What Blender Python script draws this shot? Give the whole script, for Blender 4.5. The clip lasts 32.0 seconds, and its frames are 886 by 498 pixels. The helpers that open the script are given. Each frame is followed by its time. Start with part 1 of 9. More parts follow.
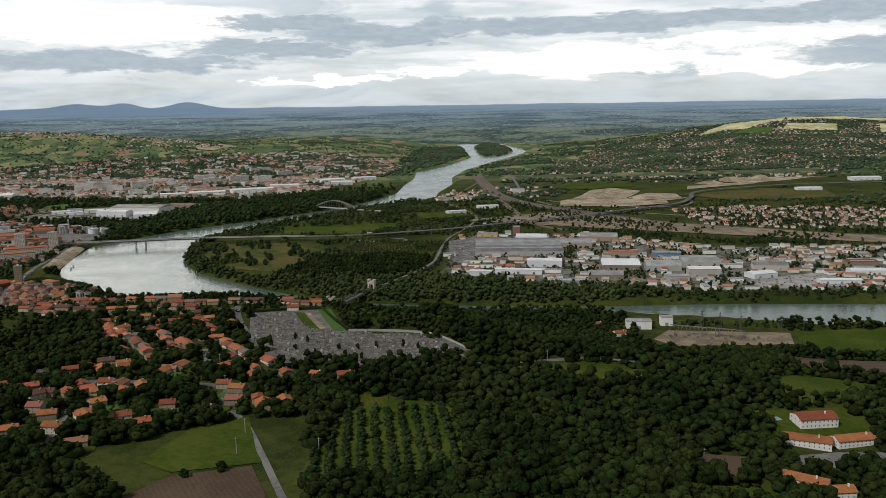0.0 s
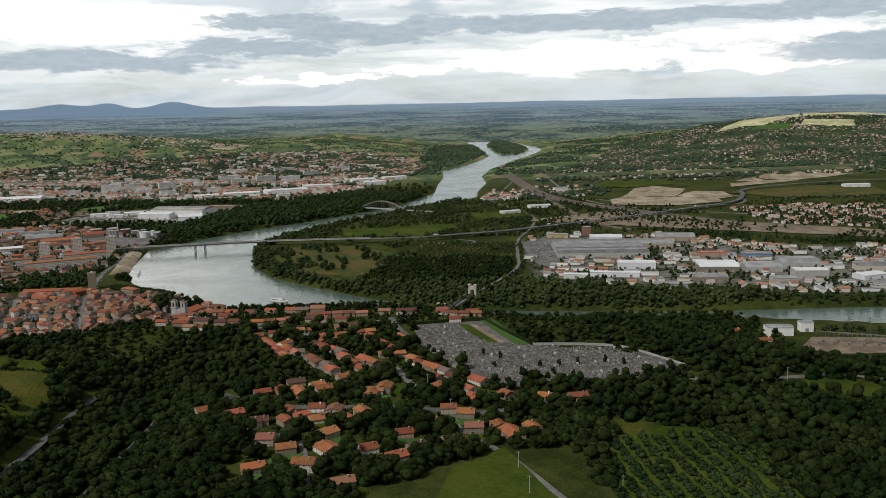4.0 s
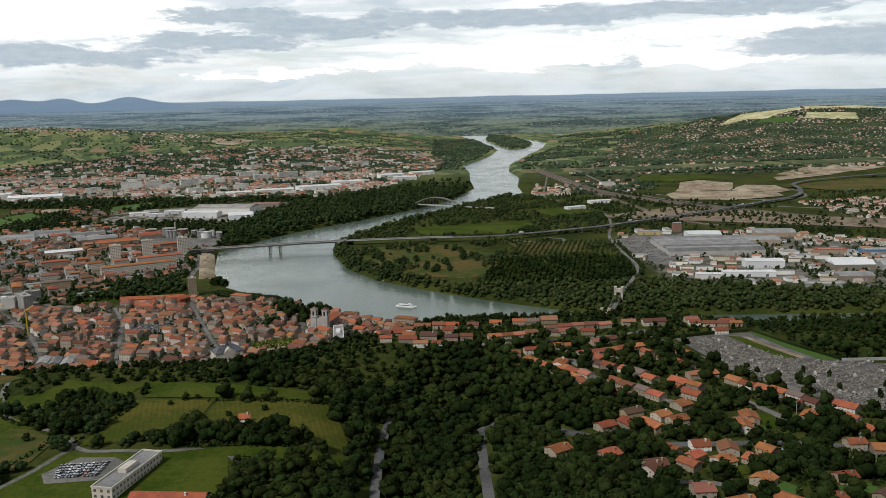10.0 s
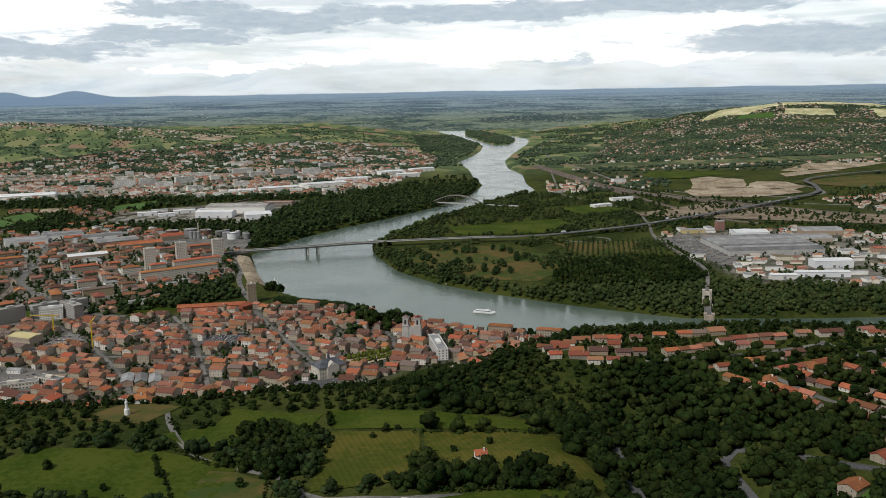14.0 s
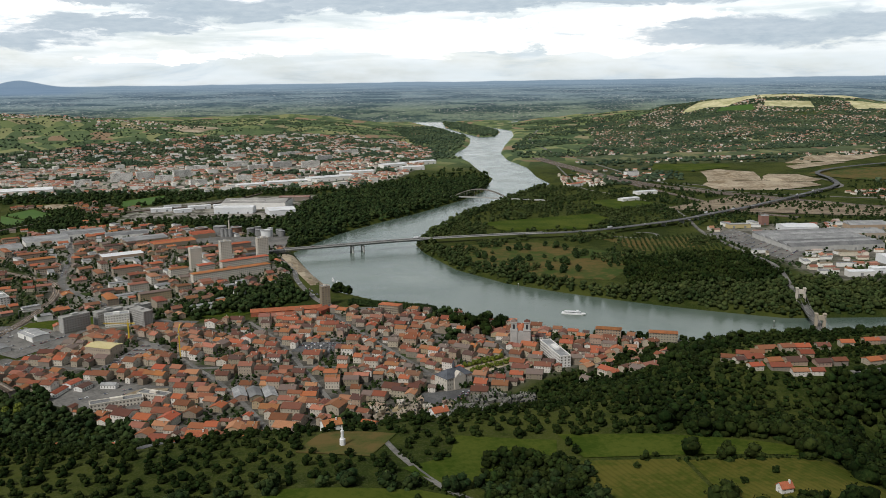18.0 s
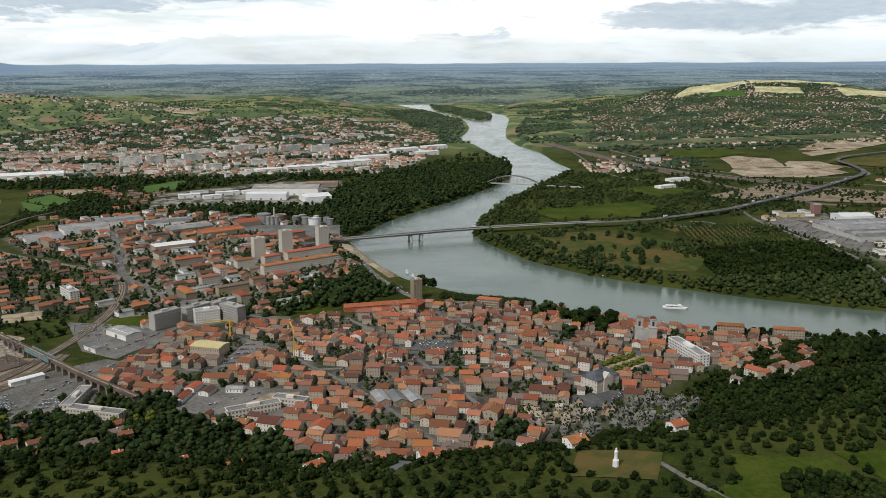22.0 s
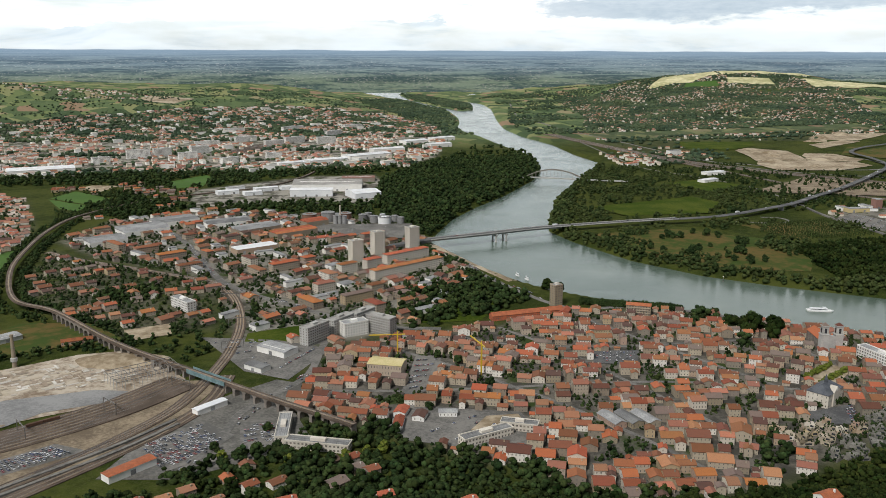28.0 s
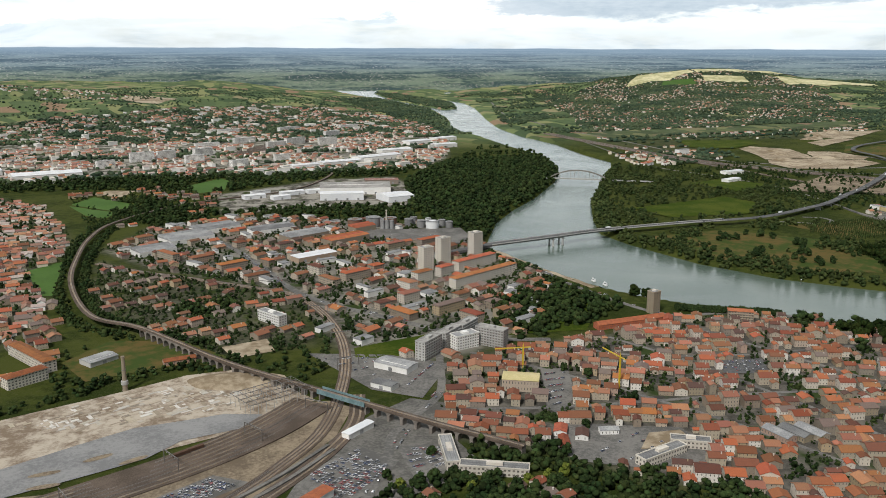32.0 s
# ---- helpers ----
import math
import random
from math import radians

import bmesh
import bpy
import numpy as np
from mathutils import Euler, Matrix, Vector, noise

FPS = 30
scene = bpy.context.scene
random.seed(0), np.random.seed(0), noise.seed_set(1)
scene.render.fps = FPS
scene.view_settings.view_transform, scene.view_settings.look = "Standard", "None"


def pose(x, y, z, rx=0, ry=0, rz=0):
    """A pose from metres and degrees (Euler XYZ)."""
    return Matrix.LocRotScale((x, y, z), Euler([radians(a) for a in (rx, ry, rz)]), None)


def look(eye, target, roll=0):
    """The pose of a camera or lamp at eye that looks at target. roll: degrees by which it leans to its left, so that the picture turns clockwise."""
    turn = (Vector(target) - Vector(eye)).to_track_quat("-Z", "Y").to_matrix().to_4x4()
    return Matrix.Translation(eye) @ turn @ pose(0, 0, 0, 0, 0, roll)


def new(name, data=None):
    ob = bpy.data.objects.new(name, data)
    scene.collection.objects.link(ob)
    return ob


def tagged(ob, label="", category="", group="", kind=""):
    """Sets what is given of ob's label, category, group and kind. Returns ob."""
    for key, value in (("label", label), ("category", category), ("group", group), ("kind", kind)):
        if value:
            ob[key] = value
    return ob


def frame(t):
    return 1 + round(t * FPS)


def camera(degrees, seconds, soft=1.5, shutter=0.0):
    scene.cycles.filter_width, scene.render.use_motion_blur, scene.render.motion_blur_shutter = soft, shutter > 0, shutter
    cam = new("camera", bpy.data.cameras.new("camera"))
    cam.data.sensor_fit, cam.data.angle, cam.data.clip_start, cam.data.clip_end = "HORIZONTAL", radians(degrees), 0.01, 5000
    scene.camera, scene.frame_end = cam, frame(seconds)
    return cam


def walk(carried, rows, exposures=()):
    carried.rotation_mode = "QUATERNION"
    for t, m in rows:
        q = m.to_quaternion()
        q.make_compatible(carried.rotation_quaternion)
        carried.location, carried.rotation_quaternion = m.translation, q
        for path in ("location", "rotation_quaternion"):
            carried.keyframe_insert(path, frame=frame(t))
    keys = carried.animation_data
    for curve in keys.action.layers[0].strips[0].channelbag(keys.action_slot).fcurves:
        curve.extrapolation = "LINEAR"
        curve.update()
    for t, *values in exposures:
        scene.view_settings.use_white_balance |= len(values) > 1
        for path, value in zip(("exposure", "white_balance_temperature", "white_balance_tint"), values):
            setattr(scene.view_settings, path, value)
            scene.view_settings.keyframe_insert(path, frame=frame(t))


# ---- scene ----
cam = camera(54.8, 32.0, soft=0.6)
METRES, EYE, TILT, LEAN = 1100.0, 228.0, -7.4, 1.5
ROWS = [
    (0.0, 0.0, 0.0, 0.0, 0.03, -2.15, -0.68),
    (0.5, -0.0159, 0.0052, 0.0004, 0.04, -2.15, -0.68),
    (1.0, -0.0305, 0.0099, 0.0008, 0.02, -2.16, -0.69),
    (1.5, -0.0464, 0.0153, 0.0012, -0.05, -2.18, -0.63),
    (2.0, -0.0609, 0.0203, 0.0016, -0.15, -2.2, -0.58),
    (2.5, -0.0766, 0.0255, 0.0022, -0.3, -2.21, -0.51),
    (3.0, -0.0911, 0.0306, 0.0025, -0.47, -2.24, -0.44),
    (3.5, -0.1067, 0.0363, 0.0027, -0.65, -2.25, -0.33),
    (5.5, -0.1667, 0.0592, 0.0034, -1.34, -2.31, -0.23),
    (6.0, -0.1809, 0.0647, 0.0037, -1.51, -2.34, -0.22),
    (6.5, -0.1961, 0.0708, 0.004, -1.7, -2.37, -0.22),
    (7.0, -0.2102, 0.0764, 0.004, -1.89, -2.39, -0.22),
    (7.5, -0.2254, 0.0825, 0.0041, -2.1, -2.42, -0.18),
    (8.0, -0.2395, 0.0883, 0.0042, -2.3, -2.45, -0.12),
    (8.5, -0.2547, 0.0948, 0.0043, -2.52, -2.48, -0.04),
    (9.0, -0.2687, 0.1007, 0.0047, -2.75, -2.52, -0.03),
    (9.5, -0.2839, 0.1073, 0.0051, -3.04, -2.54, 0.03),
    (10.0, -0.2991, 0.1139, 0.0056, -3.38, -2.59, 0.13),
    (10.5, -0.313, 0.1201, 0.0061, -3.75, -2.61, 0.21),
    (11.0, -0.3281, 0.127, 0.0066, -4.16, -2.64, 0.26),
    (11.5, -0.342, 0.1333, 0.0073, -4.54, -2.66, 0.3),
    (12.0, -0.3572, 0.1403, 0.0078, -4.93, -2.7, 0.35),
    (12.5, -0.3711, 0.1466, 0.0085, -5.27, -2.74, 0.26),
    (13.0, -0.3862, 0.1534, 0.0093, -5.66, -2.78, 0.23),
    (13.5, -0.4001, 0.1601, 0.0103, -6.03, -2.85, 0.28),
    (14.0, -0.415, 0.1668, 0.0111, -6.42, -2.91, 0.33),
    (14.5, -0.4288, 0.1729, 0.012, -6.79, -2.95, 0.35),
    (16.5, -0.4867, 0.2, 0.0147, -8.34, -3.19, 0.51),
    (17.0, -0.5016, 0.2067, 0.0158, -8.74, -3.3, 0.52),
    (17.5, -0.5154, 0.2129, 0.0167, -9.09, -3.41, 0.53),
    (18.0, -0.5302, 0.2197, 0.0176, -9.45, -3.52, 0.54),
    (18.5, -0.5438, 0.2261, 0.0185, -9.78, -3.64, 0.58),
    (19.0, -0.5586, 0.2328, 0.0194, -10.12, -3.79, 0.65),
    (19.5, -0.5721, 0.2392, 0.0202, -10.44, -3.94, 0.67),
    (20.0, -0.5868, 0.2461, 0.0212, -10.78, -4.1, 0.67),
    (20.5, -0.6001, 0.2522, 0.0219, -11.09, -4.24, 0.73),
    (21.0, -0.6146, 0.2592, 0.0228, -11.39, -4.41, 0.63),
    (21.5, -0.6279, 0.2653, 0.0236, -11.62, -4.54, 0.47),
    (22.0, -0.6423, 0.2718, 0.0247, -11.87, -4.69, 0.28),
    (22.5, -0.6553, 0.2779, 0.0256, -12.11, -4.82, 0.2),
    (23.0, -0.6695, 0.2844, 0.0267, -12.38, -4.94, 0.14),
    (23.5, -0.6825, 0.2905, 0.0279, -12.66, -5.03, 0.18),
    (24.0, -0.6965, 0.2974, 0.029, -13.0, -5.13, 0.24),
    (24.5, -0.7094, 0.3035, 0.0301, -13.37, -5.18, 0.25),
    (25.0, -0.7234, 0.3103, 0.031, -13.78, -5.22, 0.25),
    (25.5, -0.7362, 0.3168, 0.0317, -14.14, -5.27, 0.25),
    (27.5, -0.7898, 0.344, 0.0355, -15.68, -5.47, 0.35),
    (28.0, -0.8037, 0.3512, 0.0368, -16.09, -5.53, 0.4),
    (28.5, -0.8165, 0.3578, 0.0379, -16.46, -5.57, 0.43),
    (29.0, -0.8303, 0.3653, 0.039, -16.85, -5.62, 0.49),
    (29.5, -0.8431, 0.3719, 0.0399, -17.22, -5.65, 0.58),
    (30.0, -0.8569, 0.3795, 0.0409, -17.62, -5.69, 0.63),
    (30.5, -0.8697, 0.3863, 0.0418, -17.99, -5.71, 0.67),
    (31.0, -0.8835, 0.394, 0.0426, -18.4, -5.73, 0.74),
    (31.5, -0.8962, 0.401, 0.0435, -18.79, -5.73, 0.78),
    (32.0, -0.9101, 0.4084, 0.0446, -19.22, -5.72, 0.82),
]
walk(cam, [(t, pose(0, 0, EYE, TILT, LEAN, 0) @ pose(METRES * x, METRES * y, METRES * z, 90 + pitch, roll, yaw)) for t, x, y, z, yaw, pitch, roll in ROWS],
     [(0.0, -0.66), (8.0, -0.54), (16.0, -0.42), (24.0, -0.28), (32.0, -0.16)])

# ---- world, sun ----
SUN_AZ, SUN_EL = radians(-134), radians(47)
SKY_GAIN = 1.34


class Nodes:
    """Short hand for building node trees."""

    def __init__(self, tree):
        self.t = tree
        tree.nodes.clear()

    def add(self, kind, **props):
        n = self.t.nodes.new(kind)
        for k, v in props.items():
            if k == "operation":
                n.operation = v
            elif k == "blend_type":
                n.blend_type = v
            elif k == "data_type":
                n.data_type = v
            elif k == "feature":
                n.feature = v
        return n

    def put(self, socket, value):
        if isinstance(value, (int, float, tuple)):
            socket.default_value = value
        else:
            self.t.links.new(value, socket)

    def m(self, op, a, b=0.0, c=0.0):
        n = self.add("ShaderNodeMath", operation=op)
        for s, v in zip(n.inputs, (a, b, c)):
            self.put(s, v)
        return n.outputs[0]

    def step(self, v, lo, hi):
        n = self.t.nodes.new("ShaderNodeMapRange")
        n.interpolation_type = "SMOOTHSTEP"
        for s, w in zip(n.inputs, (v, lo, hi, 0.0, 1.0)):
            self.put(s, w)
        return n.outputs[0]

    def mix(self, f, a, b, how="MIX"):
        n = self.t.nodes.new("ShaderNodeMix")
        n.data_type, n.blend_type = "RGBA", how
        self.put(n.inputs[0], f)
        self.put(n.inputs[6], a if not isinstance(a, tuple) else (*a, 1.0))
        self.put(n.inputs[7], b if not isinstance(b, tuple) else (*b, 1.0))
        return n.outputs[2]

    def noise(self, vec, scale, detail=4.0, rough=0.55, dist=0.0):
        n = self.t.nodes.new("ShaderNodeTexNoise")
        if vec is not None:
            self.put(n.inputs["Vector"], vec)
        for k, v in (("Scale", scale), ("Detail", detail), ("Roughness", rough), ("Distortion", dist)):
            n.inputs[k].default_value = v
        return n.outputs["Fac"]

    def voro(self, vec, scale, out="Color", feature="F1"):
        n = self.t.nodes.new("ShaderNodeTexVoronoi")
        n.feature = feature
        self.put(n.inputs["Vector"], vec)
        n.inputs["Scale"].default_value = scale
        return n.outputs[out]

    def vec(self, x, y, z):
        n = self.t.nodes.new("ShaderNodeCombineXYZ")
        for s, v in zip(n.inputs, (x, y, z)):
            self.put(s, v)
        return n.outputs[0]


def make_world():
    w = bpy.data.worlds.new("world")
    scene.world = w
    w.use_nodes = True
    q = Nodes(w.node_tree)
    tc = q.t.nodes.new("ShaderNodeTexCoord")
    sep = q.t.nodes.new("ShaderNodeSeparateXYZ")
    q.put(sep.inputs[0], tc.outputs["Generated"])
    x, y, z = sep.outputs
    az = q.m("MULTIPLY", q.m("ARCTAN2", x, y), 57.29578)
    el = q.m("MULTIPLY", q.m("ARCSINE", z), 57.29578)
    # a ragged angle map for the cloud edges
    warp = q.vec(q.m("MULTIPLY", az, 0.20), q.m("MULTIPLY", el, 0.75), 0.0)
    n1 = q.noise(warp, 1.3, 9.0, 0.62, 0.4)
    n2 = q.noise(warp, 5.0, 6.0, 0.6)
    el2 = q.m("ADD", el, q.m("MULTIPLY", q.m("SUBTRACT", n1, 0.5), 2.4))
    az2 = q.m("ADD", az, q.m("MULTIPLY", q.m("SUBTRACT", n2, 0.5), 7.0))

    def bank(a0, e0, ra, re):
        """One cloud bank of soft outline round azimuth a0 and elevation e0, in degrees."""
        u = q.m("DIVIDE", q.m("SUBTRACT", az2, a0), ra)
        v = q.m("DIVIDE", q.m("SUBTRACT", el2, e0), re)
        r = q.m("ADD", q.m("MULTIPLY", u, u), q.m("MULTIPLY", v, v))
        return q.step(r, 1.25, 0.45)

    def union(banks):
        out = None
        for b in banks:
            s = bank(*b)
            out = s if out is None else q.m("MAXIMUM", out, s)
        return out

    sky = q.t.nodes.new("ShaderNodeTexSky")
    sky.sky_type, sky.sun_disc = "NISHITA", False
    sky.sun_elevation, sky.sun_rotation = SUN_EL, SUN_AZ
    blue = q.mix(1.0, sky.outputs[0], (0.11, 0.11, 0.11), "MULTIPLY")
    # thin white veil with blue showing through, brighter towards the horizon
    veil = q.step(q.noise(warp, 0.7, 7.0, 0.6), 0.30, 0.62)
    white = q.mix(q.step(el, 0.2, 3.5), (0.80, 0.87, 0.91), (1.12, 1.15, 1.16))
    streak = q.noise(q.vec(q.m("MULTIPLY", az, 0.07), q.m("MULTIPLY", el, 1.1), 3.0), 1.0, 6.0, 0.6, 0.5)
    white = q.mix(q.m("MULTIPLY", q.step(streak, 0.42, 0.62), 0.75), white, (0.76, 0.84, 0.88))
    soft = q.noise(q.vec(q.m("MULTIPLY", az, 0.11), q.m("MULTIPLY", el, 0.55), 7.0), 1.0, 7.0, 0.58, 0.6)
    white = q.mix(q.m("MULTIPLY", q.step(soft, 0.50, 0.66), 0.8), white, (0.60, 0.70, 0.78))
    col = q.mix(q.m("MULTIPLY_ADD", veil, 0.35, 0.65), blue, white)
    col = q.mix(union([(9.0, 2.7, 8.0, 1.0), (21.0, 2.4, 6.0, 0.8), (-21.0, 5.2, 9.0, 1.3), (-1.0, 2.2, 3.0, 0.35), (-7.5, 1.7, 5.0, 0.3), (20.0, 3.8, 8.0, 0.5)]), col, (1.48, 1.45, 1.38))
    grey = union([(-21.0, 2.9, 9.5, 0.75), (-11.0, 3.7, 6.0, 0.6), (-4.0, 4.6, 6.0, 0.75), (8.0, 5.0, 11.0, 0.6), (21.0, 5.2, 10.0, 0.65), (29.5, 2.8, 9.0, 0.95), (38.0, 3.1, 8.5, 0.9), (-10.0, 5.3, 5.0, 0.5)])
    shade = q.mix(n2, (0.34, 0.44, 0.54), (0.62, 0.70, 0.76))
    col = q.mix(q.m("MULTIPLY", grey, 0.9), col, shade)
    # high above the view: an unseen broken ceiling, darkened to cut ambient light
    high = q.step(el, 12.0, 48.0)
    ceil = q.mix(q.step(q.noise(tc.outputs["Generated"], 2.2, 6.0, 0.6), 0.35, 0.65), (0.034, 0.041, 0.052), (0.105, 0.113, 0.124))
    col = q.mix(high, col, ceil)
    # sky to the sides and behind: unseen, greyed to cut ambient light
    back = q.step(q.m("ABSOLUTE", q.m("SUBTRACT", az, 8.0)), 58.0, 105.0)
    col = q.mix(back, col, q.mix(n1, (0.12, 0.145, 0.18), (0.24, 0.265, 0.295)))
    # the bright break in the clouds up the river on the left
    glow = q.m("MULTIPLY", q.step(q.m("ABSOLUTE", q.m("ADD", az, 30.0)), 26.0, 6.0), q.m("MULTIPLY", q.step(el, 5.5, 9.0), q.step(el, 34.0, 18.0)))
    col = q.mix(glow, col, (2.3, 2.3, 2.2))
    # far plain below and on the horizon, its haze painted paler blue with distance
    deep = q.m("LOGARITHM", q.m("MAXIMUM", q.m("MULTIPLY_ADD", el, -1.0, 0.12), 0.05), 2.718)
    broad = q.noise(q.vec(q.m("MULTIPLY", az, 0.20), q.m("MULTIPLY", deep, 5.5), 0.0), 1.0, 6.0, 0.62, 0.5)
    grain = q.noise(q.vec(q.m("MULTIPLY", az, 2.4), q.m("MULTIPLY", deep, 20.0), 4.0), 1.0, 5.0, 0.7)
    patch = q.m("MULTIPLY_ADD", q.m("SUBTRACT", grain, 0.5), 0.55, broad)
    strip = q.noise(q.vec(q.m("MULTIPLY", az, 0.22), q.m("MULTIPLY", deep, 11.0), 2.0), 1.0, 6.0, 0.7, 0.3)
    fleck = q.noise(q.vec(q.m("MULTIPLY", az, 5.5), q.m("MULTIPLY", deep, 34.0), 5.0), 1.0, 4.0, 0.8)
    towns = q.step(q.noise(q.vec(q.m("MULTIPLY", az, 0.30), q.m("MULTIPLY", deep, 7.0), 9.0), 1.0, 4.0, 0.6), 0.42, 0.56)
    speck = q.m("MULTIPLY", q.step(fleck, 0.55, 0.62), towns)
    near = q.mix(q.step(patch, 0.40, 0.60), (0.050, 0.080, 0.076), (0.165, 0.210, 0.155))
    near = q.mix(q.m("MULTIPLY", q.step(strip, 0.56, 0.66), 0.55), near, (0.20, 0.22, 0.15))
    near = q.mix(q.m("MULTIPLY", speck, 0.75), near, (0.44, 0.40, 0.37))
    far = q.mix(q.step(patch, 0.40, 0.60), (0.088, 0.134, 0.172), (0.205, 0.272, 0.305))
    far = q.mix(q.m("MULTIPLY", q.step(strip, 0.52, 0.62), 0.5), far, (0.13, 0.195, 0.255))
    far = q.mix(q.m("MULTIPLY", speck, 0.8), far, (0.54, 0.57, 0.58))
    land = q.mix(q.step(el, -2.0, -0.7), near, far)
    # horizon haze mixed into the land colour
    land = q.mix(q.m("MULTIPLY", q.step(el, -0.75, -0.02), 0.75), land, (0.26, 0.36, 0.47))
    ridge = q.m("MULTIPLY", q.m("SUBTRACT", q.noise(q.vec(q.m("MULTIPLY", az, 0.22), 0.0, 0.0), 1.0, 3.0), 0.5), 0.22)
    for a0, h, wd in ((-23.0, 0.34, 1.5), (-20.3, 0.38, 1.1), (-16.5, 0.40, 1.5), (-25.5, 0.12, 2.5)):
        u = q.m("DIVIDE", q.m("SUBTRACT", az, a0), wd)
        ridge = q.m("ADD", ridge, q.m("MULTIPLY", q.m("EXPONENT", q.m("MULTIPLY", q.m("MULTIPLY", u, u), -1.0)), h))
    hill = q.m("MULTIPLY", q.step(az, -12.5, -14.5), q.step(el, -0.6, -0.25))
    # left ridge, blue haze held in its two tones
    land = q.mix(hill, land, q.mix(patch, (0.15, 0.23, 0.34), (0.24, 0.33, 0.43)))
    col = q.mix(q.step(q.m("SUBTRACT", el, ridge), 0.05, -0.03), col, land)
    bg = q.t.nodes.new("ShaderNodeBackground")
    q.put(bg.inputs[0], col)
    bg.inputs[1].default_value = SKY_GAIN
    out = q.t.nodes.new("ShaderNodeOutputWorld")
    q.put(out.inputs[0], bg.outputs[0])


make_world()
sun = new("sun", bpy.data.lights.new("sun", "SUN"))
sun.data.energy, sun.data.angle, sun.data.color = 3.5, radians(9.0), (1.0, 0.98, 0.95)
sun.matrix_world = look((0, 0, 0), (-math.sin(SUN_AZ) * math.cos(SUN_EL), -math.cos(SUN_AZ) * math.cos(SUN_EL), -math.sin(SUN_EL)))

# ---- materials ----


def mat(name, a, b, rough=0.8, scale=0.4, fine=4.0, rnd=0.0, island=0.0, bump=0.0, metal=0.0, spec=0.12, hues=None, rows=None):
    """A surface of two tones a and b, mixed at two scales; rnd: spread by object, island: spread by loose piece; hues: further tones to pick by object."""
    mt = bpy.data.materials.new(name)
    mt.use_nodes = True
    q = Nodes(mt.node_tree)
    geo = q.t.nodes.new("ShaderNodeNewGeometry")
    pos = geo.outputs["Position"]
    coarse = q.noise(pos, scale, 3.0)
    grain = q.noise(pos, fine, 4.0, 0.65)
    f = q.m("MULTIPLY_ADD", q.m("SUBTRACT", grain, 0.5), 0.9, coarse)
    col = q.mix(q.step(f, 0.3, 0.7), a, b)
    if rows:
        # mowing or drilling lines: turn in degrees and spacing in metres
        c, s = math.cos(radians(rows[0])), math.sin(radians(rows[0]))
        across = q.m("ADD", q.m("MULTIPLY", pos_x(q, pos), -s), q.m("MULTIPLY", pos_y(q, pos), c))
        line = q.m("SINE", q.m("ADD", q.m("MULTIPLY", across, 6.2832 / rows[1]), q.m("MULTIPLY", coarse, 2.0)))
        col = q.mix(q.m("MULTIPLY", q.step(line, -0.2, 0.9), 0.2), col, tuple(0.45 * v for v in a))
    if hues:
        info = q.t.nodes.new("ShaderNodeObjectInfo")
        pick = info.outputs["Random"] if not island else geo.outputs["Random Per Island"]
        ramp = q.t.nodes.new("ShaderNodeValToRGB")
        ramp.color_ramp.interpolation = "CONSTANT"
        e = ramp.color_ramp.elements
        while len(e) < len(hues):
            e.new(0.5)
        for i, h in enumerate(hues):
            e[i].position, e[i].color = i / len(hues), (*h, 1.0)
        q.put(ramp.inputs[0], pick)
        col = q.mix(0.75, col, ramp.outputs[0])
        col = q.mix(q.m("MULTIPLY", q.step(grain, 0.45, 0.75), 0.3), col, (0.10, 0.08, 0.06))
    if rnd or island:
        if island:
            r = geo.outputs["Random Per Island"]
        else:
            info = q.t.nodes.new("ShaderNodeObjectInfo")
            r = info.outputs["Random"]
        hsv = q.t.nodes.new("ShaderNodeHueSaturation")
        k = max(rnd, island)
        q.put(hsv.inputs["Color"], col)
        q.put(hsv.inputs["Value"], q.m("MULTIPLY_ADD", r, k, 1.0 - k / 2))
        q.put(hsv.inputs["Hue"], q.m("MULTIPLY_ADD", q.m("FRACT", q.m("MULTIPLY", r, 7.3)), 0.05 * k, 0.5 - 0.025 * k))
        col = hsv.outputs[0]
    bs = q.t.nodes.new("ShaderNodeBsdfPrincipled")
    q.put(bs.inputs["Base Color"], col)
    bs.inputs["Roughness"].default_value = rough
    bs.inputs["Metallic"].default_value = metal
    bs.inputs["Specular IOR Level"].default_value = spec
    if bump:
        bp = q.t.nodes.new("ShaderNodeBump")
        bp.inputs["Strength"].default_value, bp.inputs["Distance"].default_value = 0.6, bump
        q.put(bp.inputs["Height"], grain)
        q.put(bs.inputs["Normal"], bp.outputs[0])
    out = q.t.nodes.new("ShaderNodeOutputMaterial")
    q.put(out.inputs[0], bs.outputs[0])
    return mt


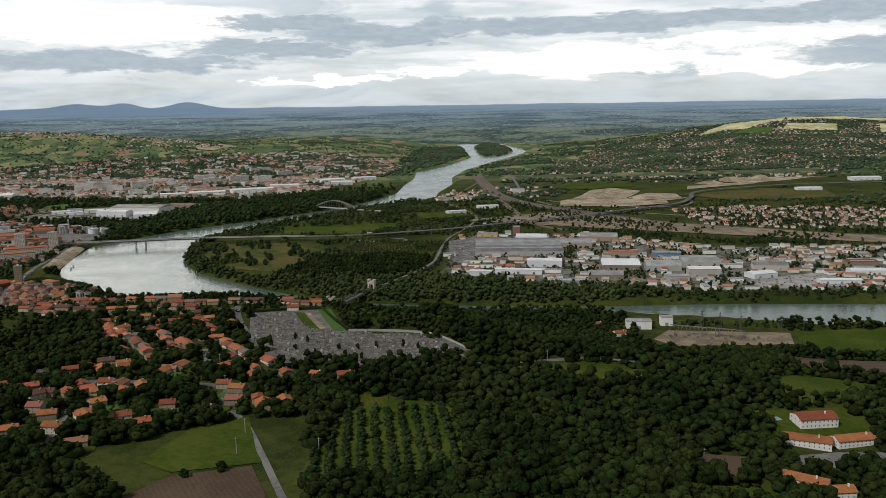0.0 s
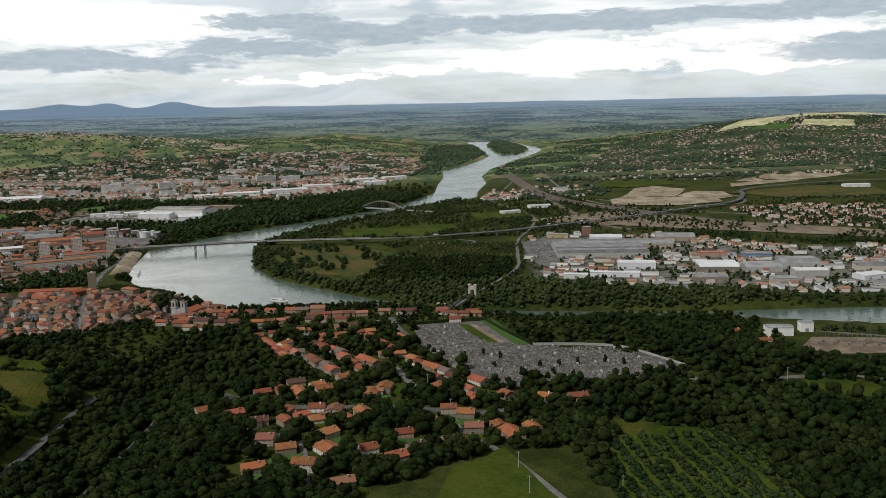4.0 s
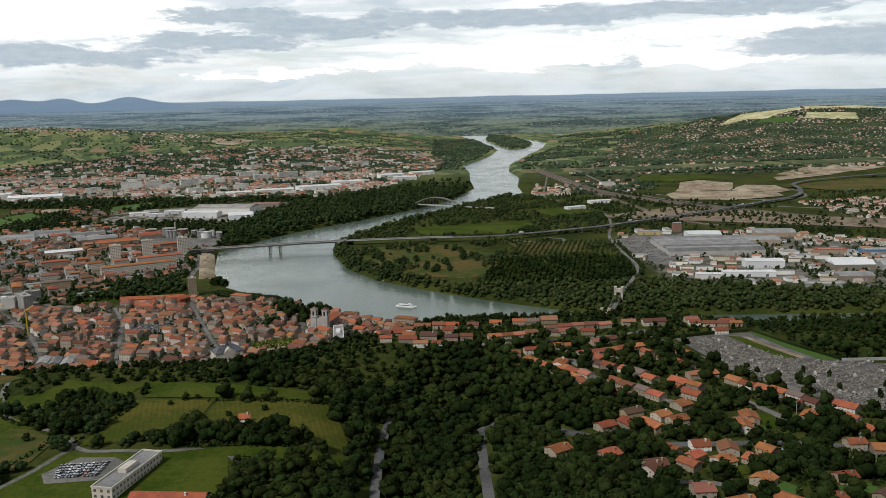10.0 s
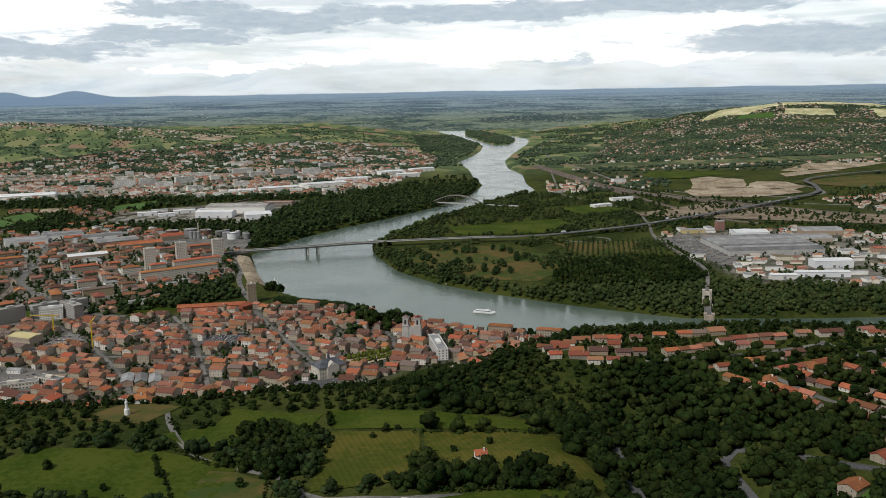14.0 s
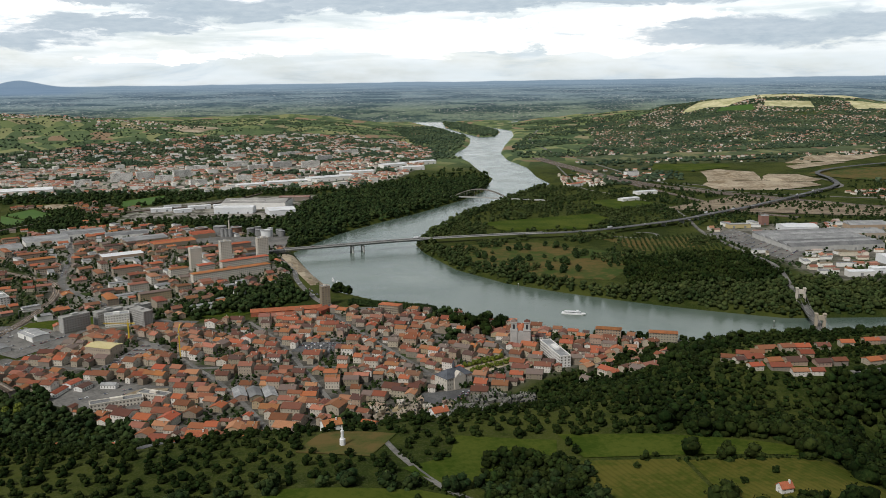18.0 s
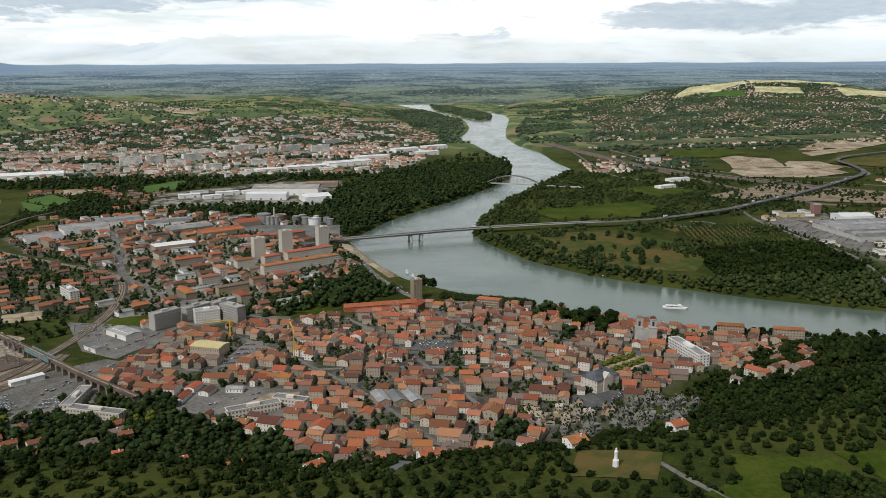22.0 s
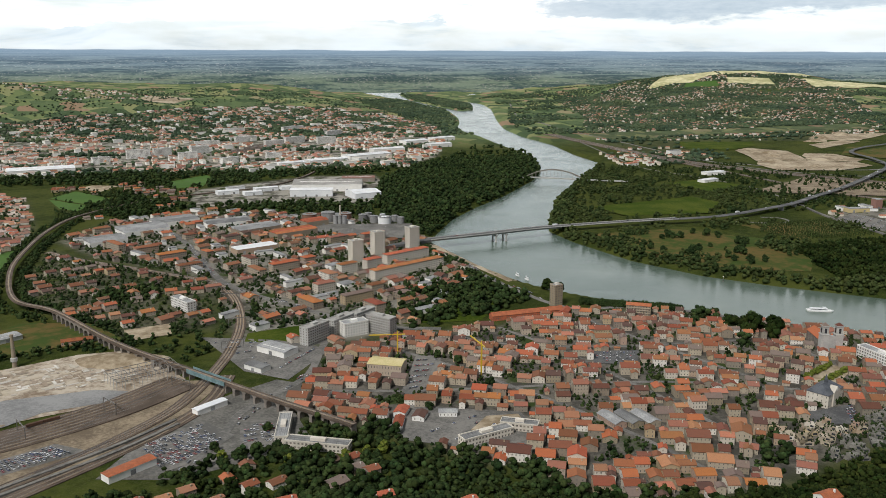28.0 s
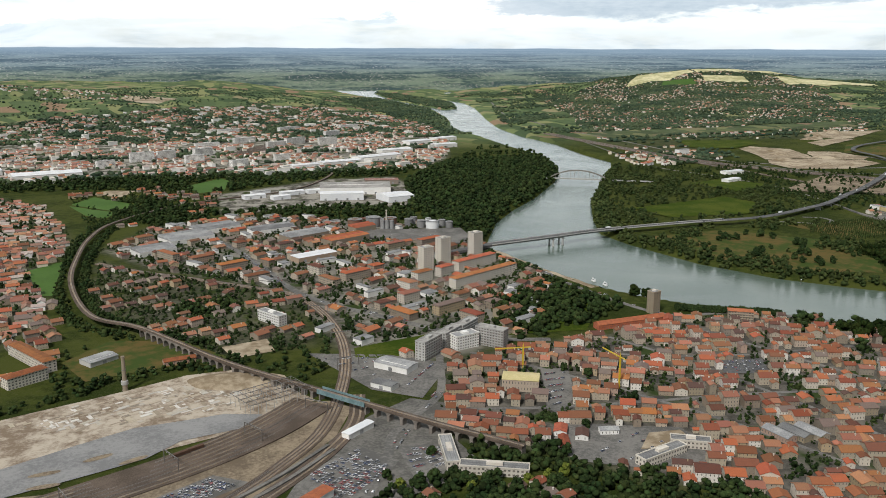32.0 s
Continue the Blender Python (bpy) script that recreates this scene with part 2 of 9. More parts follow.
def ground_material():
    """Grass, scrub and fields; bare town ground by the layer 'town', fields by the layer 'farm'."""
    mt = bpy.data.materials.new("land")
    mt.use_nodes = True
    q = Nodes(mt.node_tree)
    geo = q.t.nodes.new("ShaderNodeNewGeometry")
    pos = geo.outputs["Position"]
    n_c, n_f, n_ff = q.noise(pos, 0.012, 4.0), q.noise(pos, 0.11, 5.0, 0.65), q.noise(pos, 0.9, 3.0)
    f = q.m("MULTIPLY_ADD", q.m("SUBTRACT", n_f, 0.5), 0.8, n_c)
    grass = q.mix(q.step(f, 0.35, 0.65), (0.026, 0.040, 0.008), (0.062, 0.074, 0.016))
    grass = q.mix(q.m("MULTIPLY", q.step(n_ff, 0.45, 0.7), 0.4), grass, (0.10, 0.095, 0.045))
    # patchwork of plots on the farmed slopes
    sq = q.vec(q.m("MULTIPLY_ADD", q.noise(pos, 0.004), 60.0, q.m("MULTIPLY", pos_x(q, pos), 1.0)), q.m("MULTIPLY", pos_y(q, pos), 0.55), 0.0)
    cell = q.t.nodes.new("ShaderNodeSeparateColor")
    q.put(cell.inputs[0], q.voro(sq, 0.021))
    ramp = q.t.nodes.new("ShaderNodeValToRGB")
    ramp.color_ramp.interpolation = "CONSTANT"
    e = ramp.color_ramp.elements
    tones = ((0.0, (0.11, 0.155, 0.075)), (0.24, (0.19, 0.235, 0.10)), (0.46, (0.075, 0.115, 0.058)), (0.64, (0.29, 0.30, 0.14)), (0.76, (0.13, 0.18, 0.082)), (0.90, (0.34, 0.29, 0.17)), (0.95, (0.34, 0.23, 0.15)))
    while len(e) < len(tones):
        e.new(0.5)
    for i, (p, c) in enumerate(tones):
        e[i].position, e[i].color = p, (*c, 1.0)
    q.put(ramp.inputs[0], cell.outputs[0])
    plots = q.mix(q.m("MULTIPLY", n_f, 0.35), ramp.outputs[0], grass)
    at = q.t.nodes.new("ShaderNodeAttribute")
    at.attribute_name = "farm"
    col = q.mix(at.outputs["Fac"], grass, plots)
    town = q.mix(q.step(q.noise(pos, 0.07, 5.0, 0.7), 0.38, 0.62), (0.070, 0.066, 0.056), (0.17, 0.155, 0.13))
    at3 = q.t.nodes.new("ShaderNodeAttribute")
    at3.attribute_name = "yards"
    town = q.mix(q.m("MULTIPLY", at3.outputs["Fac"], q.step(q.noise(pos, 0.045, 4.0, 0.65), 0.42, 0.56)), town, (0.36, 0.335, 0.29))
    town = q.mix(q.step(q.noise(pos, 0.035, 3.0), 0.56, 0.66), town, (0.045, 0.065, 0.022))
    at2 = q.t.nodes.new("ShaderNodeAttribute")
    at2.attribute_name = "town"
    col = q.mix(q.m("MULTIPLY", at2.outputs["Fac"], 1.0), col, town)
    bs = q.t.nodes.new("ShaderNodeBsdfPrincipled")
    q.put(bs.inputs["Base Color"], col)
    bs.inputs["Roughness"].default_value = 0.95
    bs.inputs["Specular IOR Level"].default_value = 0.02
    bp = q.t.nodes.new("ShaderNodeBump")
    bp.inputs["Strength"].default_value, bp.inputs["Distance"].default_value = 0.7, 0.8
    q.put(bp.inputs["Height"], n_ff)
    q.put(bs.inputs["Normal"], bp.outputs[0])
    out = q.t.nodes.new("ShaderNodeOutputMaterial")
    q.put(out.inputs[0], bs.outputs[0])
    return mt


def pos_x(q, pos):
    s = q.t.nodes.new("ShaderNodeSeparateXYZ")
    q.put(s.inputs[0], pos)
    return s.outputs[0]


def pos_y(q, pos):
    s = q.t.nodes.new("ShaderNodeSeparateXYZ")
    q.put(s.inputs[0], pos)
    return s.outputs[1]


def water_material():
    mt = bpy.data.materials.new("river_water")
    mt.use_nodes = True
    q = Nodes(mt.node_tree)
    geo = q.t.nodes.new("ShaderNodeNewGeometry")
    pos = geo.outputs["Position"]
    bs = q.t.nodes.new("ShaderNodeBsdfPrincipled")
    silt = q.mix(q.step(q.noise(pos, 0.006, 4.0, 0.6, 0.6), 0.35, 0.7), (0.085, 0.122, 0.098), (0.125, 0.160, 0.128))
    q.put(bs.inputs["Base Color"], silt)
    q.put(bs.inputs["Roughness"], q.m("MULTIPLY_ADD", q.noise(pos, 0.015, 4.0, 0.6, 1.0), 0.22, 0.10))
    bs.inputs["IOR"].default_value = 1.33
    bp = q.t.nodes.new("ShaderNodeBump")
    bp.inputs["Strength"].default_value, bp.inputs["Distance"].default_value = 0.30, 0.6
    wv = q.m("ADD", q.noise(pos, 0.22, 4.0, 0.7), q.m("MULTIPLY", q.noise(pos, 0.025, 3.0), 2.0))
    q.put(bp.inputs["Height"], wv)
    q.put(bs.inputs["Normal"], bp.outputs[0])
    out = q.t.nodes.new("ShaderNodeOutputMaterial")
    q.put(out.inputs[0], bs.outputs[0])
    return mt


TILES = ((0.35, 0.118, 0.054), (0.25, 0.094, 0.054), (0.14, 0.074, 0.052), (0.42, 0.160, 0.076), (0.30, 0.110, 0.056), (0.31, 0.125, 0.070), (0.075, 0.060, 0.052), (0.22, 0.090, 0.055), (0.45, 0.142, 0.055), (0.17, 0.155, 0.14),
         (0.16, 0.076, 0.050), (0.33, 0.155, 0.094), (0.26, 0.125, 0.082), (0.38, 0.112, 0.048), (0.39, 0.175, 0.10))
RENDER = ((0.58, 0.50, 0.37), (0.38, 0.30, 0.20), (0.27, 0.21, 0.15), (0.46, 0.39, 0.29), (0.21, 0.175, 0.14), (0.42, 0.30, 0.17), (0.60, 0.55, 0.46), (0.35, 0.23, 0.16), (0.30, 0.25, 0.19), (0.66, 0.63, 0.57), (0.33, 0.27, 0.20))
LAND, WATER = ground_material(), water_material()
LEAF_WOOD = mat("leaves_of_the_woods", (0.010, 0.019, 0.005), (0.028, 0.040, 0.010), 0.95, 0.03, 0.9, island=0.9, spec=0.04)
# paler, bluer leaf tones: distance haze put into the colour
LEAF_FAR_HAZY = mat("hazy_leaves_of_far_woods", (0.036, 0.060, 0.038), (0.088, 0.116, 0.060), 0.95, 0.01, 0.2, island=0.6, spec=0.04)
LEAF_TOWN = mat("leaves_of_town_trees", (0.017, 0.030, 0.011), (0.042, 0.062, 0.020), 0.95, 0.05, 0.9, island=0.9, spec=0.04)
LEAF_POPLAR = mat("leaves_of_poplars", (0.026, 0.042, 0.014), (0.062, 0.078, 0.026), 0.95, 0.03, 0.9, island=0.7, spec=0.04)
LEAF_PALE = mat("yellow_green_leaves", (0.09, 0.12, 0.02), (0.16, 0.18, 0.035), 0.95, 0.2, 1.5, island=0.5, spec=0.04)
BARK = mat("bark", (0.05, 0.04, 0.03), (0.10, 0.08, 0.06), 0.9, 0.8, 6.0)
ROOF = mat("roof_tiles", (0.30, 0.105, 0.055), (0.22, 0.085, 0.05), 0.85, 0.25, 1.6, rnd=0.55, bump=0.12,
           hues=TILES)
ROOF_NEW = mat("orange_roof_tiles", (0.41, 0.140, 0.062), (0.28, 0.102, 0.052), 0.85, 0.3, 1.6, rnd=0.6, bump=0.12)
ROOF_FAR = mat("far_roof_tiles", (0.36, 0.14, 0.08), (0.28, 0.11, 0.07), 0.85, 0.05, 0.4, island=0.5,
               hues=((0.42, 0.20, 0.12), (0.32, 0.16, 0.11), (0.50, 0.26, 0.16), (0.26, 0.17, 0.14), (0.46, 0.42, 0.38), (0.38, 0.20, 0.14)))
ROOF_GREY = mat("grey_roofing", (0.20, 0.20, 0.20), (0.32, 0.32, 0.31), 0.7, 0.08, 1.0, rnd=0.7)
ROOF_SLATE = mat("slate", (0.065, 0.072, 0.085), (0.11, 0.118, 0.13), 0.6, 0.2, 2.0, rnd=0.3)
SHEET_WHITE = mat("white_sheet_metal", (0.70, 0.71, 0.72), (0.80, 0.80, 0.79), 0.5, 0.05, 0.5, rnd=0.1)
WALL = mat("rendered_wall", (0.42, 0.37, 0.30), (0.50, 0.44, 0.36), 0.9, 0.2, 2.0, rnd=0.5,
           hues=RENDER)
WALL_ROWS = mat("rendered_walls_in_rows", (0.46, 0.41, 0.34), (0.54, 0.48, 0.40), 0.9, 0.2, 2.0, island=0.5, hues=RENDER)
ROOF_ROWS = mat("roof_tiles_in_rows", (0.30, 0.14, 0.09), (0.24, 0.12, 0.085), 0.85, 0.25, 1.6, island=0.5, bump=0.12, hues=TILES)
WALL_PALE = mat("pale_wall", (0.72, 0.70, 0.65), (0.82, 0.80, 0.76), 0.85, 0.1, 1.5, rnd=0.25)
WALL_FAR = mat("far_walls", (0.74, 0.68, 0.58), (0.80, 0.76, 0.68), 0.9, 0.05, 0.4, island=0.4, hues=((0.82, 0.76, 0.64), (0.74, 0.65, 0.50), (0.86, 0.84, 0.80), (0.70, 0.62, 0.50), (0.84, 0.80, 0.72)))
CREAM = mat("cream_render", (0.58, 0.53, 0.45), (0.68, 0.63, 0.55), 0.85, 0.1, 1.5, rnd=0.25)
CONCRETE = mat("concrete", (0.38, 0.37, 0.35), (0.48, 0.47, 0.44), 0.85, 0.1, 1.5, rnd=0.2)
WINDOW = mat("windows_and_shutters", (0.09, 0.085, 0.08), (0.20, 0.17, 0.14), 0.4, 0.5, 1.2, island=0.8, spec=0.4)
GLASS_DARK = mat("dark_window_glass", (0.025, 0.03, 0.035), (0.05, 0.055, 0.06), 0.15, 0.3, 1.0, spec=0.5)
SHUTTER = mat("shutters", (0.20, 0.14, 0.09), (0.28, 0.22, 0.16), 0.7, 0.3, 2.0, rnd=0.6)
ASPHALT = mat("asphalt", (0.085, 0.085, 0.086), (0.15, 0.148, 0.144), 0.9, 0.05, 0.8)
ASPHALT_PALE = mat("worn_pale_asphalt", (0.12, 0.116, 0.107), (0.22, 0.208, 0.188), 0.9, 0.05, 0.5)
TARMAC_WORN = mat("worn_forecourt_asphalt", (0.10, 0.096, 0.086), (0.19, 0.18, 0.16), 0.9, 0.06, 0.5)
PAINT_WHITE = mat("white_paint", (0.75, 0.75, 0.73), (0.8, 0.8, 0.78), 0.7, 0.3, 2.0)
SAND = mat("pale_bare_earth", (0.23, 0.175, 0.11), (0.47, 0.39, 0.28), 0.95, 0.02, 0.12)
BALLAST = mat("track_ballast", (0.085, 0.065, 0.050), (0.15, 0.115, 0.090), 0.95, 0.06, 1.2)
BALLAST_TAN = mat("dusty_yard_gravel", (0.15, 0.115, 0.08), (0.30, 0.24, 0.165), 0.95, 0.05, 0.5)
STEEL = mat("worn_steel", (0.20, 0.19, 0.18), (0.30, 0.28, 0.26), 0.45, 0.2, 2.0, metal=0.6)
GRAVEL = mat("gravel_and_rubble", (0.26, 0.25, 0.23), (0.42, 0.40, 0.37), 0.95, 0.05, 0.6)
MEADOW = mat("meadow", (0.038, 0.064, 0.008), (0.078, 0.096, 0.016), 0.95, 0.03, 0.35, spec=0.02)
MEADOW_DRY = mat("dry_meadow", (0.060, 0.076, 0.012), (0.115, 0.104, 0.022), 0.95, 0.03, 0.25, spec=0.02, rows=(-78, 2.6))
MEADOW_ROUGH = mat("rough_rusty_meadow", (0.050, 0.078, 0.020), (0.135, 0.098, 0.036), 0.95, 0.018, 0.10, spec=0.02)
PITCH = mat("mown_pitch", (0.060, 0.120, 0.025), (0.075, 0.145, 0.030), 0.95, 0.02, 0.3)
PLOUGH = mat("ploughed_earth", (0.085, 0.058, 0.038), (0.13, 0.09, 0.06), 0.95, 0.03, 0.8, spec=0.05, rows=(-60, 2.2))

SLEEPER = mat("worn_sleepers", (0.27, 0.19, 0.12), (0.44, 0.33, 0.22), 0.9, 0.1, 1.5)
STONE_DARK = mat("old_viaduct_stone", (0.16, 0.14, 0.12), (0.26, 0.23, 0.20), 0.9, 0.2, 1.5)
# hilltop sunlight put into the colour of the far fields
FIELD_SUNLIT = mat("hill_field_painted_sunlit", (0.40, 0.38, 0.19), (0.72, 0.66, 0.40), 0.95, 0.008, 0.05)
GRAVE = mat("weathered_gravestone", (0.14, 0.130, 0.115), (0.29, 0.27, 0.235), 0.8, 0.3, 2.0, island=0.9)
RUBBLE = mat("broken_concrete_slabs", (0.22, 0.165, 0.115), (0.50, 0.43, 0.34), 0.95, 0.05, 0.22)
TARMAC_OLD = mat("old_grey_tarmac", (0.20, 0.198, 0.195), (0.30, 0.295, 0.285), 0.9, 0.03, 0.5)
CAR_PAINT = mat("car_paint", (0.30, 0.30, 0.30), (0.32, 0.32, 0.32), 0.3, 0.3, 2.0, rnd=0.3, spec=0.5,
                hues=((0.62, 0.62, 0.63), (0.03, 0.03, 0.035), (0.33, 0.34, 0.36), (0.04, 0.07, 0.18), (0.30, 0.03, 0.03), (0.72, 0.72, 0.72), (0.10, 0.11, 0.12), (0.20, 0.25, 0.30)))
CAR_ROWS = mat("car_paint_in_rows", (0.30, 0.30, 0.30), (0.32, 0.32, 0.32), 0.3, 0.3, 2.0, island=0.3, spec=0.5,
               hues=((0.62, 0.62, 0.63), (0.03, 0.03, 0.035), (0.33, 0.34, 0.36), (0.04, 0.07, 0.18), (0.30, 0.03, 0.03), (0.72, 0.72, 0.72), (0.10, 0.11, 0.12)))
ARCH_STEEL = mat("dull_brown_steel", (0.17, 0.15, 0.13), (0.26, 0.24, 0.21), 0.6, 0.3, 2.0)
POOL = mat("pool_water", (0.10, 0.38, 0.50), (0.14, 0.45, 0.58), 0.1, 0.3, 1.0, spec=0.5)
YELLOW = mat("yellow_paint", (0.55, 0.38, 0.03), (0.62, 0.44, 0.05), 0.5, 0.3, 2.0)

from mathutils.geometry import tessellate_polygon

# ---- plan of the river and the land ----
RIVER = [(2500, 760), (1200, 800), (700, 830), (500, 848), (383, 843), (300, 878), (200, 905), (60, 915), (-60, 905), (-181, 895), (-242, 918),
         (-329, 961), (-406, 1035), (-481, 1100), (-536, 1166), (-558, 1210), (-577, 1284), (-594, 1389), (-600, 1428), (-583, 1468), (-529, 1569),
         (-464, 1655), (-382, 1748), (-272, 1898), (-205, 2014), (-129, 2253), (-120, 2472), (-100, 2700), (-99, 2973), (-15, 3204), (47, 3424),
         (113, 3758), (100, 4400), (60, 5216), (100, 6000), (300, 7000), (400, 9000), (540, 9000), (420, 7000), (250, 6000), (330, 5000),
         (395, 4300), (395, 4181), (318, 3840), (148, 3293), (57, 2971), (18, 2718), (18, 2497), (-20, 2264), (-29, 2115), (-85, 2018),
         (-183, 1884), (-257, 1769), (-321, 1672), (-388, 1545), (-427, 1454), (-423, 1382), (-399, 1270), (-356, 1185), (-310, 1134),
         (-265, 1091), (-222, 1053), (-179, 1020), (-125, 983), (-27, 965), (60, 955), (178, 946), (300, 950), (500, 940), (900, 940), (2500, 980)]
ISLE = [(330, 4130), (240, 3840), (165, 3800), (150, 4062), (150, 4588), (230, 5192), (300, 4924), (335, 4500)]
SCARP_TOP = ((-1500, 600), (-1100, 640), (-800, 640), (-700, 610), (-570, 612), (-480, 615), (-400, 605), (-350, 640), (-294, 690), (-150, 680), (0, 612), (50, 545), (130, 445), (250, 400), (900, 400))
SCARP_FOOT = ((-1500, 850), (-1100, 840), (-800, 815), (-700, 780), (-570, 755), (-478, 780), (-380, 850), (-300, 905), (-200, 885), (0, 850), (120, 800), (200, 780), (500, 770), (900, 750))


def inside(poly, x, y):
    """Which of the points lie in the polygon."""
    x, y = np.asarray(x, float), np.asarray(y, float)
    c = np.zeros(x.shape, bool)
    for (x0, y0), (x1, y1) in zip(poly, poly[1:] + poly[:1]):
        if y0 == y1:
            continue
        c ^= ((y0 > y) != (y1 > y)) & (x < (x1 - x0) * (y - y0) / (y1 - y0) + x0)
    return c


def edge_distance(poly, x, y, closed=True):
    d = np.full(np.shape(x), 1e9)
    pts = poly + poly[:1] if closed else poly
    for (x0, y0), (x1, y1) in zip(pts, pts[1:]):
        ex, ey = x1 - x0, y1 - y0
        k = np.clip(((x - x0) * ex + (y - y0) * ey) / (ex * ex + ey * ey), 0, 1)
        d = np.minimum(d, (x - x0 - k * ex) ** 2 + (y - y0 - k * ey) ** 2)
    return np.sqrt(d)


def bank_distance(x, y):
    """Metres from the water's edge, positive on land."""
    d = edge_distance(RIVER, x, y)
    d = np.where(inside(RIVER, x, y), -d, d)
    e = edge_distance(ISLE, x, y)
    e = np.where(inside(ISLE, x, y), e, -e)
    return np.maximum(d, e)


def smooth(v, a, b):
    k = np.clip((v - a) / (b - a), 0, 1)
    return k * k * (3 - 2 * k)


def ripple(x, y, size):
    """Gentle swells of the land, -1 to 1."""
    a, b = x / size, y / size
    return (np.sin(a * 1.7 + 1.3 * np.sin(b * 1.1)) + np.sin(b * 2.3 + 1.7 * np.sin(a * 0.9 + 2)) + 0.5 * np.sin(3.1 * a - 2.7 * b)) / 2.5


def land_height(x, y):
    x, y = np.asarray(x, float), np.asarray(y, float)
    top = np.interp(x, *zip(*SCARP_TOP))
    foot = np.interp(x, *zip(*SCARP_FOOT))
    k = 1 - smooth(y, top, foot)
    z = 6.5 + 65.0 * k + k * (2.5 * ripple(x, y, 60) + 2.0 * ripple(x + 40, y, 140))
    z -= 20 * np.exp(-((x + 315) / 45) ** 2) * smooth(y, 680, 560) * k
    sd = bank_distance(x, y)
    off = smooth(sd, 30, 320)
    z += off * 0.6 * ripple(x, y, 45) * (1 - k)
    right = 52 * smooth(x - 0.10 * (y - 2300), 150, 1500) * smooth(y, 2050, 3900)
    right += 82 * np.exp(-((x - 1850) / 650) ** 2 - ((y - 4330) / 420) ** 2)
    left = 46 * smooth(y, 2600, 3900) * smooth(-x, 0, 600) + 85 * np.exp(-((x + 1900) / 800) ** 2 - ((y - 3600) / 700) ** 2)
    z += off * (right + left) + off * smooth(y, 2300, 3200) * (10 * ripple(x, y, 260) + 5 * ripple(y, x, 90))
    isle = (x > -440) & (x < 40) & (y > 950) & (y < 1500)
    z = np.where(isle & (sd > 0), z - 1.5, z)
    return np.minimum(z, np.clip(-0.6 + sd * 0.55, -5, 400))


MX, MY, MS = np.arange(-1700, 1300, 5.0), np.arange(100, 2600, 5.0), 5.0
MAP_Z = land_height(*np.meshgrid(MX, MY)).tolist()
MAP_D = bank_distance(*np.meshgrid(MX, MY)).tolist()


def from_map(table, x, y):
    u, v = (x - MX[0]) / MS, (y - MY[0]) / MS
    i, j = int(v), int(u)
    if u < 0 or v < 0 or i >= len(table) - 1 or j >= len(table[0]) - 1:
        return None
    a, b = u - j, v - i
    return (table[i][j] * (1 - a) + table[i][j + 1] * a) * (1 - b) + (table[i + 1][j] * (1 - a) + table[i + 1][j + 1] * a) * b


def h1(x, y):
    """Height of the land at one place."""
    z = from_map(MAP_Z, x, y)
    return z if z is not None else float(land_height(np.array([x]), np.array([y]))[0])


def shore1(x, y):
    """Metres from the water at one place."""
    d = from_map(MAP_D, x, y)
    return d if d is not None else float(bank_distance(np.array([x]), np.array([y]))[0])


def within(poly, x, y):
    """Whether one point lies in the polygon."""
    c = False
    for (x0, y0), (x1, y1) in zip(poly, poly[1:] + poly[:1]):
        if (y0 > y) != (y1 > y) and x < (x1 - x0) * (y - y0) / (y1 - y0) + x0:
            c = not c
    return c


# ---- meshes ----


def mesh(name, verts, faces, *mats, slots=None, shade=False):
    me = bpy.data.meshes.new(name)
    verts = np.asarray(verts, np.float32)
    if isinstance(faces, np.ndarray):
        n, k = faces.shape
        me.vertices.add(len(verts))
        me.vertices.foreach_set("co", verts.ravel())
        me.loops.add(n * k)
        me.loops.foreach_set("vertex_index", faces.astype(np.int32).ravel())
        me.polygons.add(n)
        me.polygons.foreach_set("loop_start", np.arange(0, n * k, k, dtype=np.int32))
        me.update(calc_edges=True)
    else:
        me.from_pydata(verts.tolist(), [], faces)
    for m in mats:
        me.materials.append(m)
    if slots is not None:
        me.polygons.foreach_set("material_index", np.asarray(slots, np.int32))
    me.polygons.foreach_set("use_smooth", np.full(len(me.polygons), shade))
    me.update()
    return me


def part(name, me, parent=None, label="", m=None):
    ob = new(name, me)
    if parent:
        ob.parent = parent
    if m is not None:
        ob.matrix_basis = m
    return tagged(ob, label)


def boxes(items):
    """Verts and faces of boxes (x0, y0, z0, x1, y1, z1)."""
    v, f = [], []
    for x0, y0, z0, x1, y1, z1 in items:
        o = len(v)
        v += [(x0, y0, z0), (x1, y0, z0), (x1, y1, z0), (x0, y1, z0), (x0, y0, z1), (x1, y0, z1), (x1, y1, z1), (x0, y1, z1)]
        f += [(o + a, o + b, o + c, o + d) for a, b, c, d in ((3, 2, 1, 0), (4, 5, 6, 7), (0, 1, 5, 4), (1, 2, 6, 5), (2, 3, 7, 6), (3, 0, 4, 7))]
    return v, f


def box_mesh(name, m, *items):
    return mesh(name, *boxes(items), m)


def tube(profile, sides=16):
    """A turned body from (radius, height) pairs."""
    v, f = [], []
    for r, z in profile:
        v += [(r * math.cos(2 * math.pi * i / sides), r * math.sin(2 * math.pi * i / sides), z) for i in range(sides)]
    for k in range(len(profile) - 1):
        for i in range(sides):
            j = (i + 1) % sides
            f.append((k * sides + i, k * sides + j, (k + 1) * sides + j, (k + 1) * sides + i))
    f.append(tuple(range(sides - 1, -1, -1)))
    f.append(tuple((len(profile) - 1) * sides + i for i in range(sides)))
    return v, f


# ---- what already stands where (2 m cells) ----
OX, OY, OW, OH = -1600, 200, 1400, 1250
taken = np.zeros((OH, OW), bool)


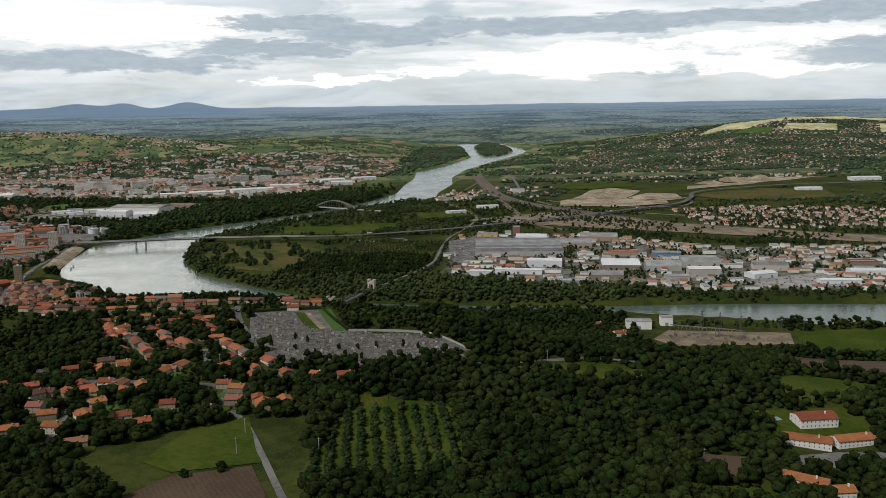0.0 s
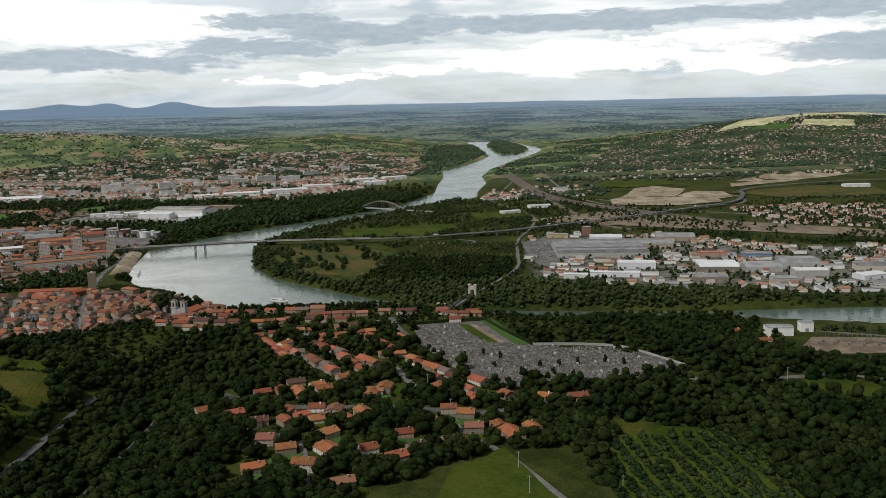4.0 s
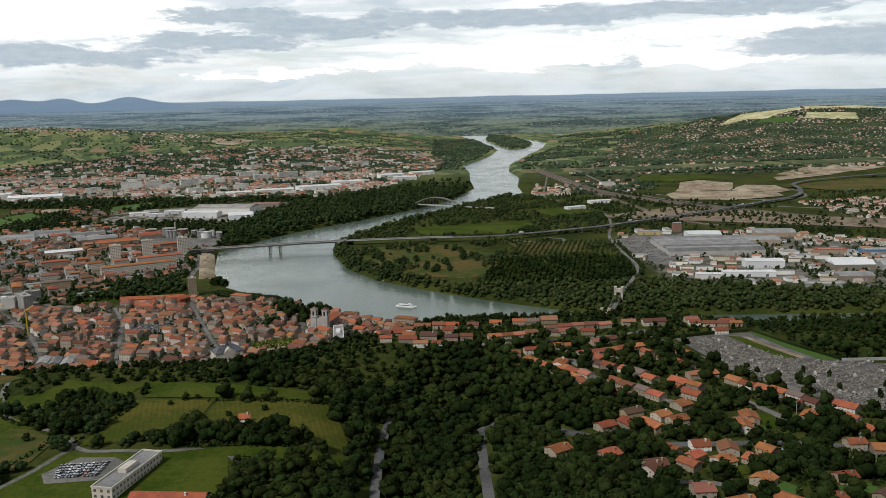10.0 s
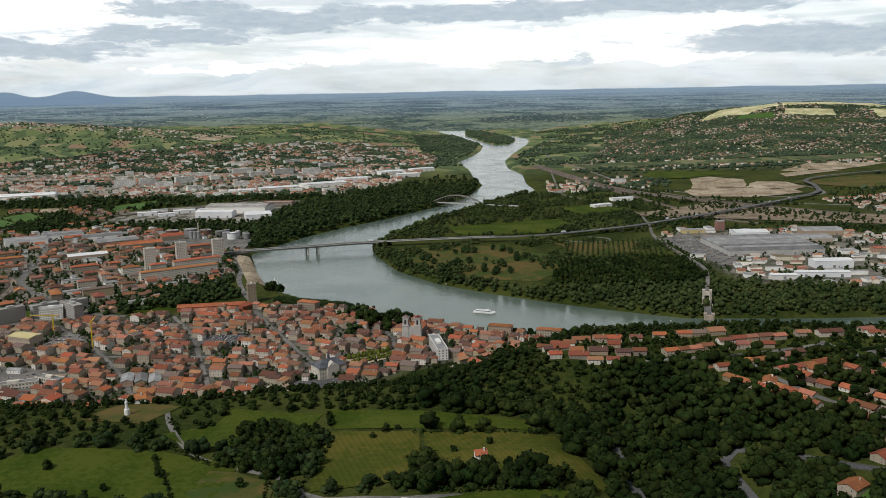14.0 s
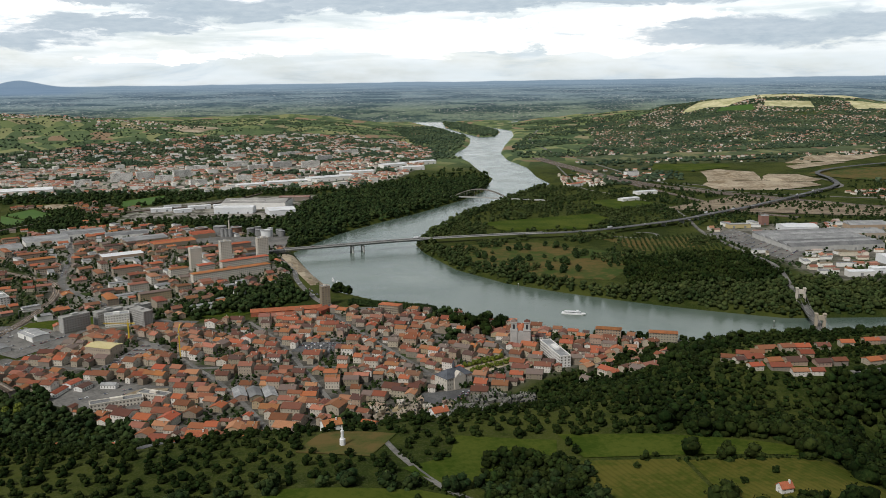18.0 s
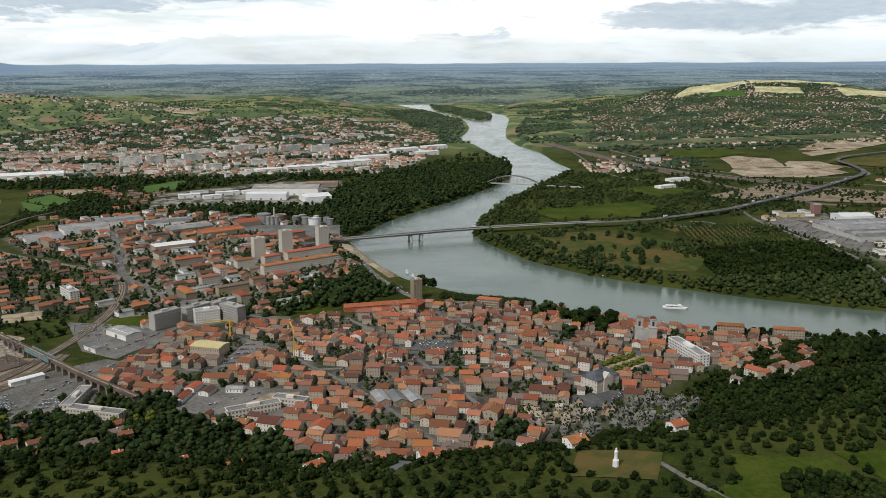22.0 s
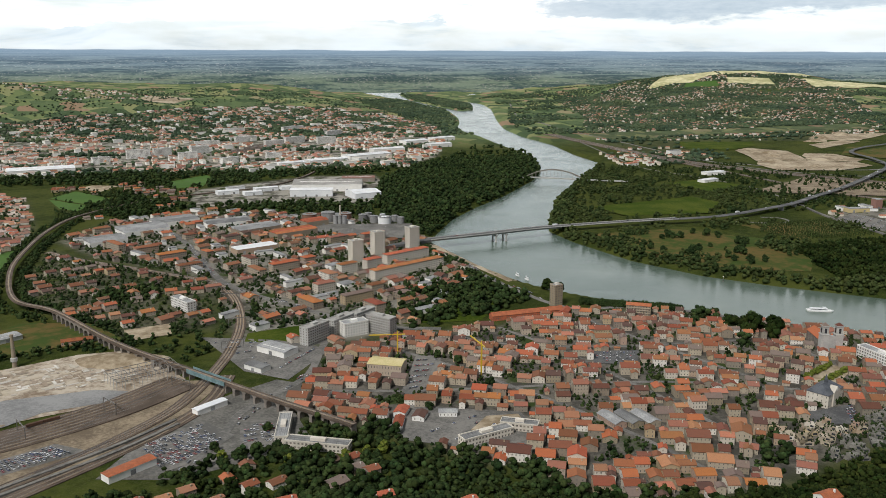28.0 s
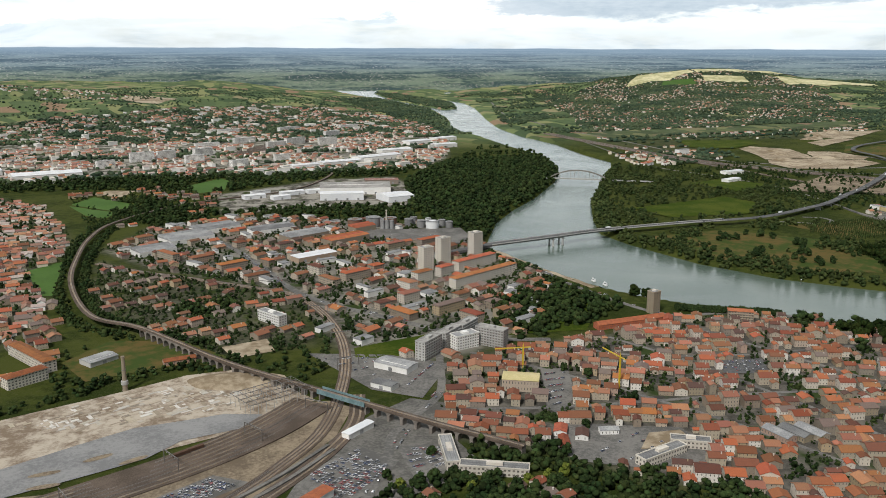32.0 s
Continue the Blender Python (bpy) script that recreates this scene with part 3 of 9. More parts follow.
def claim(x, y, r=2.0):
    i, j, k = int((y - OY) / 2), int((x - OX) / 2), max(1, int(r / 2))
    taken[max(0, i - k):i + k + 1, max(0, j - k):j + k + 1] = True


def claim_area(poly):
    gy, gx = np.mgrid[0:OH, 0:OW]
    taken[inside(poly, OX + 2 * gx + 1, OY + 2 * gy + 1)] = True


def free1(x, y):
    i, j = int((y - OY) / 2), int((x - OX) / 2)
    return not (0 <= i < OH and 0 <= j < OW and taken[i, j])


def is_free(x, y):
    i, j = ((np.asarray(y) - OY) / 2).astype(int), ((np.asarray(x) - OX) / 2).astype(int)
    ok = (i >= 0) & (i < OH) & (j >= 0) & (j < OW)
    return ~(ok & taken[np.clip(i, 0, OH - 1), np.clip(j, 0, OW - 1)])


def curve_points(pts, step=6.0):
    """A smooth line through the points, a point every few metres."""
    p = [Vector(q).to_2d() for q in pts]
    p = [p[0] * 2 - p[1]] + p + [p[-1] * 2 - p[-2]]
    out = []
    for a, b, c, d in zip(p, p[1:], p[2:], p[3:]):
        n = max(1, int((c - b).length / step))
        for i in range(n):
            t = i / n
            out.append(0.5 * (2 * b + (c - a) * t + (2 * a - 5 * b + 4 * c - d) * t * t + (3 * b - a - 3 * c + d) * t ** 3))
    out.append(p[-2])
    return out


def ribbon(name, line, width, mt, z=None, lift=0.25, thick=0.8, side=0.0, claims=True):
    """A strip along a line of points; z: None to lie on the land, else a height or a function of the share of its way."""
    v, f = [], []
    for i, p in enumerate(line):
        t = (line[min(i + 1, len(line) - 1)] - line[max(i - 1, 0)]).normalized()
        n = Vector((t.y, -t.x))
        c = p + n * side
        a, b = c - n * width / 2, c + n * width / 2
        if z is None:
            za, zb = h1(a.x, a.y) + lift, h1(b.x, b.y) + lift
            za = zb = max(za, zb) if abs(za - zb) < 3 else (za + zb) / 2
        else:
            za = zb = (z(i / (len(line) - 1)) if callable(z) else z) + lift
        v += [(a.x, a.y, za), (b.x, b.y, zb), (b.x, b.y, zb - thick), (a.x, a.y, za - thick)]
        if i:
            o = 4 * i
            f += [(o - 4, o, o + 1, o - 3), (o - 3, o + 1, o + 2, o - 2), (o - 2, o + 2, o + 3, o - 1), (o - 1, o + 3, o, o - 4)]
        if claims:
            for k in np.linspace(-width / 2, width / 2, max(2, int(width / 2.5))):
                claim(c.x + n.x * k, c.y + n.y * k, 2)
    e = len(v) - 4
    f += [(0, 1, 2, 3), (e + 3, e + 2, e + 1, e)]
    return mesh(name, v, f, mt)


def lay(bm, pts, step):
    """Add one convex piece of ground to bm as a clipped grid."""
    xs, ys = [p[0] for p in pts], [p[1] for p in pts]
    piece = bmesh.new()
    nx, ny = max(1, int((max(xs) - min(xs)) / step)), max(1, int((max(ys) - min(ys)) / step))
    g = [[piece.verts.new((x, y, 0)) for x in np.linspace(min(xs), max(xs), nx + 1)] for y in np.linspace(min(ys), max(ys), ny + 1)]
    for j in range(ny):
        for i in range(nx):
            piece.faces.new((g[j][i], g[j][i + 1], g[j + 1][i + 1], g[j + 1][i]))
    cx, cy = sum(xs) / len(xs), sum(ys) / len(ys)
    for (x0, y0), (x1, y1) in zip(pts, pts[1:] + pts[:1]):
        n = Vector((y1 - y0, x0 - x1, 0)).normalized()
        if n.dot(Vector((cx - x0, cy - y0, 0))) > 0:
            n = -n
        bmesh.ops.bisect_plane(piece, geom=piece.verts[:] + piece.edges[:] + piece.faces[:], plane_co=(x0, y0, 0), plane_no=n, clear_outer=True)
    at = {v: bm.verts.new(v.co) for v in piece.verts}
    for f in piece.faces:
        bm.faces.new([at[v] for v in f.verts])
    piece.free()


def patch(name, pts, mt, lift=0.3, step=8.0, claims=True):
    """A plot laid on the land, cut into convex pieces where its outline has inward corners."""
    turn = [(pts[i][0] - pts[i - 1][0]) * (pts[(i + 1) % len(pts)][1] - pts[i][1]) - (pts[i][1] - pts[i - 1][1]) * (pts[(i + 1) % len(pts)][0] - pts[i][0]) for i in range(len(pts))]
    bm = bmesh.new()
    if min(turn) >= 0 or max(turn) <= 0:
        lay(bm, pts, step)
    else:
        for tri in tessellate_polygon([[Vector((x, y, 0)) for x, y in pts]]):
            lay(bm, [pts[i] for i in tri], step)
    co = np.array([v.co for v in bm.verts])
    hz = land_height(co[:, 0], co[:, 1])
    for v, z in zip(bm.verts, hz):
        v.co.z = z + lift
    me = bpy.data.meshes.new(name)
    bm.to_mesh(me)
    bm.free()
    me.materials.append(mt)
    if claims:
        claim_area(list(pts))
    return me


# ---- districts (plan outlines) ----
OLD_TOWN = [(-838, 930), (-815, 985), (-800, 1040), (-730, 1058), (-640, 1062), (-560, 1080), (-490, 1072), (-430, 1030), (-350, 965), (-290, 918), (-345, 880), (-420, 848), (-478, 790), (-560, 762), (-612, 748), (-664, 746), (-690, 780), (-705, 812), (-737, 828), (-780, 885), (-818, 912)]
MID_TOWN = [(-860, 1040), (-870, 1200), (-900, 1310), (-1000, 1420), (-1060, 1530), (-1000, 1660), (-880, 1700), (-760, 1640), (-620, 1560), (-610, 1400), (-600, 1250), (-690, 1100), (-760, 1060)]
WEST_TOWN = [(-880, 1120), (-880, 1280), (-1010, 1400), (-1060, 1480), (-1065, 1330), (-1040, 1240), (-960, 1120)]
FAR_WEST = [(-1100, 1250), (-1110, 1480), (-1100, 1620), (-1150, 1850), (-1250, 2000), (-1600, 2000), (-1500, 1500), (-1300, 1150), (-1150, 1130)]
GRIGNY = [(-1400, 2120), (-960, 2130), (-750, 2090), (-470, 2110), (-360, 2260), (-280, 2500), (-200, 2700), (-150, 3100), (-250, 3500), (-600, 3500), (-900, 3300), (-1250, 3100), (-1700, 2700), (-1700, 2200)]
SHEDS = [(-900, 1720), (-770, 1740), (-640, 1690), (-600, 1740), (-560, 1900), (-560, 2010), (-680, 2020), (-900, 1900)]
INDUSTRY = [(-5, 1105), (10, 1430), (60, 1470), (240, 1450), (400, 1300), (900, 1290), (900, 985), (500, 985), (270, 1000), (100, 1060)]
EAST_VILLAGE = [(460, 1490), (470, 1760), (600, 1810), (900, 1760), (1300, 1700), (1300, 1400), (800, 1480)]
HILL_TOWN = [(60, 1990), (130, 2400), (260, 2800), (500, 3300), (700, 4000), (1100, 4300), (1900, 4500), (2100, 3900), (1500, 3000), (1100, 2500), (760, 2330), (420, 2420), (230, 2060)]
RAIL_STRIP = [(30, 1640), (230, 1760), (420, 1560), (700, 1380), (1000, 1280), (950, 1240), (640, 1330), (400, 1450), (180, 1560)]
HOOD = [(-250, 640), (-160, 672), (-150, 600), (-100, 500), (-70, 470), (-60, 440), (-110, 420), (-170, 380), (-240, 430), (-240, 500), (-205, 560)]
TERRACE = [(-345, 688), (-300, 702), (-262, 699), (-200, 690), (-100, 680), (-110, 650), (-200, 645), (-290, 646), (-338, 664)]


BARE = [[(1210, 4130), (1400, 4340), (1720, 4390), (1655, 4215), (1430, 4100)], [(1665, 4205), (1740, 4390), (2500, 4420), (2480, 4250)], [(-1010, 3900), (-940, 4050), (-810, 4070), (-850, 3930)],
        [(1560, 3990), (1800, 3960), (1850, 4080), (1640, 4130)], [(1950, 3860), (2400, 3760), (2500, 3960), (2050, 4080)], [(1330, 4010), (1500, 3960), (1540, 4060), (1400, 4095)]]


def build_ground():
    mid = np.concatenate([np.arange(-2600, -1800, 30), np.arange(-1800, -1250, 16), np.arange(-1250, 750, 8), np.arange(750, 1400, 16), np.arange(1400, 2700, 30)])
    xs = np.concatenate([-np.geomspace(9000, 2640, 24), mid, np.geomspace(2740, 9000, 24)])
    ys = np.concatenate([np.arange(-1500, 200, 90), np.arange(220, 1500, 8), np.arange(1500, 2600, 14), np.arange(2600, 5300, 28), np.geomspace(5320, 13000, 22)])
    gx, gy = np.meshgrid(xs, ys)
    gz = land_height(gx, gy)
    v = np.stack([gx, gy, gz], -1).reshape(-1, 3)
    w = len(xs)
    i = (np.arange(len(ys) - 1)[:, None] * w + np.arange(w - 1)[None]).ravel()
    me = mesh("ground", v, np.stack([i, i + 1, i + w + 1, i + w], 1), LAND, shade=True)
    town, farm = np.zeros(len(v)), np.zeros(len(v))
    for poly, k in ((OLD_TOWN, 1.0), (MID_TOWN, 0.85), (WEST_TOWN, 0.5), (FAR_WEST, 0.45), (GRIGNY, 0.85), (SHEDS, 0.9), (INDUSTRY, 0.85), (EAST_VILLAGE, 0.35), (HILL_TOWN, 0.22), (RAIL_STRIP, 0.55)):
        d = edge_distance(poly, v[:, 0], v[:, 1])
        d = np.where(inside(poly, v[:, 0], v[:, 1]), d, -d)
        town = np.maximum(town, k * smooth(d, -12, 12))
    farm = smooth(v[:, 1], 2300, 2800) * (1 - 0.6 * (town > 0.3))
    yards = sum(k * inside(poly, v[:, 0], v[:, 1]).astype(float) for poly, k in ((GRIGNY, 1.0), (SHEDS, 1.0), (INDUSTRY, 0.5), (MID_TOWN, 0.6)))
    for key, val in (("town", town), ("farm", farm), ("yards", yards)):
        at = me.attributes.new(key, "FLOAT", "POINT")
        at.data.foreach_set("value", val.astype(np.float32))
    tagged(new("ground", me), "valley floor, wooded plateau and far farmed hills", "ground", kind="structure")
    me = mesh("water", [(-2500, 500, 0), (5000, 500, 0), (5000, 12000, 0), (-2500, 12000, 0)], [(0, 1, 2, 3)], WATER)
    tagged(new("water", me), "broad grey-green river with faint ripples", "river", kind="structure")


build_ground()

# ---- trees ----
rng = np.random.default_rng(7)


def ico(level):
    bm = bmesh.new()
    bmesh.ops.create_icosphere(bm, subdivisions=level, radius=1.0)
    v = np.array([p.co for p in bm.verts])
    f = np.array([[p.index for p in q.verts] for q in bm.faces])
    bm.free()
    return v, f


ICO1, ICO2 = ico(1), ico(2)


def crown(lumps, seed, tall=1.0, level=1, sprays=0):
    """A crown of unit size, base at 0: lumps of leaves of uneven size round a loose core, with gaps between, and loose sprays of leaves standing out of them."""
    r = np.random.default_rng(seed)
    bv, bf = ICO1 if level == 1 else ICO2
    vs, fs = [], []
    for i in range(lumps):
        a = r.uniform(0, 2 * math.pi)
        u = i / max(1, lumps - 1)
        z = 0.22 + 0.62 * u + r.normal(0, 0.05)
        ring = 0.40 * math.sqrt(max(0.0, 1 - (2 * u - 0.85) ** 2 / 1.5)) * r.uniform(0.45, 1.0)
        s = r.uniform(0.17, 0.30) * (1.15 - 0.35 * u) * (1.0 if lumps > 8 else 1.22)
        w = bv * (s * (1 + r.uniform(-0.24, 0.24, (len(bv), 1)))) * np.array([1, 1, 0.8]) + np.array([ring * math.cos(a), ring * math.sin(a), z])
        fs.append(bf + len(bv) * i)
        vs.append(w)
    o = lumps * len(bv)
    heart = [w.mean(axis=0) for w in vs]
    wide = [np.linalg.norm(w - w.mean(axis=0), axis=1).mean() for w in vs]
    for i in range(sprays):
        k = r.integers(0, lumps)
        n = r.normal(0, 1, 3)
        n[2] = abs(n[2]) * 0.9 + 0.1
        n /= np.linalg.norm(n)
        at = heart[k] + n * np.array([1, 1, 0.85]) * wide[k] * r.uniform(0.88, 1.28)
        a = np.cross(n + r.normal(0, 0.45, 3), r.normal(0, 1, 3))
        a /= np.linalg.norm(a)
        c = np.cross(n + r.normal(0, 0.35, 3), a)
        q = r.uniform(0.035, 0.095)
        vs.append(np.array([at + a * q, at - a * q * 0.6 + c * q * 0.9, at - a * q * 0.5 - c * q * 0.8]))
        fs.append(np.array([[o, o + 1, o + 2]]))
        o += 3
    v = np.concatenate(vs)
    v[:, 2] *= tall
    return v, np.concatenate(fs)


def simple_crown(seed, level):
    r = np.random.default_rng(seed)
    bv, bf = ICO1 if level == 1 else ICO2
    v = bv * (0.5 * (1 + r.uniform(-0.32, 0.32, (len(bv), 1)))) + np.array([0, 0, 0.5])
    return v, bf


NEAR = [crown(8, s, 1.0, sprays=130) for s in range(6)]
MIDDLE = [crown(5, 20 + s, 1.0, sprays=34) for s in range(6)]
SMALL = [crown(3, 50 + s, 1.0, sprays=14) for s in range(6)]
TALL = [crown(10, 40 + s, 1.9, sprays=60) for s in range(4)]
FAR = [simple_crown(60 + s, 1) for s in range(6)]


def grove_mesh(name, pts, sizes, kinds, mt, seed=0, heights=None):
    """All the crowns of a wood in one mesh."""
    r = np.random.default_rng(seed)
    vs, fs, o = [], [], 0
    if len(pts) == 0:
        pts, sizes = np.array([[0.0, 300.0, 60.0]]), np.array([1.0])
    which = r.integers(0, len(kinds), len(pts))
    for k, (bv, bf) in enumerate(kinds):
        sel = np.nonzero(which == k)[0]
        if not len(sel):
            continue
        a = r.uniform(0, 2 * math.pi, len(sel))
        s = sizes[sel]
        hz = s * r.uniform(0.8, 1.25, len(sel)) if heights is None else heights[sel]
        c, n = np.cos(a), np.sin(a)
        x = bv[None, :, 0] * c[:, None] - bv[None, :, 1] * n[:, None]
        y = bv[None, :, 0] * n[:, None] + bv[None, :, 1] * c[:, None]
        w = np.stack([x * s[:, None], y * s[:, None], bv[None, :, 2] * hz[:, None]], -1) + pts[sel][:, None, :]
        vs.append(w.reshape(-1, 3))
        fs.append((bf[None] + (np.arange(len(sel)) * len(bv))[:, None, None]).reshape(-1, 3) + o)
        o += len(sel) * len(bv)
    return mesh(name, np.concatenate(vs), np.concatenate(fs), mt, shade=True)


def scatter(poly, gap, seed=0, keep=1.0, clear=True, clump=None, shore=3.0):
    """Uneven points in a polygon, off the water and off what already stands there."""
    r = np.random.default_rng(seed)
    xs, ys = [p[0] for p in poly], [p[1] for p in poly]
    gx, gy = np.meshgrid(np.arange(min(xs), max(xs), gap), np.arange(min(ys), max(ys), gap))
    x = gx.ravel() + r.uniform(-0.48, 0.48, gx.size) * gap
    y = gy.ravel() + r.uniform(-0.48, 0.48, gx.size) * gap
    ok = inside(poly, x, y) & (r.uniform(0, 1, x.size) < keep)
    if clump:
        ok &= ripple(x, y, clump) + 0.6 * ripple(y + 31, x, clump * 0.37) > r.uniform(-0.4, 0.5, x.size)
    x, y = x[ok], y[ok]
    ok = bank_distance(x, y) > shore
    for bare in BARE:
        ok &= ~inside(bare, x, y)
    if clear:
        ok &= is_free(x, y)
    x, y = x[ok], y[ok]
    return np.stack([x, y, land_height(x, y)], -1)


def wood(name, label, pts, lo, hi, kinds, mt, seed=0, slim=1.0):
    r = np.random.default_rng(seed)
    s = r.uniform(lo, hi, len(pts))
    p = np.array(pts, float).reshape(-1, 3)
    p[:, 2] -= 0.15 * s
    ob = new(name, grove_mesh(name, p, s * slim, kinds, mt, seed, s * r.uniform(0.8, 1.2, len(s))))
    return tagged(ob, label, "trees", kind="stuff")


TREE_KITS = []


def tree_kit(seed, tall, mt):
    """Meshes of one free-standing tree: tapered trunk with limbs, and its crown."""
    r = np.random.default_rng(seed)
    v, f = tube([(0.055, -0.1), (0.04, 0.12), (0.03, 0.35), (0.012, 0.7)], 6)
    for i in range(4):
        a, z = i * 1.7 + r.uniform(0, 1), 0.2 + 0.08 * i
        o = len(v)
        d = Vector((math.cos(a), math.sin(a), 0.9)).normalized()
        s = Vector((-math.sin(a), math.cos(a), 0))
        b = Vector((0, 0, z))
        v += [tuple(b + s * 0.018), tuple(b - s * 0.018), tuple(b + Vector((0, 0, 0.04))), tuple(b + d * 0.33)]
        f += [(o, o + 1, o + 3), (o + 1, o + 2, o + 3), (o + 2, o, o + 3)]
    v = [(x, y, z * tall) for x, y, z in v]
    cv, cf = crown(18, seed + 100, tall, sprays=260)
    return mesh("trunk", v, f, BARK), mesh("crown", cv, cf, mt, shade=True)


def tree(x, y, size, kit, label, group="", z=None):
    t = new("tree", kit[0])
    t.matrix_basis = Matrix.LocRotScale((x, y, (h1(x, y) if z is None else z)), Euler((0, 0, rng.uniform(0, 6.3))), (size, size, size * rng.uniform(0.9, 1.2)))
    tagged(t, label, "tree", group)
    part("crown", kit[1], t)
    claim(x, y, 2)
    return t


# ---- buildings ----
KITS = {}


def panes(w, d, h, floors):
    """The window panes of a house, 5 cm proud, as flat quads of two triangles."""
    v, f = [], []
    fh = h / floors
    for k in range(floors):
        z0, z1 = fh * k + fh * 0.32, fh * k + fh * 0.74
        for s in (-1, 1):
            for i in range(max(2, int(w / 2.1))):
                x = -w / 2 + w * (i + 0.5) / max(2, int(w / 2.1))
                o = len(v)
                v += [(x - 0.27, s * (d / 2 + 0.05), z0), (x + 0.27, s * (d / 2 + 0.05), z0), (x + 0.27, s * (d / 2 + 0.05), z1), (x - 0.27, s * (d / 2 + 0.05), z1)]
                f += [(o, o + 1, o + 2), (o, o + 2, o + 3)]
            for i in range(max(1, int(d / 2.8))):
                y = -d / 2 + d * (i + 0.5) / max(1, int(d / 2.8))
                o = len(v)
                v += [(s * (w / 2 + 0.05), y - 0.25, z0), (s * (w / 2 + 0.05), y + 0.25, z0), (s * (w / 2 + 0.05), y + 0.25, z1), (s * (w / 2 + 0.05), y - 0.25, z1)]
                f += [(o, o + 1, o + 2), (o, o + 2, o + 3)]
    return np.array(v), np.array(f)


def upright(items):
    """Upright panes (x0, y0, x1, y1, z0, z1)."""
    v, f = [], []
    for x0, y0, x1, y1, z0, z1 in items:
        o = len(v)
        v += [(x0, y0, z0), (x1, y1, z0), (x1, y1, z1), (x0, y0, z1)]
        f.append((o, o + 1, o + 2, o + 3))
    return v, f


def gable_kit(w, d, h, rise, wall, roof, floors, hip=False):
    """Wall, roof and window meshes of a pitched house; ridge along x."""
    key = (w, d, h, rise, wall.name, roof.name, floors, hip)
    if key in KITS:
        return KITS[key]
    a, b = w / 2, d / 2
    v = [(-a, -b, -3), (a, -b, -3), (a, b, -3), (-a, b, -3), (-a, -b, h), (a, -b, h), (a, b, h), (-a, b, h)]
    f = [(0, 1, 5, 4), (2, 3, 7, 6)]
    if hip:
        f += [(1, 2, 6, 5), (3, 0, 4, 7)]
    else:
        v += [(-a, 0, h + rise), (a, 0, h + rise)]
        f += [(1, 2, 6, 9, 5), (3, 0, 4, 8, 7)]
    wm = mesh("house", v, f, wall)
    o, t = 0.35, 0.22
    g = a - b * 0.8 if hip else a + o
    drop = rise * o / b
    low = [(-a - o, -b - o, h - drop), (a + o, -b - o, h - drop), (a + o, b + o, h - drop), (-a - o, b + o, h - drop), (-g, 0, h + rise), (g, 0, h + rise)]
    v = [(x, y, z + 0.03) for x, y, z in low] + [(x, y, z + 0.03 + t) for x, y, z in low]
    n = 6
    f = [(n, n + 1, n + 5, n + 4), (n + 2, n + 3, n + 4, n + 5), (1, 0, 4, 5), (3, 2, 5, 4), (0, 1, n + 1, n), (2, 3, n + 3, n + 2)]
    if hip:
        f += [(n + 1, n + 2, n + 5), (n + 3, n, n + 4), (2, 1, 5), (0, 3, 4), (1, 2, n + 2, n + 1), (3, 0, n, n + 3)]
    else:
        f += [(1, 5, n + 5, n + 1), (5, 2, n + 2, n + 5), (4, 0, n, n + 4), (3, 4, n + 4, n + 3)]
    # a chimney stack
    rm = [mesh("roof", v, f, roof)]
    cv, cf = boxes([(a * 0.45, -b * 0.3 - 0.35, h + rise * 0.4, a * 0.45 + 0.6, -b * 0.3 + 0.35, h + rise + 0.7), (a * 0.45 - 0.08, -b * 0.3 - 0.43, h + rise + 0.7, a * 0.45 + 0.68, -b * 0.3 + 0.43, h + rise + 0.85)])
    cm = mesh("chimney", cv, cf, wall)
    gv, gf = panes(w, d, h, floors)
    gm = mesh("window_panes", gv, gf, WINDOW)
    KITS[key] = (wm, rm[0], gm, cm)
    return KITS[key]


def house(x, y, turn, w, d, h, rise, wall, roof, floors, label, category="house", group="", hip=False, name="house", z=None, chimney=True):
    wm, rm, gm, cm = gable_kit(w, d, h, rise, wall, roof, floors, hip)
    ob = new(name, wm)
    ob.matrix_basis = pose(x, y, h1(x, y) if z is None else z, 0, 0, turn)
    tagged(ob, label, category, group)
    part("roof", rm, ob)
    tagged(part("window_panes", gm, ob), kind="stuff")
    if chimney:
        part("chimney", cm, ob)
    r = max(w, d)
    c, s = math.cos(radians(turn)), math.sin(radians(turn))
    for u in np.arange(-w / 2, w / 2 + 0.1, 2.5):
        for q in np.arange(-d / 2, d / 2 + 0.1, 2.5):
            claim(x + u * c - q * s, y + u * s + q * c, 2)
    return ob


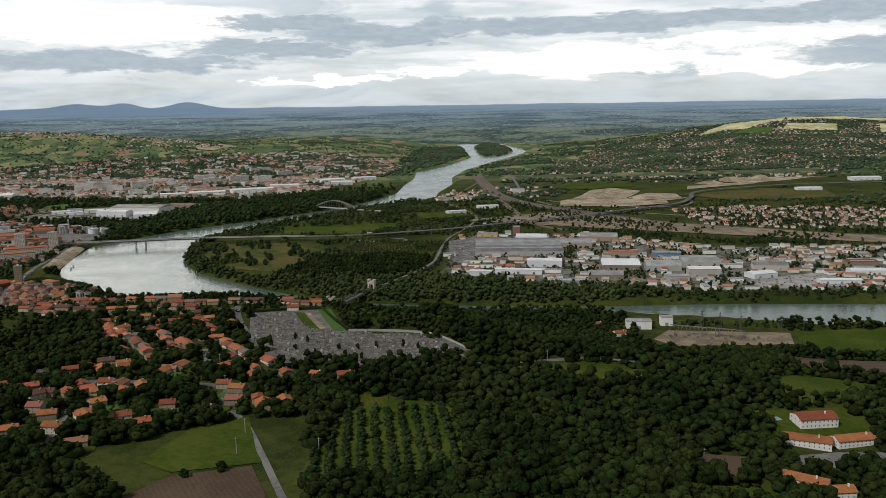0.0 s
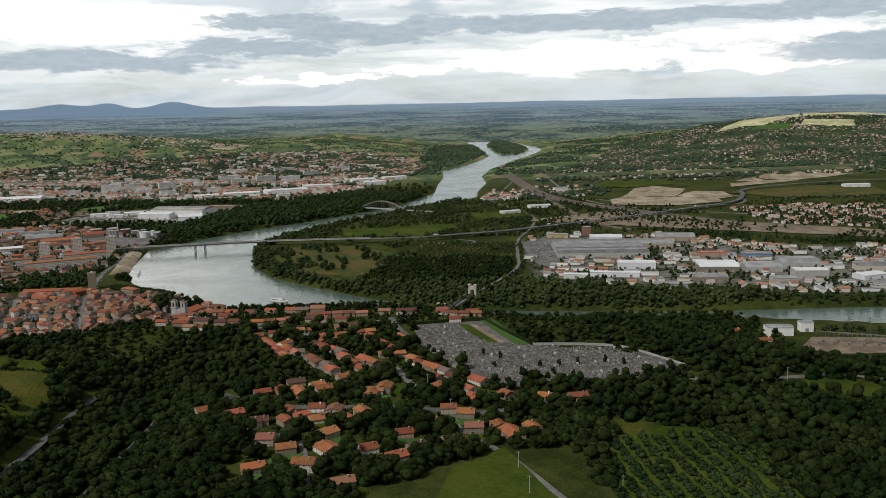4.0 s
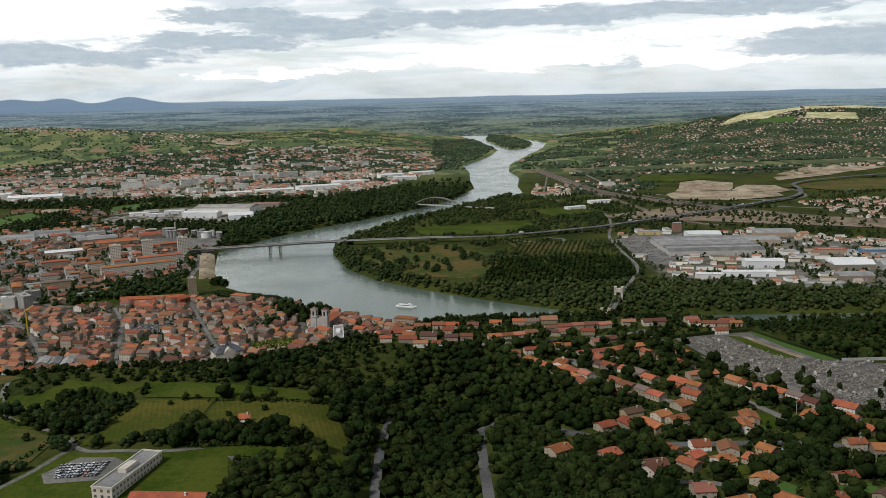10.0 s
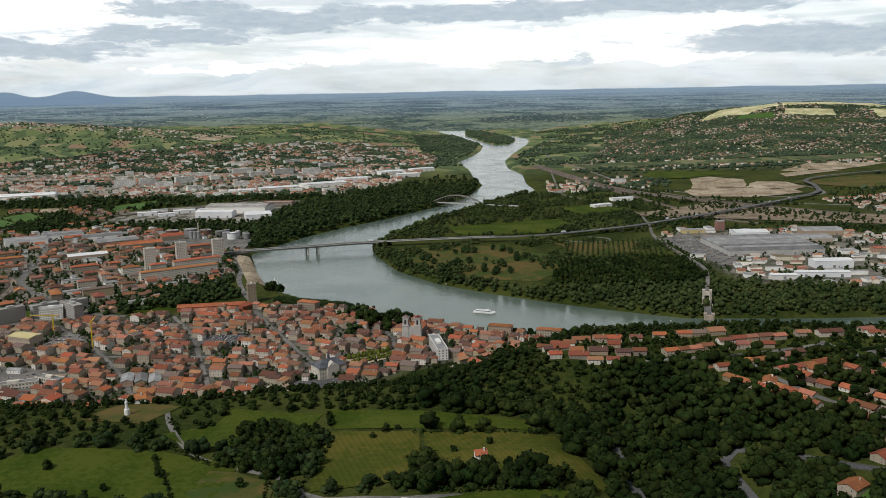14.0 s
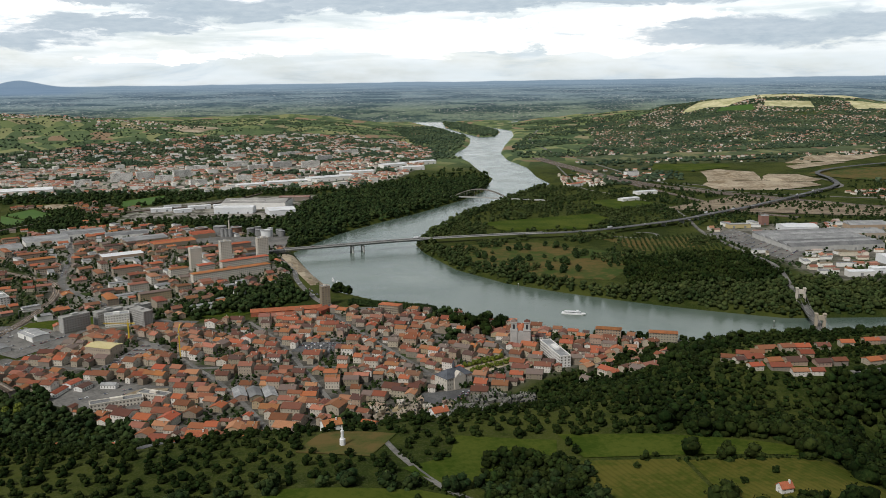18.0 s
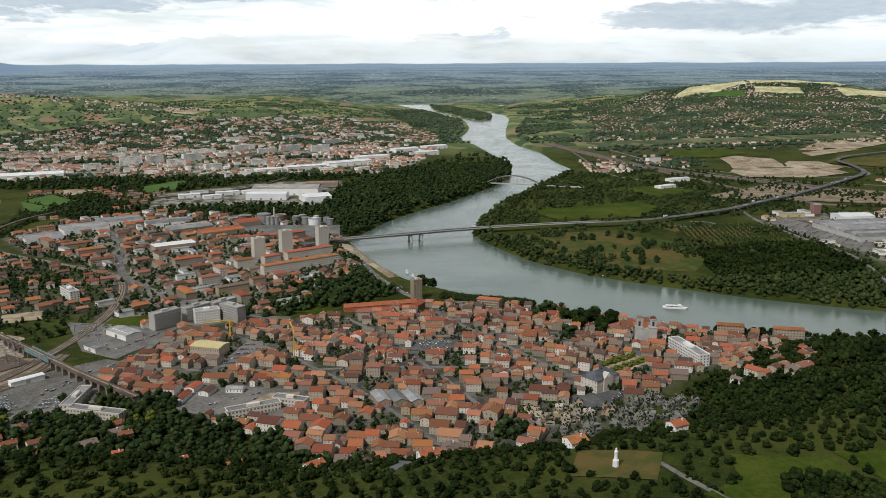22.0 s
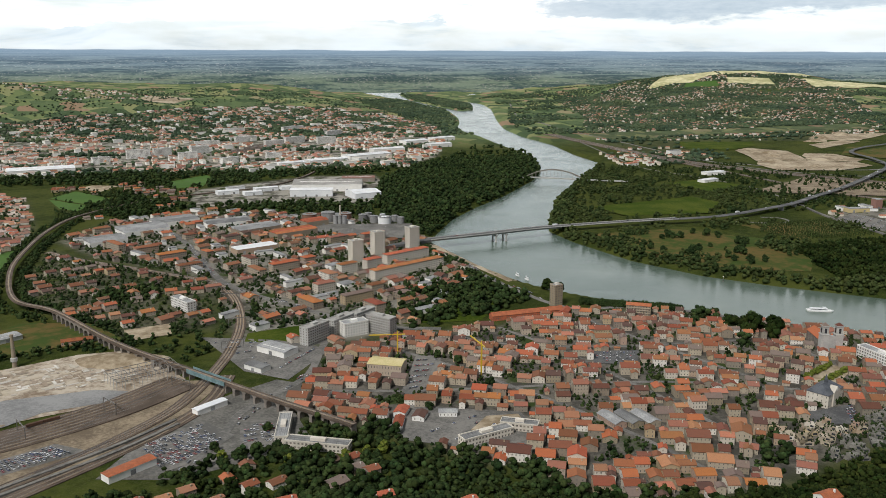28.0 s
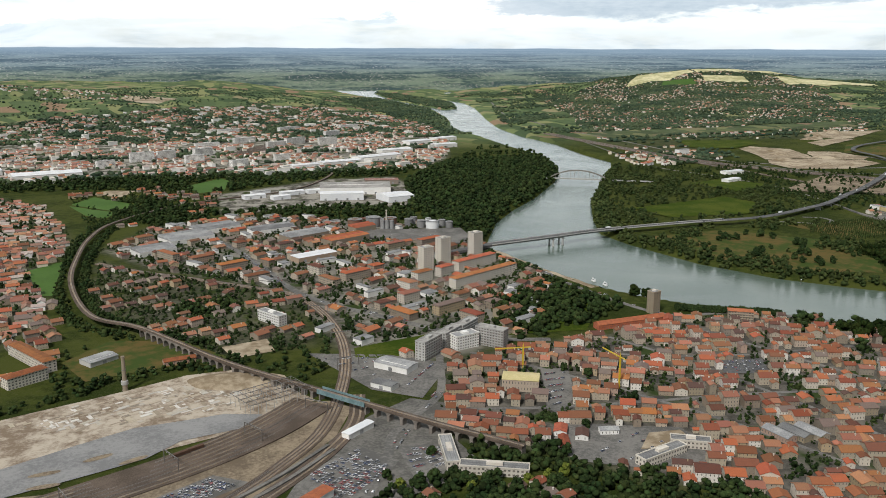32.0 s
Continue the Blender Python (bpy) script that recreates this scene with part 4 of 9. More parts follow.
def flat_block(name, x, y, turn, w, d, floors, fh, wall, roof, label, category="apartment block", group="", band=False, red=False, z=None, cols=None):
    """A storeyed block: body, roof slab or low tiled roof, floor bands and windows."""
    h = floors * fh
    z0 = h1(x, y) if z is None else z
    ob = new(name, box_mesh("body", wall, (-w / 2, -d / 2, -2, w / 2, d / 2, h)))
    ob.matrix_basis = pose(x, y, z0, 0, 0, turn)
    tagged(ob, label, category, group)
    if red:
        a, b, r = w / 2 + 0.5, d / 2 + 0.5, d * 0.16
        v = [(-a, -b, h), (a, -b, h), (a, b, h), (-a, b, h), (-a + b, 0, h + r), (a - b, 0, h + r)]
        part("roof", mesh("roof", v, [(0, 1, 5, 4), (1, 2, 5), (2, 3, 4, 5), (3, 0, 4), (3, 2, 1, 0)], roof), ob)
    else:
        part("parapet", mesh("parapet", *boxes([(-w / 2 - 0.2, -d / 2 - 0.2, h, w / 2 + 0.2, -d / 2 + 0.25, h + 0.7), (-w / 2 - 0.2, d / 2 - 0.25, h, w / 2 + 0.2, d / 2 + 0.2, h + 0.7),
                                                (-w / 2 - 0.2, -d / 2 + 0.25, h, -w / 2 + 0.25, d / 2 - 0.25, h + 0.7), (w / 2 - 0.25, -d / 2 + 0.25, h, w / 2 + 0.2, d / 2 - 0.25, h + 0.7)]), wall), ob)
        part("roof", box_mesh("roof", roof, (-w / 2 + 0.25, -d / 2 + 0.25, h, w / 2 - 0.25, d / 2 - 0.25, h + 0.15)), ob)
        part("lift_housing", box_mesh("lift_housing", wall, (-w * 0.12, -d * 0.2, h + 0.15, w * 0.12, d * 0.2, h + 1.9)), ob)
    nx, ny = cols or max(3, int(w / 2.4)), max(2, int(d / 2.6))
    it, slabs = [], []
    for k in range(floors):
        zz = k * fh + fh * 0.3
        for i in range(nx):
            u = -w / 2 + w * (i + 0.5) / nx
            hw = 0.26 * w / nx
            it += [(u - hw, e * (d / 2 + 0.06), u + hw, e * (d / 2 + 0.06), zz, zz + fh * 0.45) for e in (-1, 1)]
        for i in range(ny):
            u = -d / 2 + d * (i + 0.5) / ny
            hw = 0.2 * d / ny
            it += [(e * (w / 2 + 0.06), u - hw, e * (w / 2 + 0.06), u + hw, zz, zz + fh * 0.5) for e in (-1, 1)]
        if band:
            slabs.append((-w / 2 + 0.5, -d / 2 - 0.55, k * fh - 0.08, w / 2 - 0.5, -d / 2, k * fh + 0.5))
    tagged(part("window_panes", mesh("window_panes", *upright(it), WINDOW), ob), kind="stuff")
    if band:
        for s in slabs[1:]:
            part("balcony", box_mesh("balcony", wall, s), ob)
    c, s = math.cos(radians(turn)), math.sin(radians(turn))
    for u in np.arange(-w / 2 - 1, w / 2 + 2, 3):
        for q in np.arange(-d / 2 - 1, d / 2 + 2, 3):
            claim(x + u * c - q * s, y + u * s + q * c, 3)
    return ob


def hall(x, y, turn, w, d, h, wall, roof, label, saw=0, group="", name="industrial_hall", category="warehouse"):
    """A wide low hall with a shallow ridged roof, or with a saw-tooth roof of several bays, gutters and loading doors."""
    ob = new(name, box_mesh("wall", wall, (-w / 2, -d / 2, -2, w / 2, d / 2, h)))
    ob.matrix_basis = pose(x, y, h1(x, y), 0, 0, turn)
    tagged(ob, label, category, group)
    n = max(1, saw)
    step = d / n
    for i in range(n):
        y0, y1 = -d / 2 + i * step, -d / 2 + (i + 1) * step
        r = step * (0.28 if saw else 0.07)
        p = y0 + step * (0.85 if saw else 0.5)
        e = 0.0 if saw else 0.4
        v = [(-w / 2 - 0.3, y0 - e, h), (w / 2 + 0.3, y0 - e, h), (w / 2 + 0.3, y1 + e, h), (-w / 2 - 0.3, y1 + e, h), (-w / 2 - 0.3, p, h + r), (w / 2 + 0.3, p, h + r)]
        part("roof", mesh("roof", v, [(0, 1, 5, 4), (2, 3, 4, 5), (1, 2, 5), (3, 0, 4), (3, 2, 1, 0)], roof), ob)
    k = max(1, int(w / 16))
    for i in range(k):
        u = -w / 2 + w * (i + 0.5) / k
        part("loading_door", box_mesh("loading_door", ROOF_GREY, (u - 1.6, -d / 2 - 0.1, 0, u + 1.6, -d / 2 + 0.05, min(h * 0.7, 3.4))), ob)
    if not saw and d > 12:
        part("rooflight", box_mesh("rooflight", WALL_PALE, (-w * 0.4, -d * 0.26, h + d * 0.025, w * 0.4, -d * 0.23, h + d * 0.04 + 0.12)), ob)
    c, s = math.cos(radians(turn)), math.sin(radians(turn))
    for u in np.arange(-w / 2 - 1, w / 2 + 2, 3.5):
        for q in np.arange(-d / 2 - 1, d / 2 + 2, 3.5):
            claim(x + u * c - q * s, y + u * s + q * c, 3)
    return ob


def house_mass(name, label, pts, wlo, whi, hlo, hhi, seed, wall=None, roof=None, angle=None):
    """A far quarter of pitched houses, too many to count: walls and roofs."""
    r = np.random.default_rng(seed)
    n = len(pts)
    a = r.uniform(0, math.pi, n) if angle is None else radians(angle) + r.normal(0, 0.12, n) + (r.uniform(0, 1, n) < 0.35) * math.pi / 2
    w, d, h = r.uniform(wlo, whi, n), r.uniform(wlo * 0.75, whi * 0.65, n), r.uniform(hlo, hhi, n)
    ux = np.array([-1, 1, 1, -1, -1, 1, 1, -1, -1, 1]) / 2
    uy = np.array([-1, -1, 1, 1, -1, -1, 1, 1, 0, 0]) / 2
    x, y = ux[None] * w[:, None], uy[None] * d[:, None]
    z = np.concatenate([np.full((n, 4), -3.0), np.repeat(h[:, None], 4, 1), np.repeat((h + d * 0.26)[:, None], 2, 1)], 1)
    c, s = np.cos(a)[:, None], np.sin(a)[:, None]

    def world(x, y, z):
        return np.stack([x * c - y * s + pts[:, 0:1], x * s + y * c + pts[:, 1:2], z + pts[:, 2:3]], -1).reshape(-1, 3)
    wf = np.array([(0, 1, 5), (0, 5, 4), (1, 2, 6), (1, 6, 5), (2, 3, 7), (2, 7, 6), (3, 0, 4), (3, 4, 7), (5, 6, 9), (7, 4, 8)])
    rf = np.array([(0, 1, 5), (0, 5, 4), (2, 3, 4), (2, 4, 5)])
    top = new(name, mesh("wall", world(x, y, z), (wf[None] + (np.arange(n) * 10)[:, None, None]).reshape(-1, 3), wall or WALL_FAR))
    tagged(top, label, "houses", kind="stuff")
    rx, ry = np.concatenate([x[:, 4:8] * 1.1, x[:, 8:] * 1.1], 1), np.concatenate([y[:, 4:8] * 1.12, y[:, 8:]], 1)
    rz = np.concatenate([np.repeat((h - 0.05)[:, None], 4, 1), np.repeat((h + d * 0.26 + 0.12)[:, None], 2, 1)], 1)
    rf_ob = part("roof", mesh("roof", world(rx, ry, rz), (rf[None] + (np.arange(n) * 6)[:, None, None]).reshape(-1, 3), roof or ROOF_FAR), top)
    tagged(rf_ob, kind="stuff")
    for px, py in pts[:, :2]:
        claim(px, py, 4)
    return top


def block_mass(name, label, pts, wlo, whi, hlo, hhi, seed, wall, roof, angle=20):
    """Far flat-roofed blocks and halls in one quarter."""
    r = np.random.default_rng(seed)
    wi, ri = [], []
    v, f, sl = [], [], []
    for px, py, pz in pts:
        w, d, h = r.uniform(wlo, whi), r.uniform(wlo, whi) * r.uniform(0.3, 0.6), r.uniform(hlo, hhi)
        a = radians(angle + r.normal(0, 6) + 90 * (r.uniform() < 0.4))
        c, s = math.cos(a), math.sin(a)
        bv, bf = boxes([(-w / 2, -d / 2, -2, w / 2, d / 2, h), (-w / 2 - 0.2, -d / 2 - 0.2, h, w / 2 + 0.2, d / 2 + 0.2, h + 0.4)])
        o = len(v)
        v += [(x * c - y * s + px, x * s + y * c + py, z + pz) for x, y, z in bv]
        f += [tuple(o + i for i in q) for q in bf]
        sl += [0] * 6 + [1] * 6
        claim(px, py, w / 2)
    return tagged(new(name, mesh(name, v, f, wall, roof, slots=sl)), label, "buildings", kind="stuff")


# ---- roads, fields and yards ----


def road(pts, width, mt, label, name="road", z=None, **k):
    return tagged(new(name, ribbon(name, curve_points(pts), width, mt, z, **k)), label, "road", kind="structure")


FIELDS = [
    ("meadow", [(-470, 572), (-428, 564), (-431, 509), (-477, 505)], MEADOW_DRY, "dry grass meadow on the plateau"),
    ("meadow", [(-426, 562), (-366, 553), (-352, 500), (-429, 508)], MEADOW_DRY, "mown meadow with faint rows on the plateau"),
    ("meadow", [(-472, 602), (-430, 592), (-366, 570), (-366, 557), (-468, 575)], MEADOW, "strip of green grass above the scarp"),
    ("meadow", [(-596, 562), (-543, 554), (-508, 538), (-516, 500), (-581, 515), (-640, 540)], MEADOW, "green pasture with a few bushes"),
    ("meadow", [(-519, 606), (-474, 596), (-486, 558), (-505, 548), (-530, 570)], MEADOW, "green pasture beside a copse"),
    ("meadow", [(-534, 487), (-520, 533), (-508, 530), (-491, 514), (-494, 481)], MEADOW_ROUGH, "dry meadow along a lane"),
    ("meadow", [(-432, 487), (-352, 494), (-348, 478), (-425, 480)], MEADOW, "narrow grass strip with bushes"),
    ("meadow", [(-104, 424), (-90, 376), (-84, 362), (-121, 349), (-137, 359), (-129, 399)], MEADOW, "grass field beside a lane"),
    ("ploughed_field", [(-131, 330), (-120, 345), (-88, 358), (-75, 326), (-70, 300), (-150, 300)], PLOUGH, "brown ploughed field"),
    ("ploughed_field", [(102, 362), (137, 361), (144, 348), (108, 337)], PLOUGH, "bare brown field by the farm"),
    ("orchard_grass", [(-58, 428), (-24, 442), (2, 430), (10, 338), (-66, 335)], MEADOW, "grass under rows of young fruit trees"),
    ("meadow", [(-55, 436), (-48, 452), (-33, 448), (-33, 432)], MEADOW_DRY, "small dry clearing in the wood"),
    ("meadow", [(26, 492), (81, 500), (124, 490), (118, 463), (79, 464), (60, 482)], MEADOW, "grass clearing behind the wood"),
    ("meadow", [(335, 806), (440, 812), (470, 700), (400, 640), (312, 692)], MEADOW, "pasture beside the river wood"),
    ("ploughed_field", [(284, 700), (345, 640), (300, 540), (262, 482), (214, 511), (242, 600)], PLOUGH, "long ploughed field"),
    ("meadow", [(-385, 1400), (-265, 1405), (-170, 1300), (-167, 1240), (-240, 1155), (-320, 1190), (-370, 1235)], MEADOW_ROUGH, "rough grassland on the river bend"),
    ("meadow", [(-300, 1575), (-100, 1620), (-85, 1560), (-150, 1490), (-290, 1500)], MEADOW, "wide meadow beyond the motorway"),
    ("meadow", [(-160, 1400), (-30, 1400), (-10, 1330), (-140, 1300)], MEADOW_ROUGH, "fallow land beside the poplars"),
    ("meadow", [(-70, 1760), (20, 1790), (60, 1700), (-40, 1660)], MEADOW, "meadow near the river bank"),
    ("pitch", [(-1117, 1874), (-1086, 1939), (-1019, 1839), (-1043, 1790)], PITCH, "green football pitch"),
    ("pitch", [(-1119, 1866), (-1047, 1784), (-1063, 1740), (-1090, 1770)], PITCH, "green sports field"),
    ("pitch", [(-944, 2003), (-871, 2090), (-858, 2050), (-879, 1943), (-923, 1930)], PITCH, "bright green field among trees"),
    ("quarry_floor", [(250, 1862), (262, 1950), (300, 2000), (420, 1985), (500, 1930), (490, 1872), (360, 1826)], SAND, "pale gravel yard of a pit"),
    ("quarry_floor", [(300, 2006), (330, 2070), (375, 2195), (440, 2235), (490, 2150), (450, 2050), (420, 1992)], SAND, "pale sand slope of a gravel pit"),
    ("quarry_floor", [(428, 1992), (462, 2060), (500, 2100), (560, 2072), (545, 1960), (506, 1936)], SAND, "pale sand slope of a gravel pit"),
    ("quarry_floor", [(615, 2180), (640, 2260), (800, 2330), (830, 2290)], SAND, "bare earth workings on the slope"), ("quarry_floor", [(760, 2350), (848, 2466), (1072, 2440), (838, 2310)], SAND, "bare earth terrace on the slope"),
    ("meadow", [(560, 2050), (700, 2190), (950, 2150), (900, 1950), (640, 1930)], MEADOW_ROUGH, "field inside the motorway junction"),
    ("meadow", [(279, 2262), (343, 2408), (528, 2345), (500, 2280), (366, 2206)], MEADOW, "pasture below the hill town"),
    # pale hilltop fields: the sunlit look is in their colour
    ("stubble_field", BARE[0], FIELD_SUNLIT, "pale field on the far hill, its sunlight in the colour"),
    ("stubble_field", BARE[1], FIELD_SUNLIT, "wide pale field along the far hilltop with painted sunlight"),
    ("stubble_field", BARE[3], FIELD_SUNLIT, "small pale field among the hilltop houses with painted sunlight"),
    ("stubble_field", BARE[4], FIELD_SUNLIT, "broad pale field on the hill shoulder with painted sunlight"),
    ("meadow", BARE[5], PITCH, "bright green field below the pale hill fields"),
    ("stubble_field", [(1500, 3750), (1560, 3900), (1900, 3880), (1800, 3720)], MEADOW, "light green field on the far hill"),
    ("ploughed_field", [(-1073, 3692), (-1031, 3797), (-881, 3643), (-950, 3511), (-1023, 3530)], SAND, "reddish bare field on the left hills"),
    ("wasteland", [(-984, 1080), (-939, 1080), (-902, 1004), (-952, 971), (-1020, 955), (-1110, 935), (-1130, 1000), (-1104, 1036)], RUBBLE, "cleared factory ground with broken concrete slabs"),
    ("rail_yard", [(-1330, 860), (-1130, 930), (-1048, 921), (-987, 943), (-908, 1002), (-893, 1000), (-880, 985), (-900, 945), (-955, 885), (-1000, 855), (-1150, 750), (-1330, 750)], BALLAST_TAN, "brown gravel yard between the tracks"),
    ("forecourt", [(-950, 862), (-905, 940), (-872, 968), (-838, 988), (-800, 960), (-832, 925), (-826, 878), (-860, 864), (-905, 850)], TARMAC_WORN, "worn asphalt ground round the station"),
    ("car_park", [(-930, 900), (-890, 926), (-872, 900), (-893, 872), (-918, 858), (-945, 872)], ASPHALT_PALE, "station car park full of cars"),
    ("car_park", [(-868, 920), (-842, 912), (-838, 885), (-870, 872)], ASPHALT_PALE, "asphalt car park with trees"),
    ("car_park", [(-1075, 866), (-1005, 903), (-978, 917), (-958, 901), (-985, 888), (-1085, 842)], ASPHALT_PALE, "long car park beside the tracks"),
    ("car_park", [(10, 1200), (0, 1405), (55, 1430), (60, 1240)], ASPHALT_PALE, "large car park in front of a hall"),
    ("depot_yard", [(-748, 1500), (-700, 1470), (-640, 1430), (-612, 1440), (-604, 1520), (-660, 1530), (-740, 1552)], ASPHALT_PALE, "wide asphalt yard round the storage tanks"),
    ("lawn", [(150, 412), (204, 418), (208, 388), (160, 384)], MEADOW, "lawn behind the farmhouse"),
    ("farmyard", [(150, 352), (204, 354), (204, 366), (176, 368), (150, 364)], ASPHALT_PALE, "pale farmyard between the houses"),
    ("lawn", [(98, 334), (140, 332), (140, 318), (98, 318)], MEADOW, "grass paddock beside the farm"),
    ("meadow", [(168, 447), (206, 494), (250, 469), (237, 444), (182, 420)], MEADOW, "pasture above the farm"),
    ("grassy_knoll", [(-592, 600), (-560, 588), (-546, 612), (-578, 628)], MEADOW_ROUGH, "dry grass knoll round the white statue"),
    ("meadow", [(-548, 574), (-516, 590), (-503, 568), (-530, 556)], MEADOW, "small pasture below the statue"),
    ("scrub_plot", [(-1074, 1138), (-1040, 1182), (-985, 1165), (-950, 1108), (-1010, 1100), (-1055, 1092)], MEADOW_ROUGH, "overgrown grass plot between canal and railway"),
    ("quay", [(-560, 1203), (-580, 1198), (-620, 1392), (-600, 1396)], SAND, "sandy stone quay along the river"),
    ("square", [(-513, 813), (-509, 832), (-466, 836), (-484, 809)], ASPHALT, "dark paved town square"),
    ("car_park", [(-483, 476), (-472, 491), (-456, 488), (-449, 481), (-453, 464), (-478, 466)], ASPHALT_PALE, "car park beside the institution block"),
    ("square", [(-470, 880), (-425, 905), (-415, 890), (-460, 862)], SAND, "tree-lined gravel square behind the town hall"),
    ("park_lawn", [(-733, 1092), (-690, 1190), (-615, 1200), (-600, 1140), (-650, 1080)], MEADOW, "park lawn under trees"),
    ("yard", [(-776, 891), (-757, 915), (-687, 886), (-686, 855), (-700, 838), (-739, 846), (-773, 866)], ASPHALT_PALE, "dusty building site and yard"),
    ("bare_earth", [(-728, 866), (-711, 884), (-690, 881), (-691, 862), (-701, 860)], SAND, "heap of bare earth on a building site"),
    ("car_park", [(-728, 1007), (-707, 1004), (-727, 953), (-753, 928), (-755, 941)], ASPHALT_PALE, "old town car park"),
    ("car_park", [(-589, 981), (-551, 973), (-567, 945), (-600, 955)], ASPHALT, "walled car park between old houses"),
    ("creek_bank", [(-852, 1099), (-771, 1117), (-763, 1086), (-830, 1066), (-856, 1078)], MEADOW, "grassy bank of the stream"),
    ("sand_pitch", [(-1091, 1969), (-1066, 1999), (-1020, 1985), (-1046, 1927)], SAND, "pale sandy sports ground"),
    ("meadow", [(-1135, 1453), (-1098, 1489), (-1098, 1440), (-1098, 1341), (-1108, 1344), (-1125, 1414)], PITCH, "green meadow beside the railway"),
    ("dirt_yard", [(-954, 1136), (-916, 1145), (-914, 1113), (-948, 1104)], SAND, "bare earth yard inside the railway loop"),
    ("yard", [(-890, 1100), (-830, 1075), (-790, 1040), (-830, 985), (-860, 1010)], ASPHALT_PALE, "asphalt yard of shops"),
    ("rail_strip", RAIL_STRIP, BALLAST_TAN, "brown gravel strip under the broad railway"),
    ("lawn", [(-490, 482), (-484, 499), (-472, 496), (-440, 489), (-405, 481), (-398, 440), (-440, 428), (-480, 440), (-500, 462)], MEADOW, "lawn round the institution block"),
    ("substation_yard", [(194, 784), (216, 815), (330, 800), (318, 760), (210, 757)], BALLAST_TAN, "gravel yard of an electric substation"),
    ("yard", [(350, 1040), (480, 1090), (520, 1010), (400, 1000)], GRAVEL, "bare factory yard"),
]
for nm, pts, mt, lb in FIELDS:
    far_one = pts[0][1] > 1450 and pts[0][0] > -900
    tagged(new(nm, patch(nm, pts, mt, {"bare_earth": 0.9, "rail_yard": 0.2, "forecourt": 0.15, "lawn": 0.2}.get(nm, 0.35) if not far_one else (1.4 if pts[0][1] < 3000 else 3.0), 8.0 if not far_one else 20.0, not (nm in ("park_lawn", "forecourt") or "river bend" in lb or "fallow" in lb or nm == "rail_strip"))), lb, nm.replace("_", " "), kind="structure")

road([(-612, 1395), (-525, 1411), (-443, 1427), (-314, 1435), (-178, 1436), (-65, 1472), (7, 1502), (82, 1548), (187, 1610), (357, 1728), (499, 1839), (560, 1950), (612, 2076), (769, 2165), (1000, 2200), (1500, 2150)],
     10.5, ASPHALT, "motorway on an embankment and viaduct", "motorway", z=lambda k: 12.5 + 10 * smooth(k, 0.6, 1.0), lift=0.0, thick=0.8)
road([(-665, 1383), (-638, 1389), (-612, 1395)], 10.5, ASPHALT, "motorway approach beside the quay", z=lambda k: 10.5 + 2 * k, lift=0.0, thick=3.0)
road([(-82, 1034), (-26, 1168), (-12, 1280), (-5, 1370), (8, 1446), (40, 1560), (60, 1700), (30, 1850), (0, 1980), (40, 2200), (100, 2500)], 4.5, ASPHALT_PALE, "straight road lined with trees", z=lambda k: 9.0 - 2.2 * smooth(k, 0.09, 0.16), lift=0.0, thick=3.0)
road([(-150, 1428), (-110, 1400), (-75, 1408), (-70, 1432), (-95, 1445)], 5, ASPHALT_PALE, "curved motorway slip road")
road([(-950, 1640), (-901, 1460), (-876, 1319), (-854, 1246), (-777, 1129), (-735, 1087), (-690, 1068)], 8, ASPHALT_PALE, "wide town street with traffic")
road([(-903, 860), (-878, 905), (-866, 935), (-841, 961), (-814, 993), (-795, 1050), (-770, 1120)], 6, ASPHALT_PALE, "street past the station")
road([(-620, 1390), (-600, 1300), (-592, 1210), (-560, 1100), (-500, 1082), (-430, 1040), (-350, 972), (-260, 915), (-150, 893)], 6, ASPHALT_PALE, "riverside road")
road([(-56, 296), (-68, 324), (-83, 363), (-100, 405), (-110, 425), (-124, 450), (-128, 480)], 3.2, ASPHALT_PALE, "narrow pale lane climbing to the estate")
road([(-296, 400), (-293, 459), (-291, 509), (-289, 538), (-281, 544), (-266, 527), (-248, 505), (-224, 487), (-199, 480), (-152, 476), (-110, 470), (-90, 480)], 5, ASPHALT, "asphalt road through the wood")
road([(-345, 400), (-342, 467), (-340, 512), (-335, 556), (-332, 572)], 4.5, ASPHALT, "wooded back road")
road([(-226, 640), (-226, 613), (-219, 572), (-203, 546), (-189, 533)], 4, ASPHALT_PALE, "estate street between terraces")
road([(-168, 668), (-163, 646), (-149, 605), (-121, 538), (-105, 520)], 4.5, ASPHALT_PALE, "street along the cemetery wall")
road([(-160, 545), (-156, 532), (-147, 505), (-139, 492)], 4, ASPHALT_PALE, "estate street")
road([(-285, 655), (-240, 653), (-200, 658), (-165, 664)], 4, ASPHALT_PALE, "estate street on the hill edge")
road([(-240, 440), (-205, 435), (-195, 410), (-190, 380)], 3.2, ASPHALT_PALE, "drive between gardens")
road([(6, 530), (13, 506), (37, 503), (72, 506), (114, 512), (170, 545), (215, 640), (205, 740)], 4.5, ASPHALT_PALE, "country road below the cemetery")
road([(-552, 606), (-547, 587), (-538, 565), (-529, 550), (-520, 542), (-505, 532), (-490, 521), (-479, 504), (-483, 494), (-488, 480), (-500, 460)], 2.6, ASPHALT_PALE, "narrow field lane between hedges")
road([(-479, 504), (-471, 498), (-456, 496), (-438, 491), (-419, 488), (-406, 482), (-395, 470)], 2.8, ASPHALT_PALE, "lane in front of the institution")
road([(-700, 700), (-672, 672), (-650, 655), (-662, 625)], 4, ASPHALT, "hillside bend with a white wall")
road([(230, 1980), (300, 1900), (420, 1830), (520, 1850), (560, 1960), (540, 2060)], 7, ASPHALT_PALE, "service road round the gravel pit")
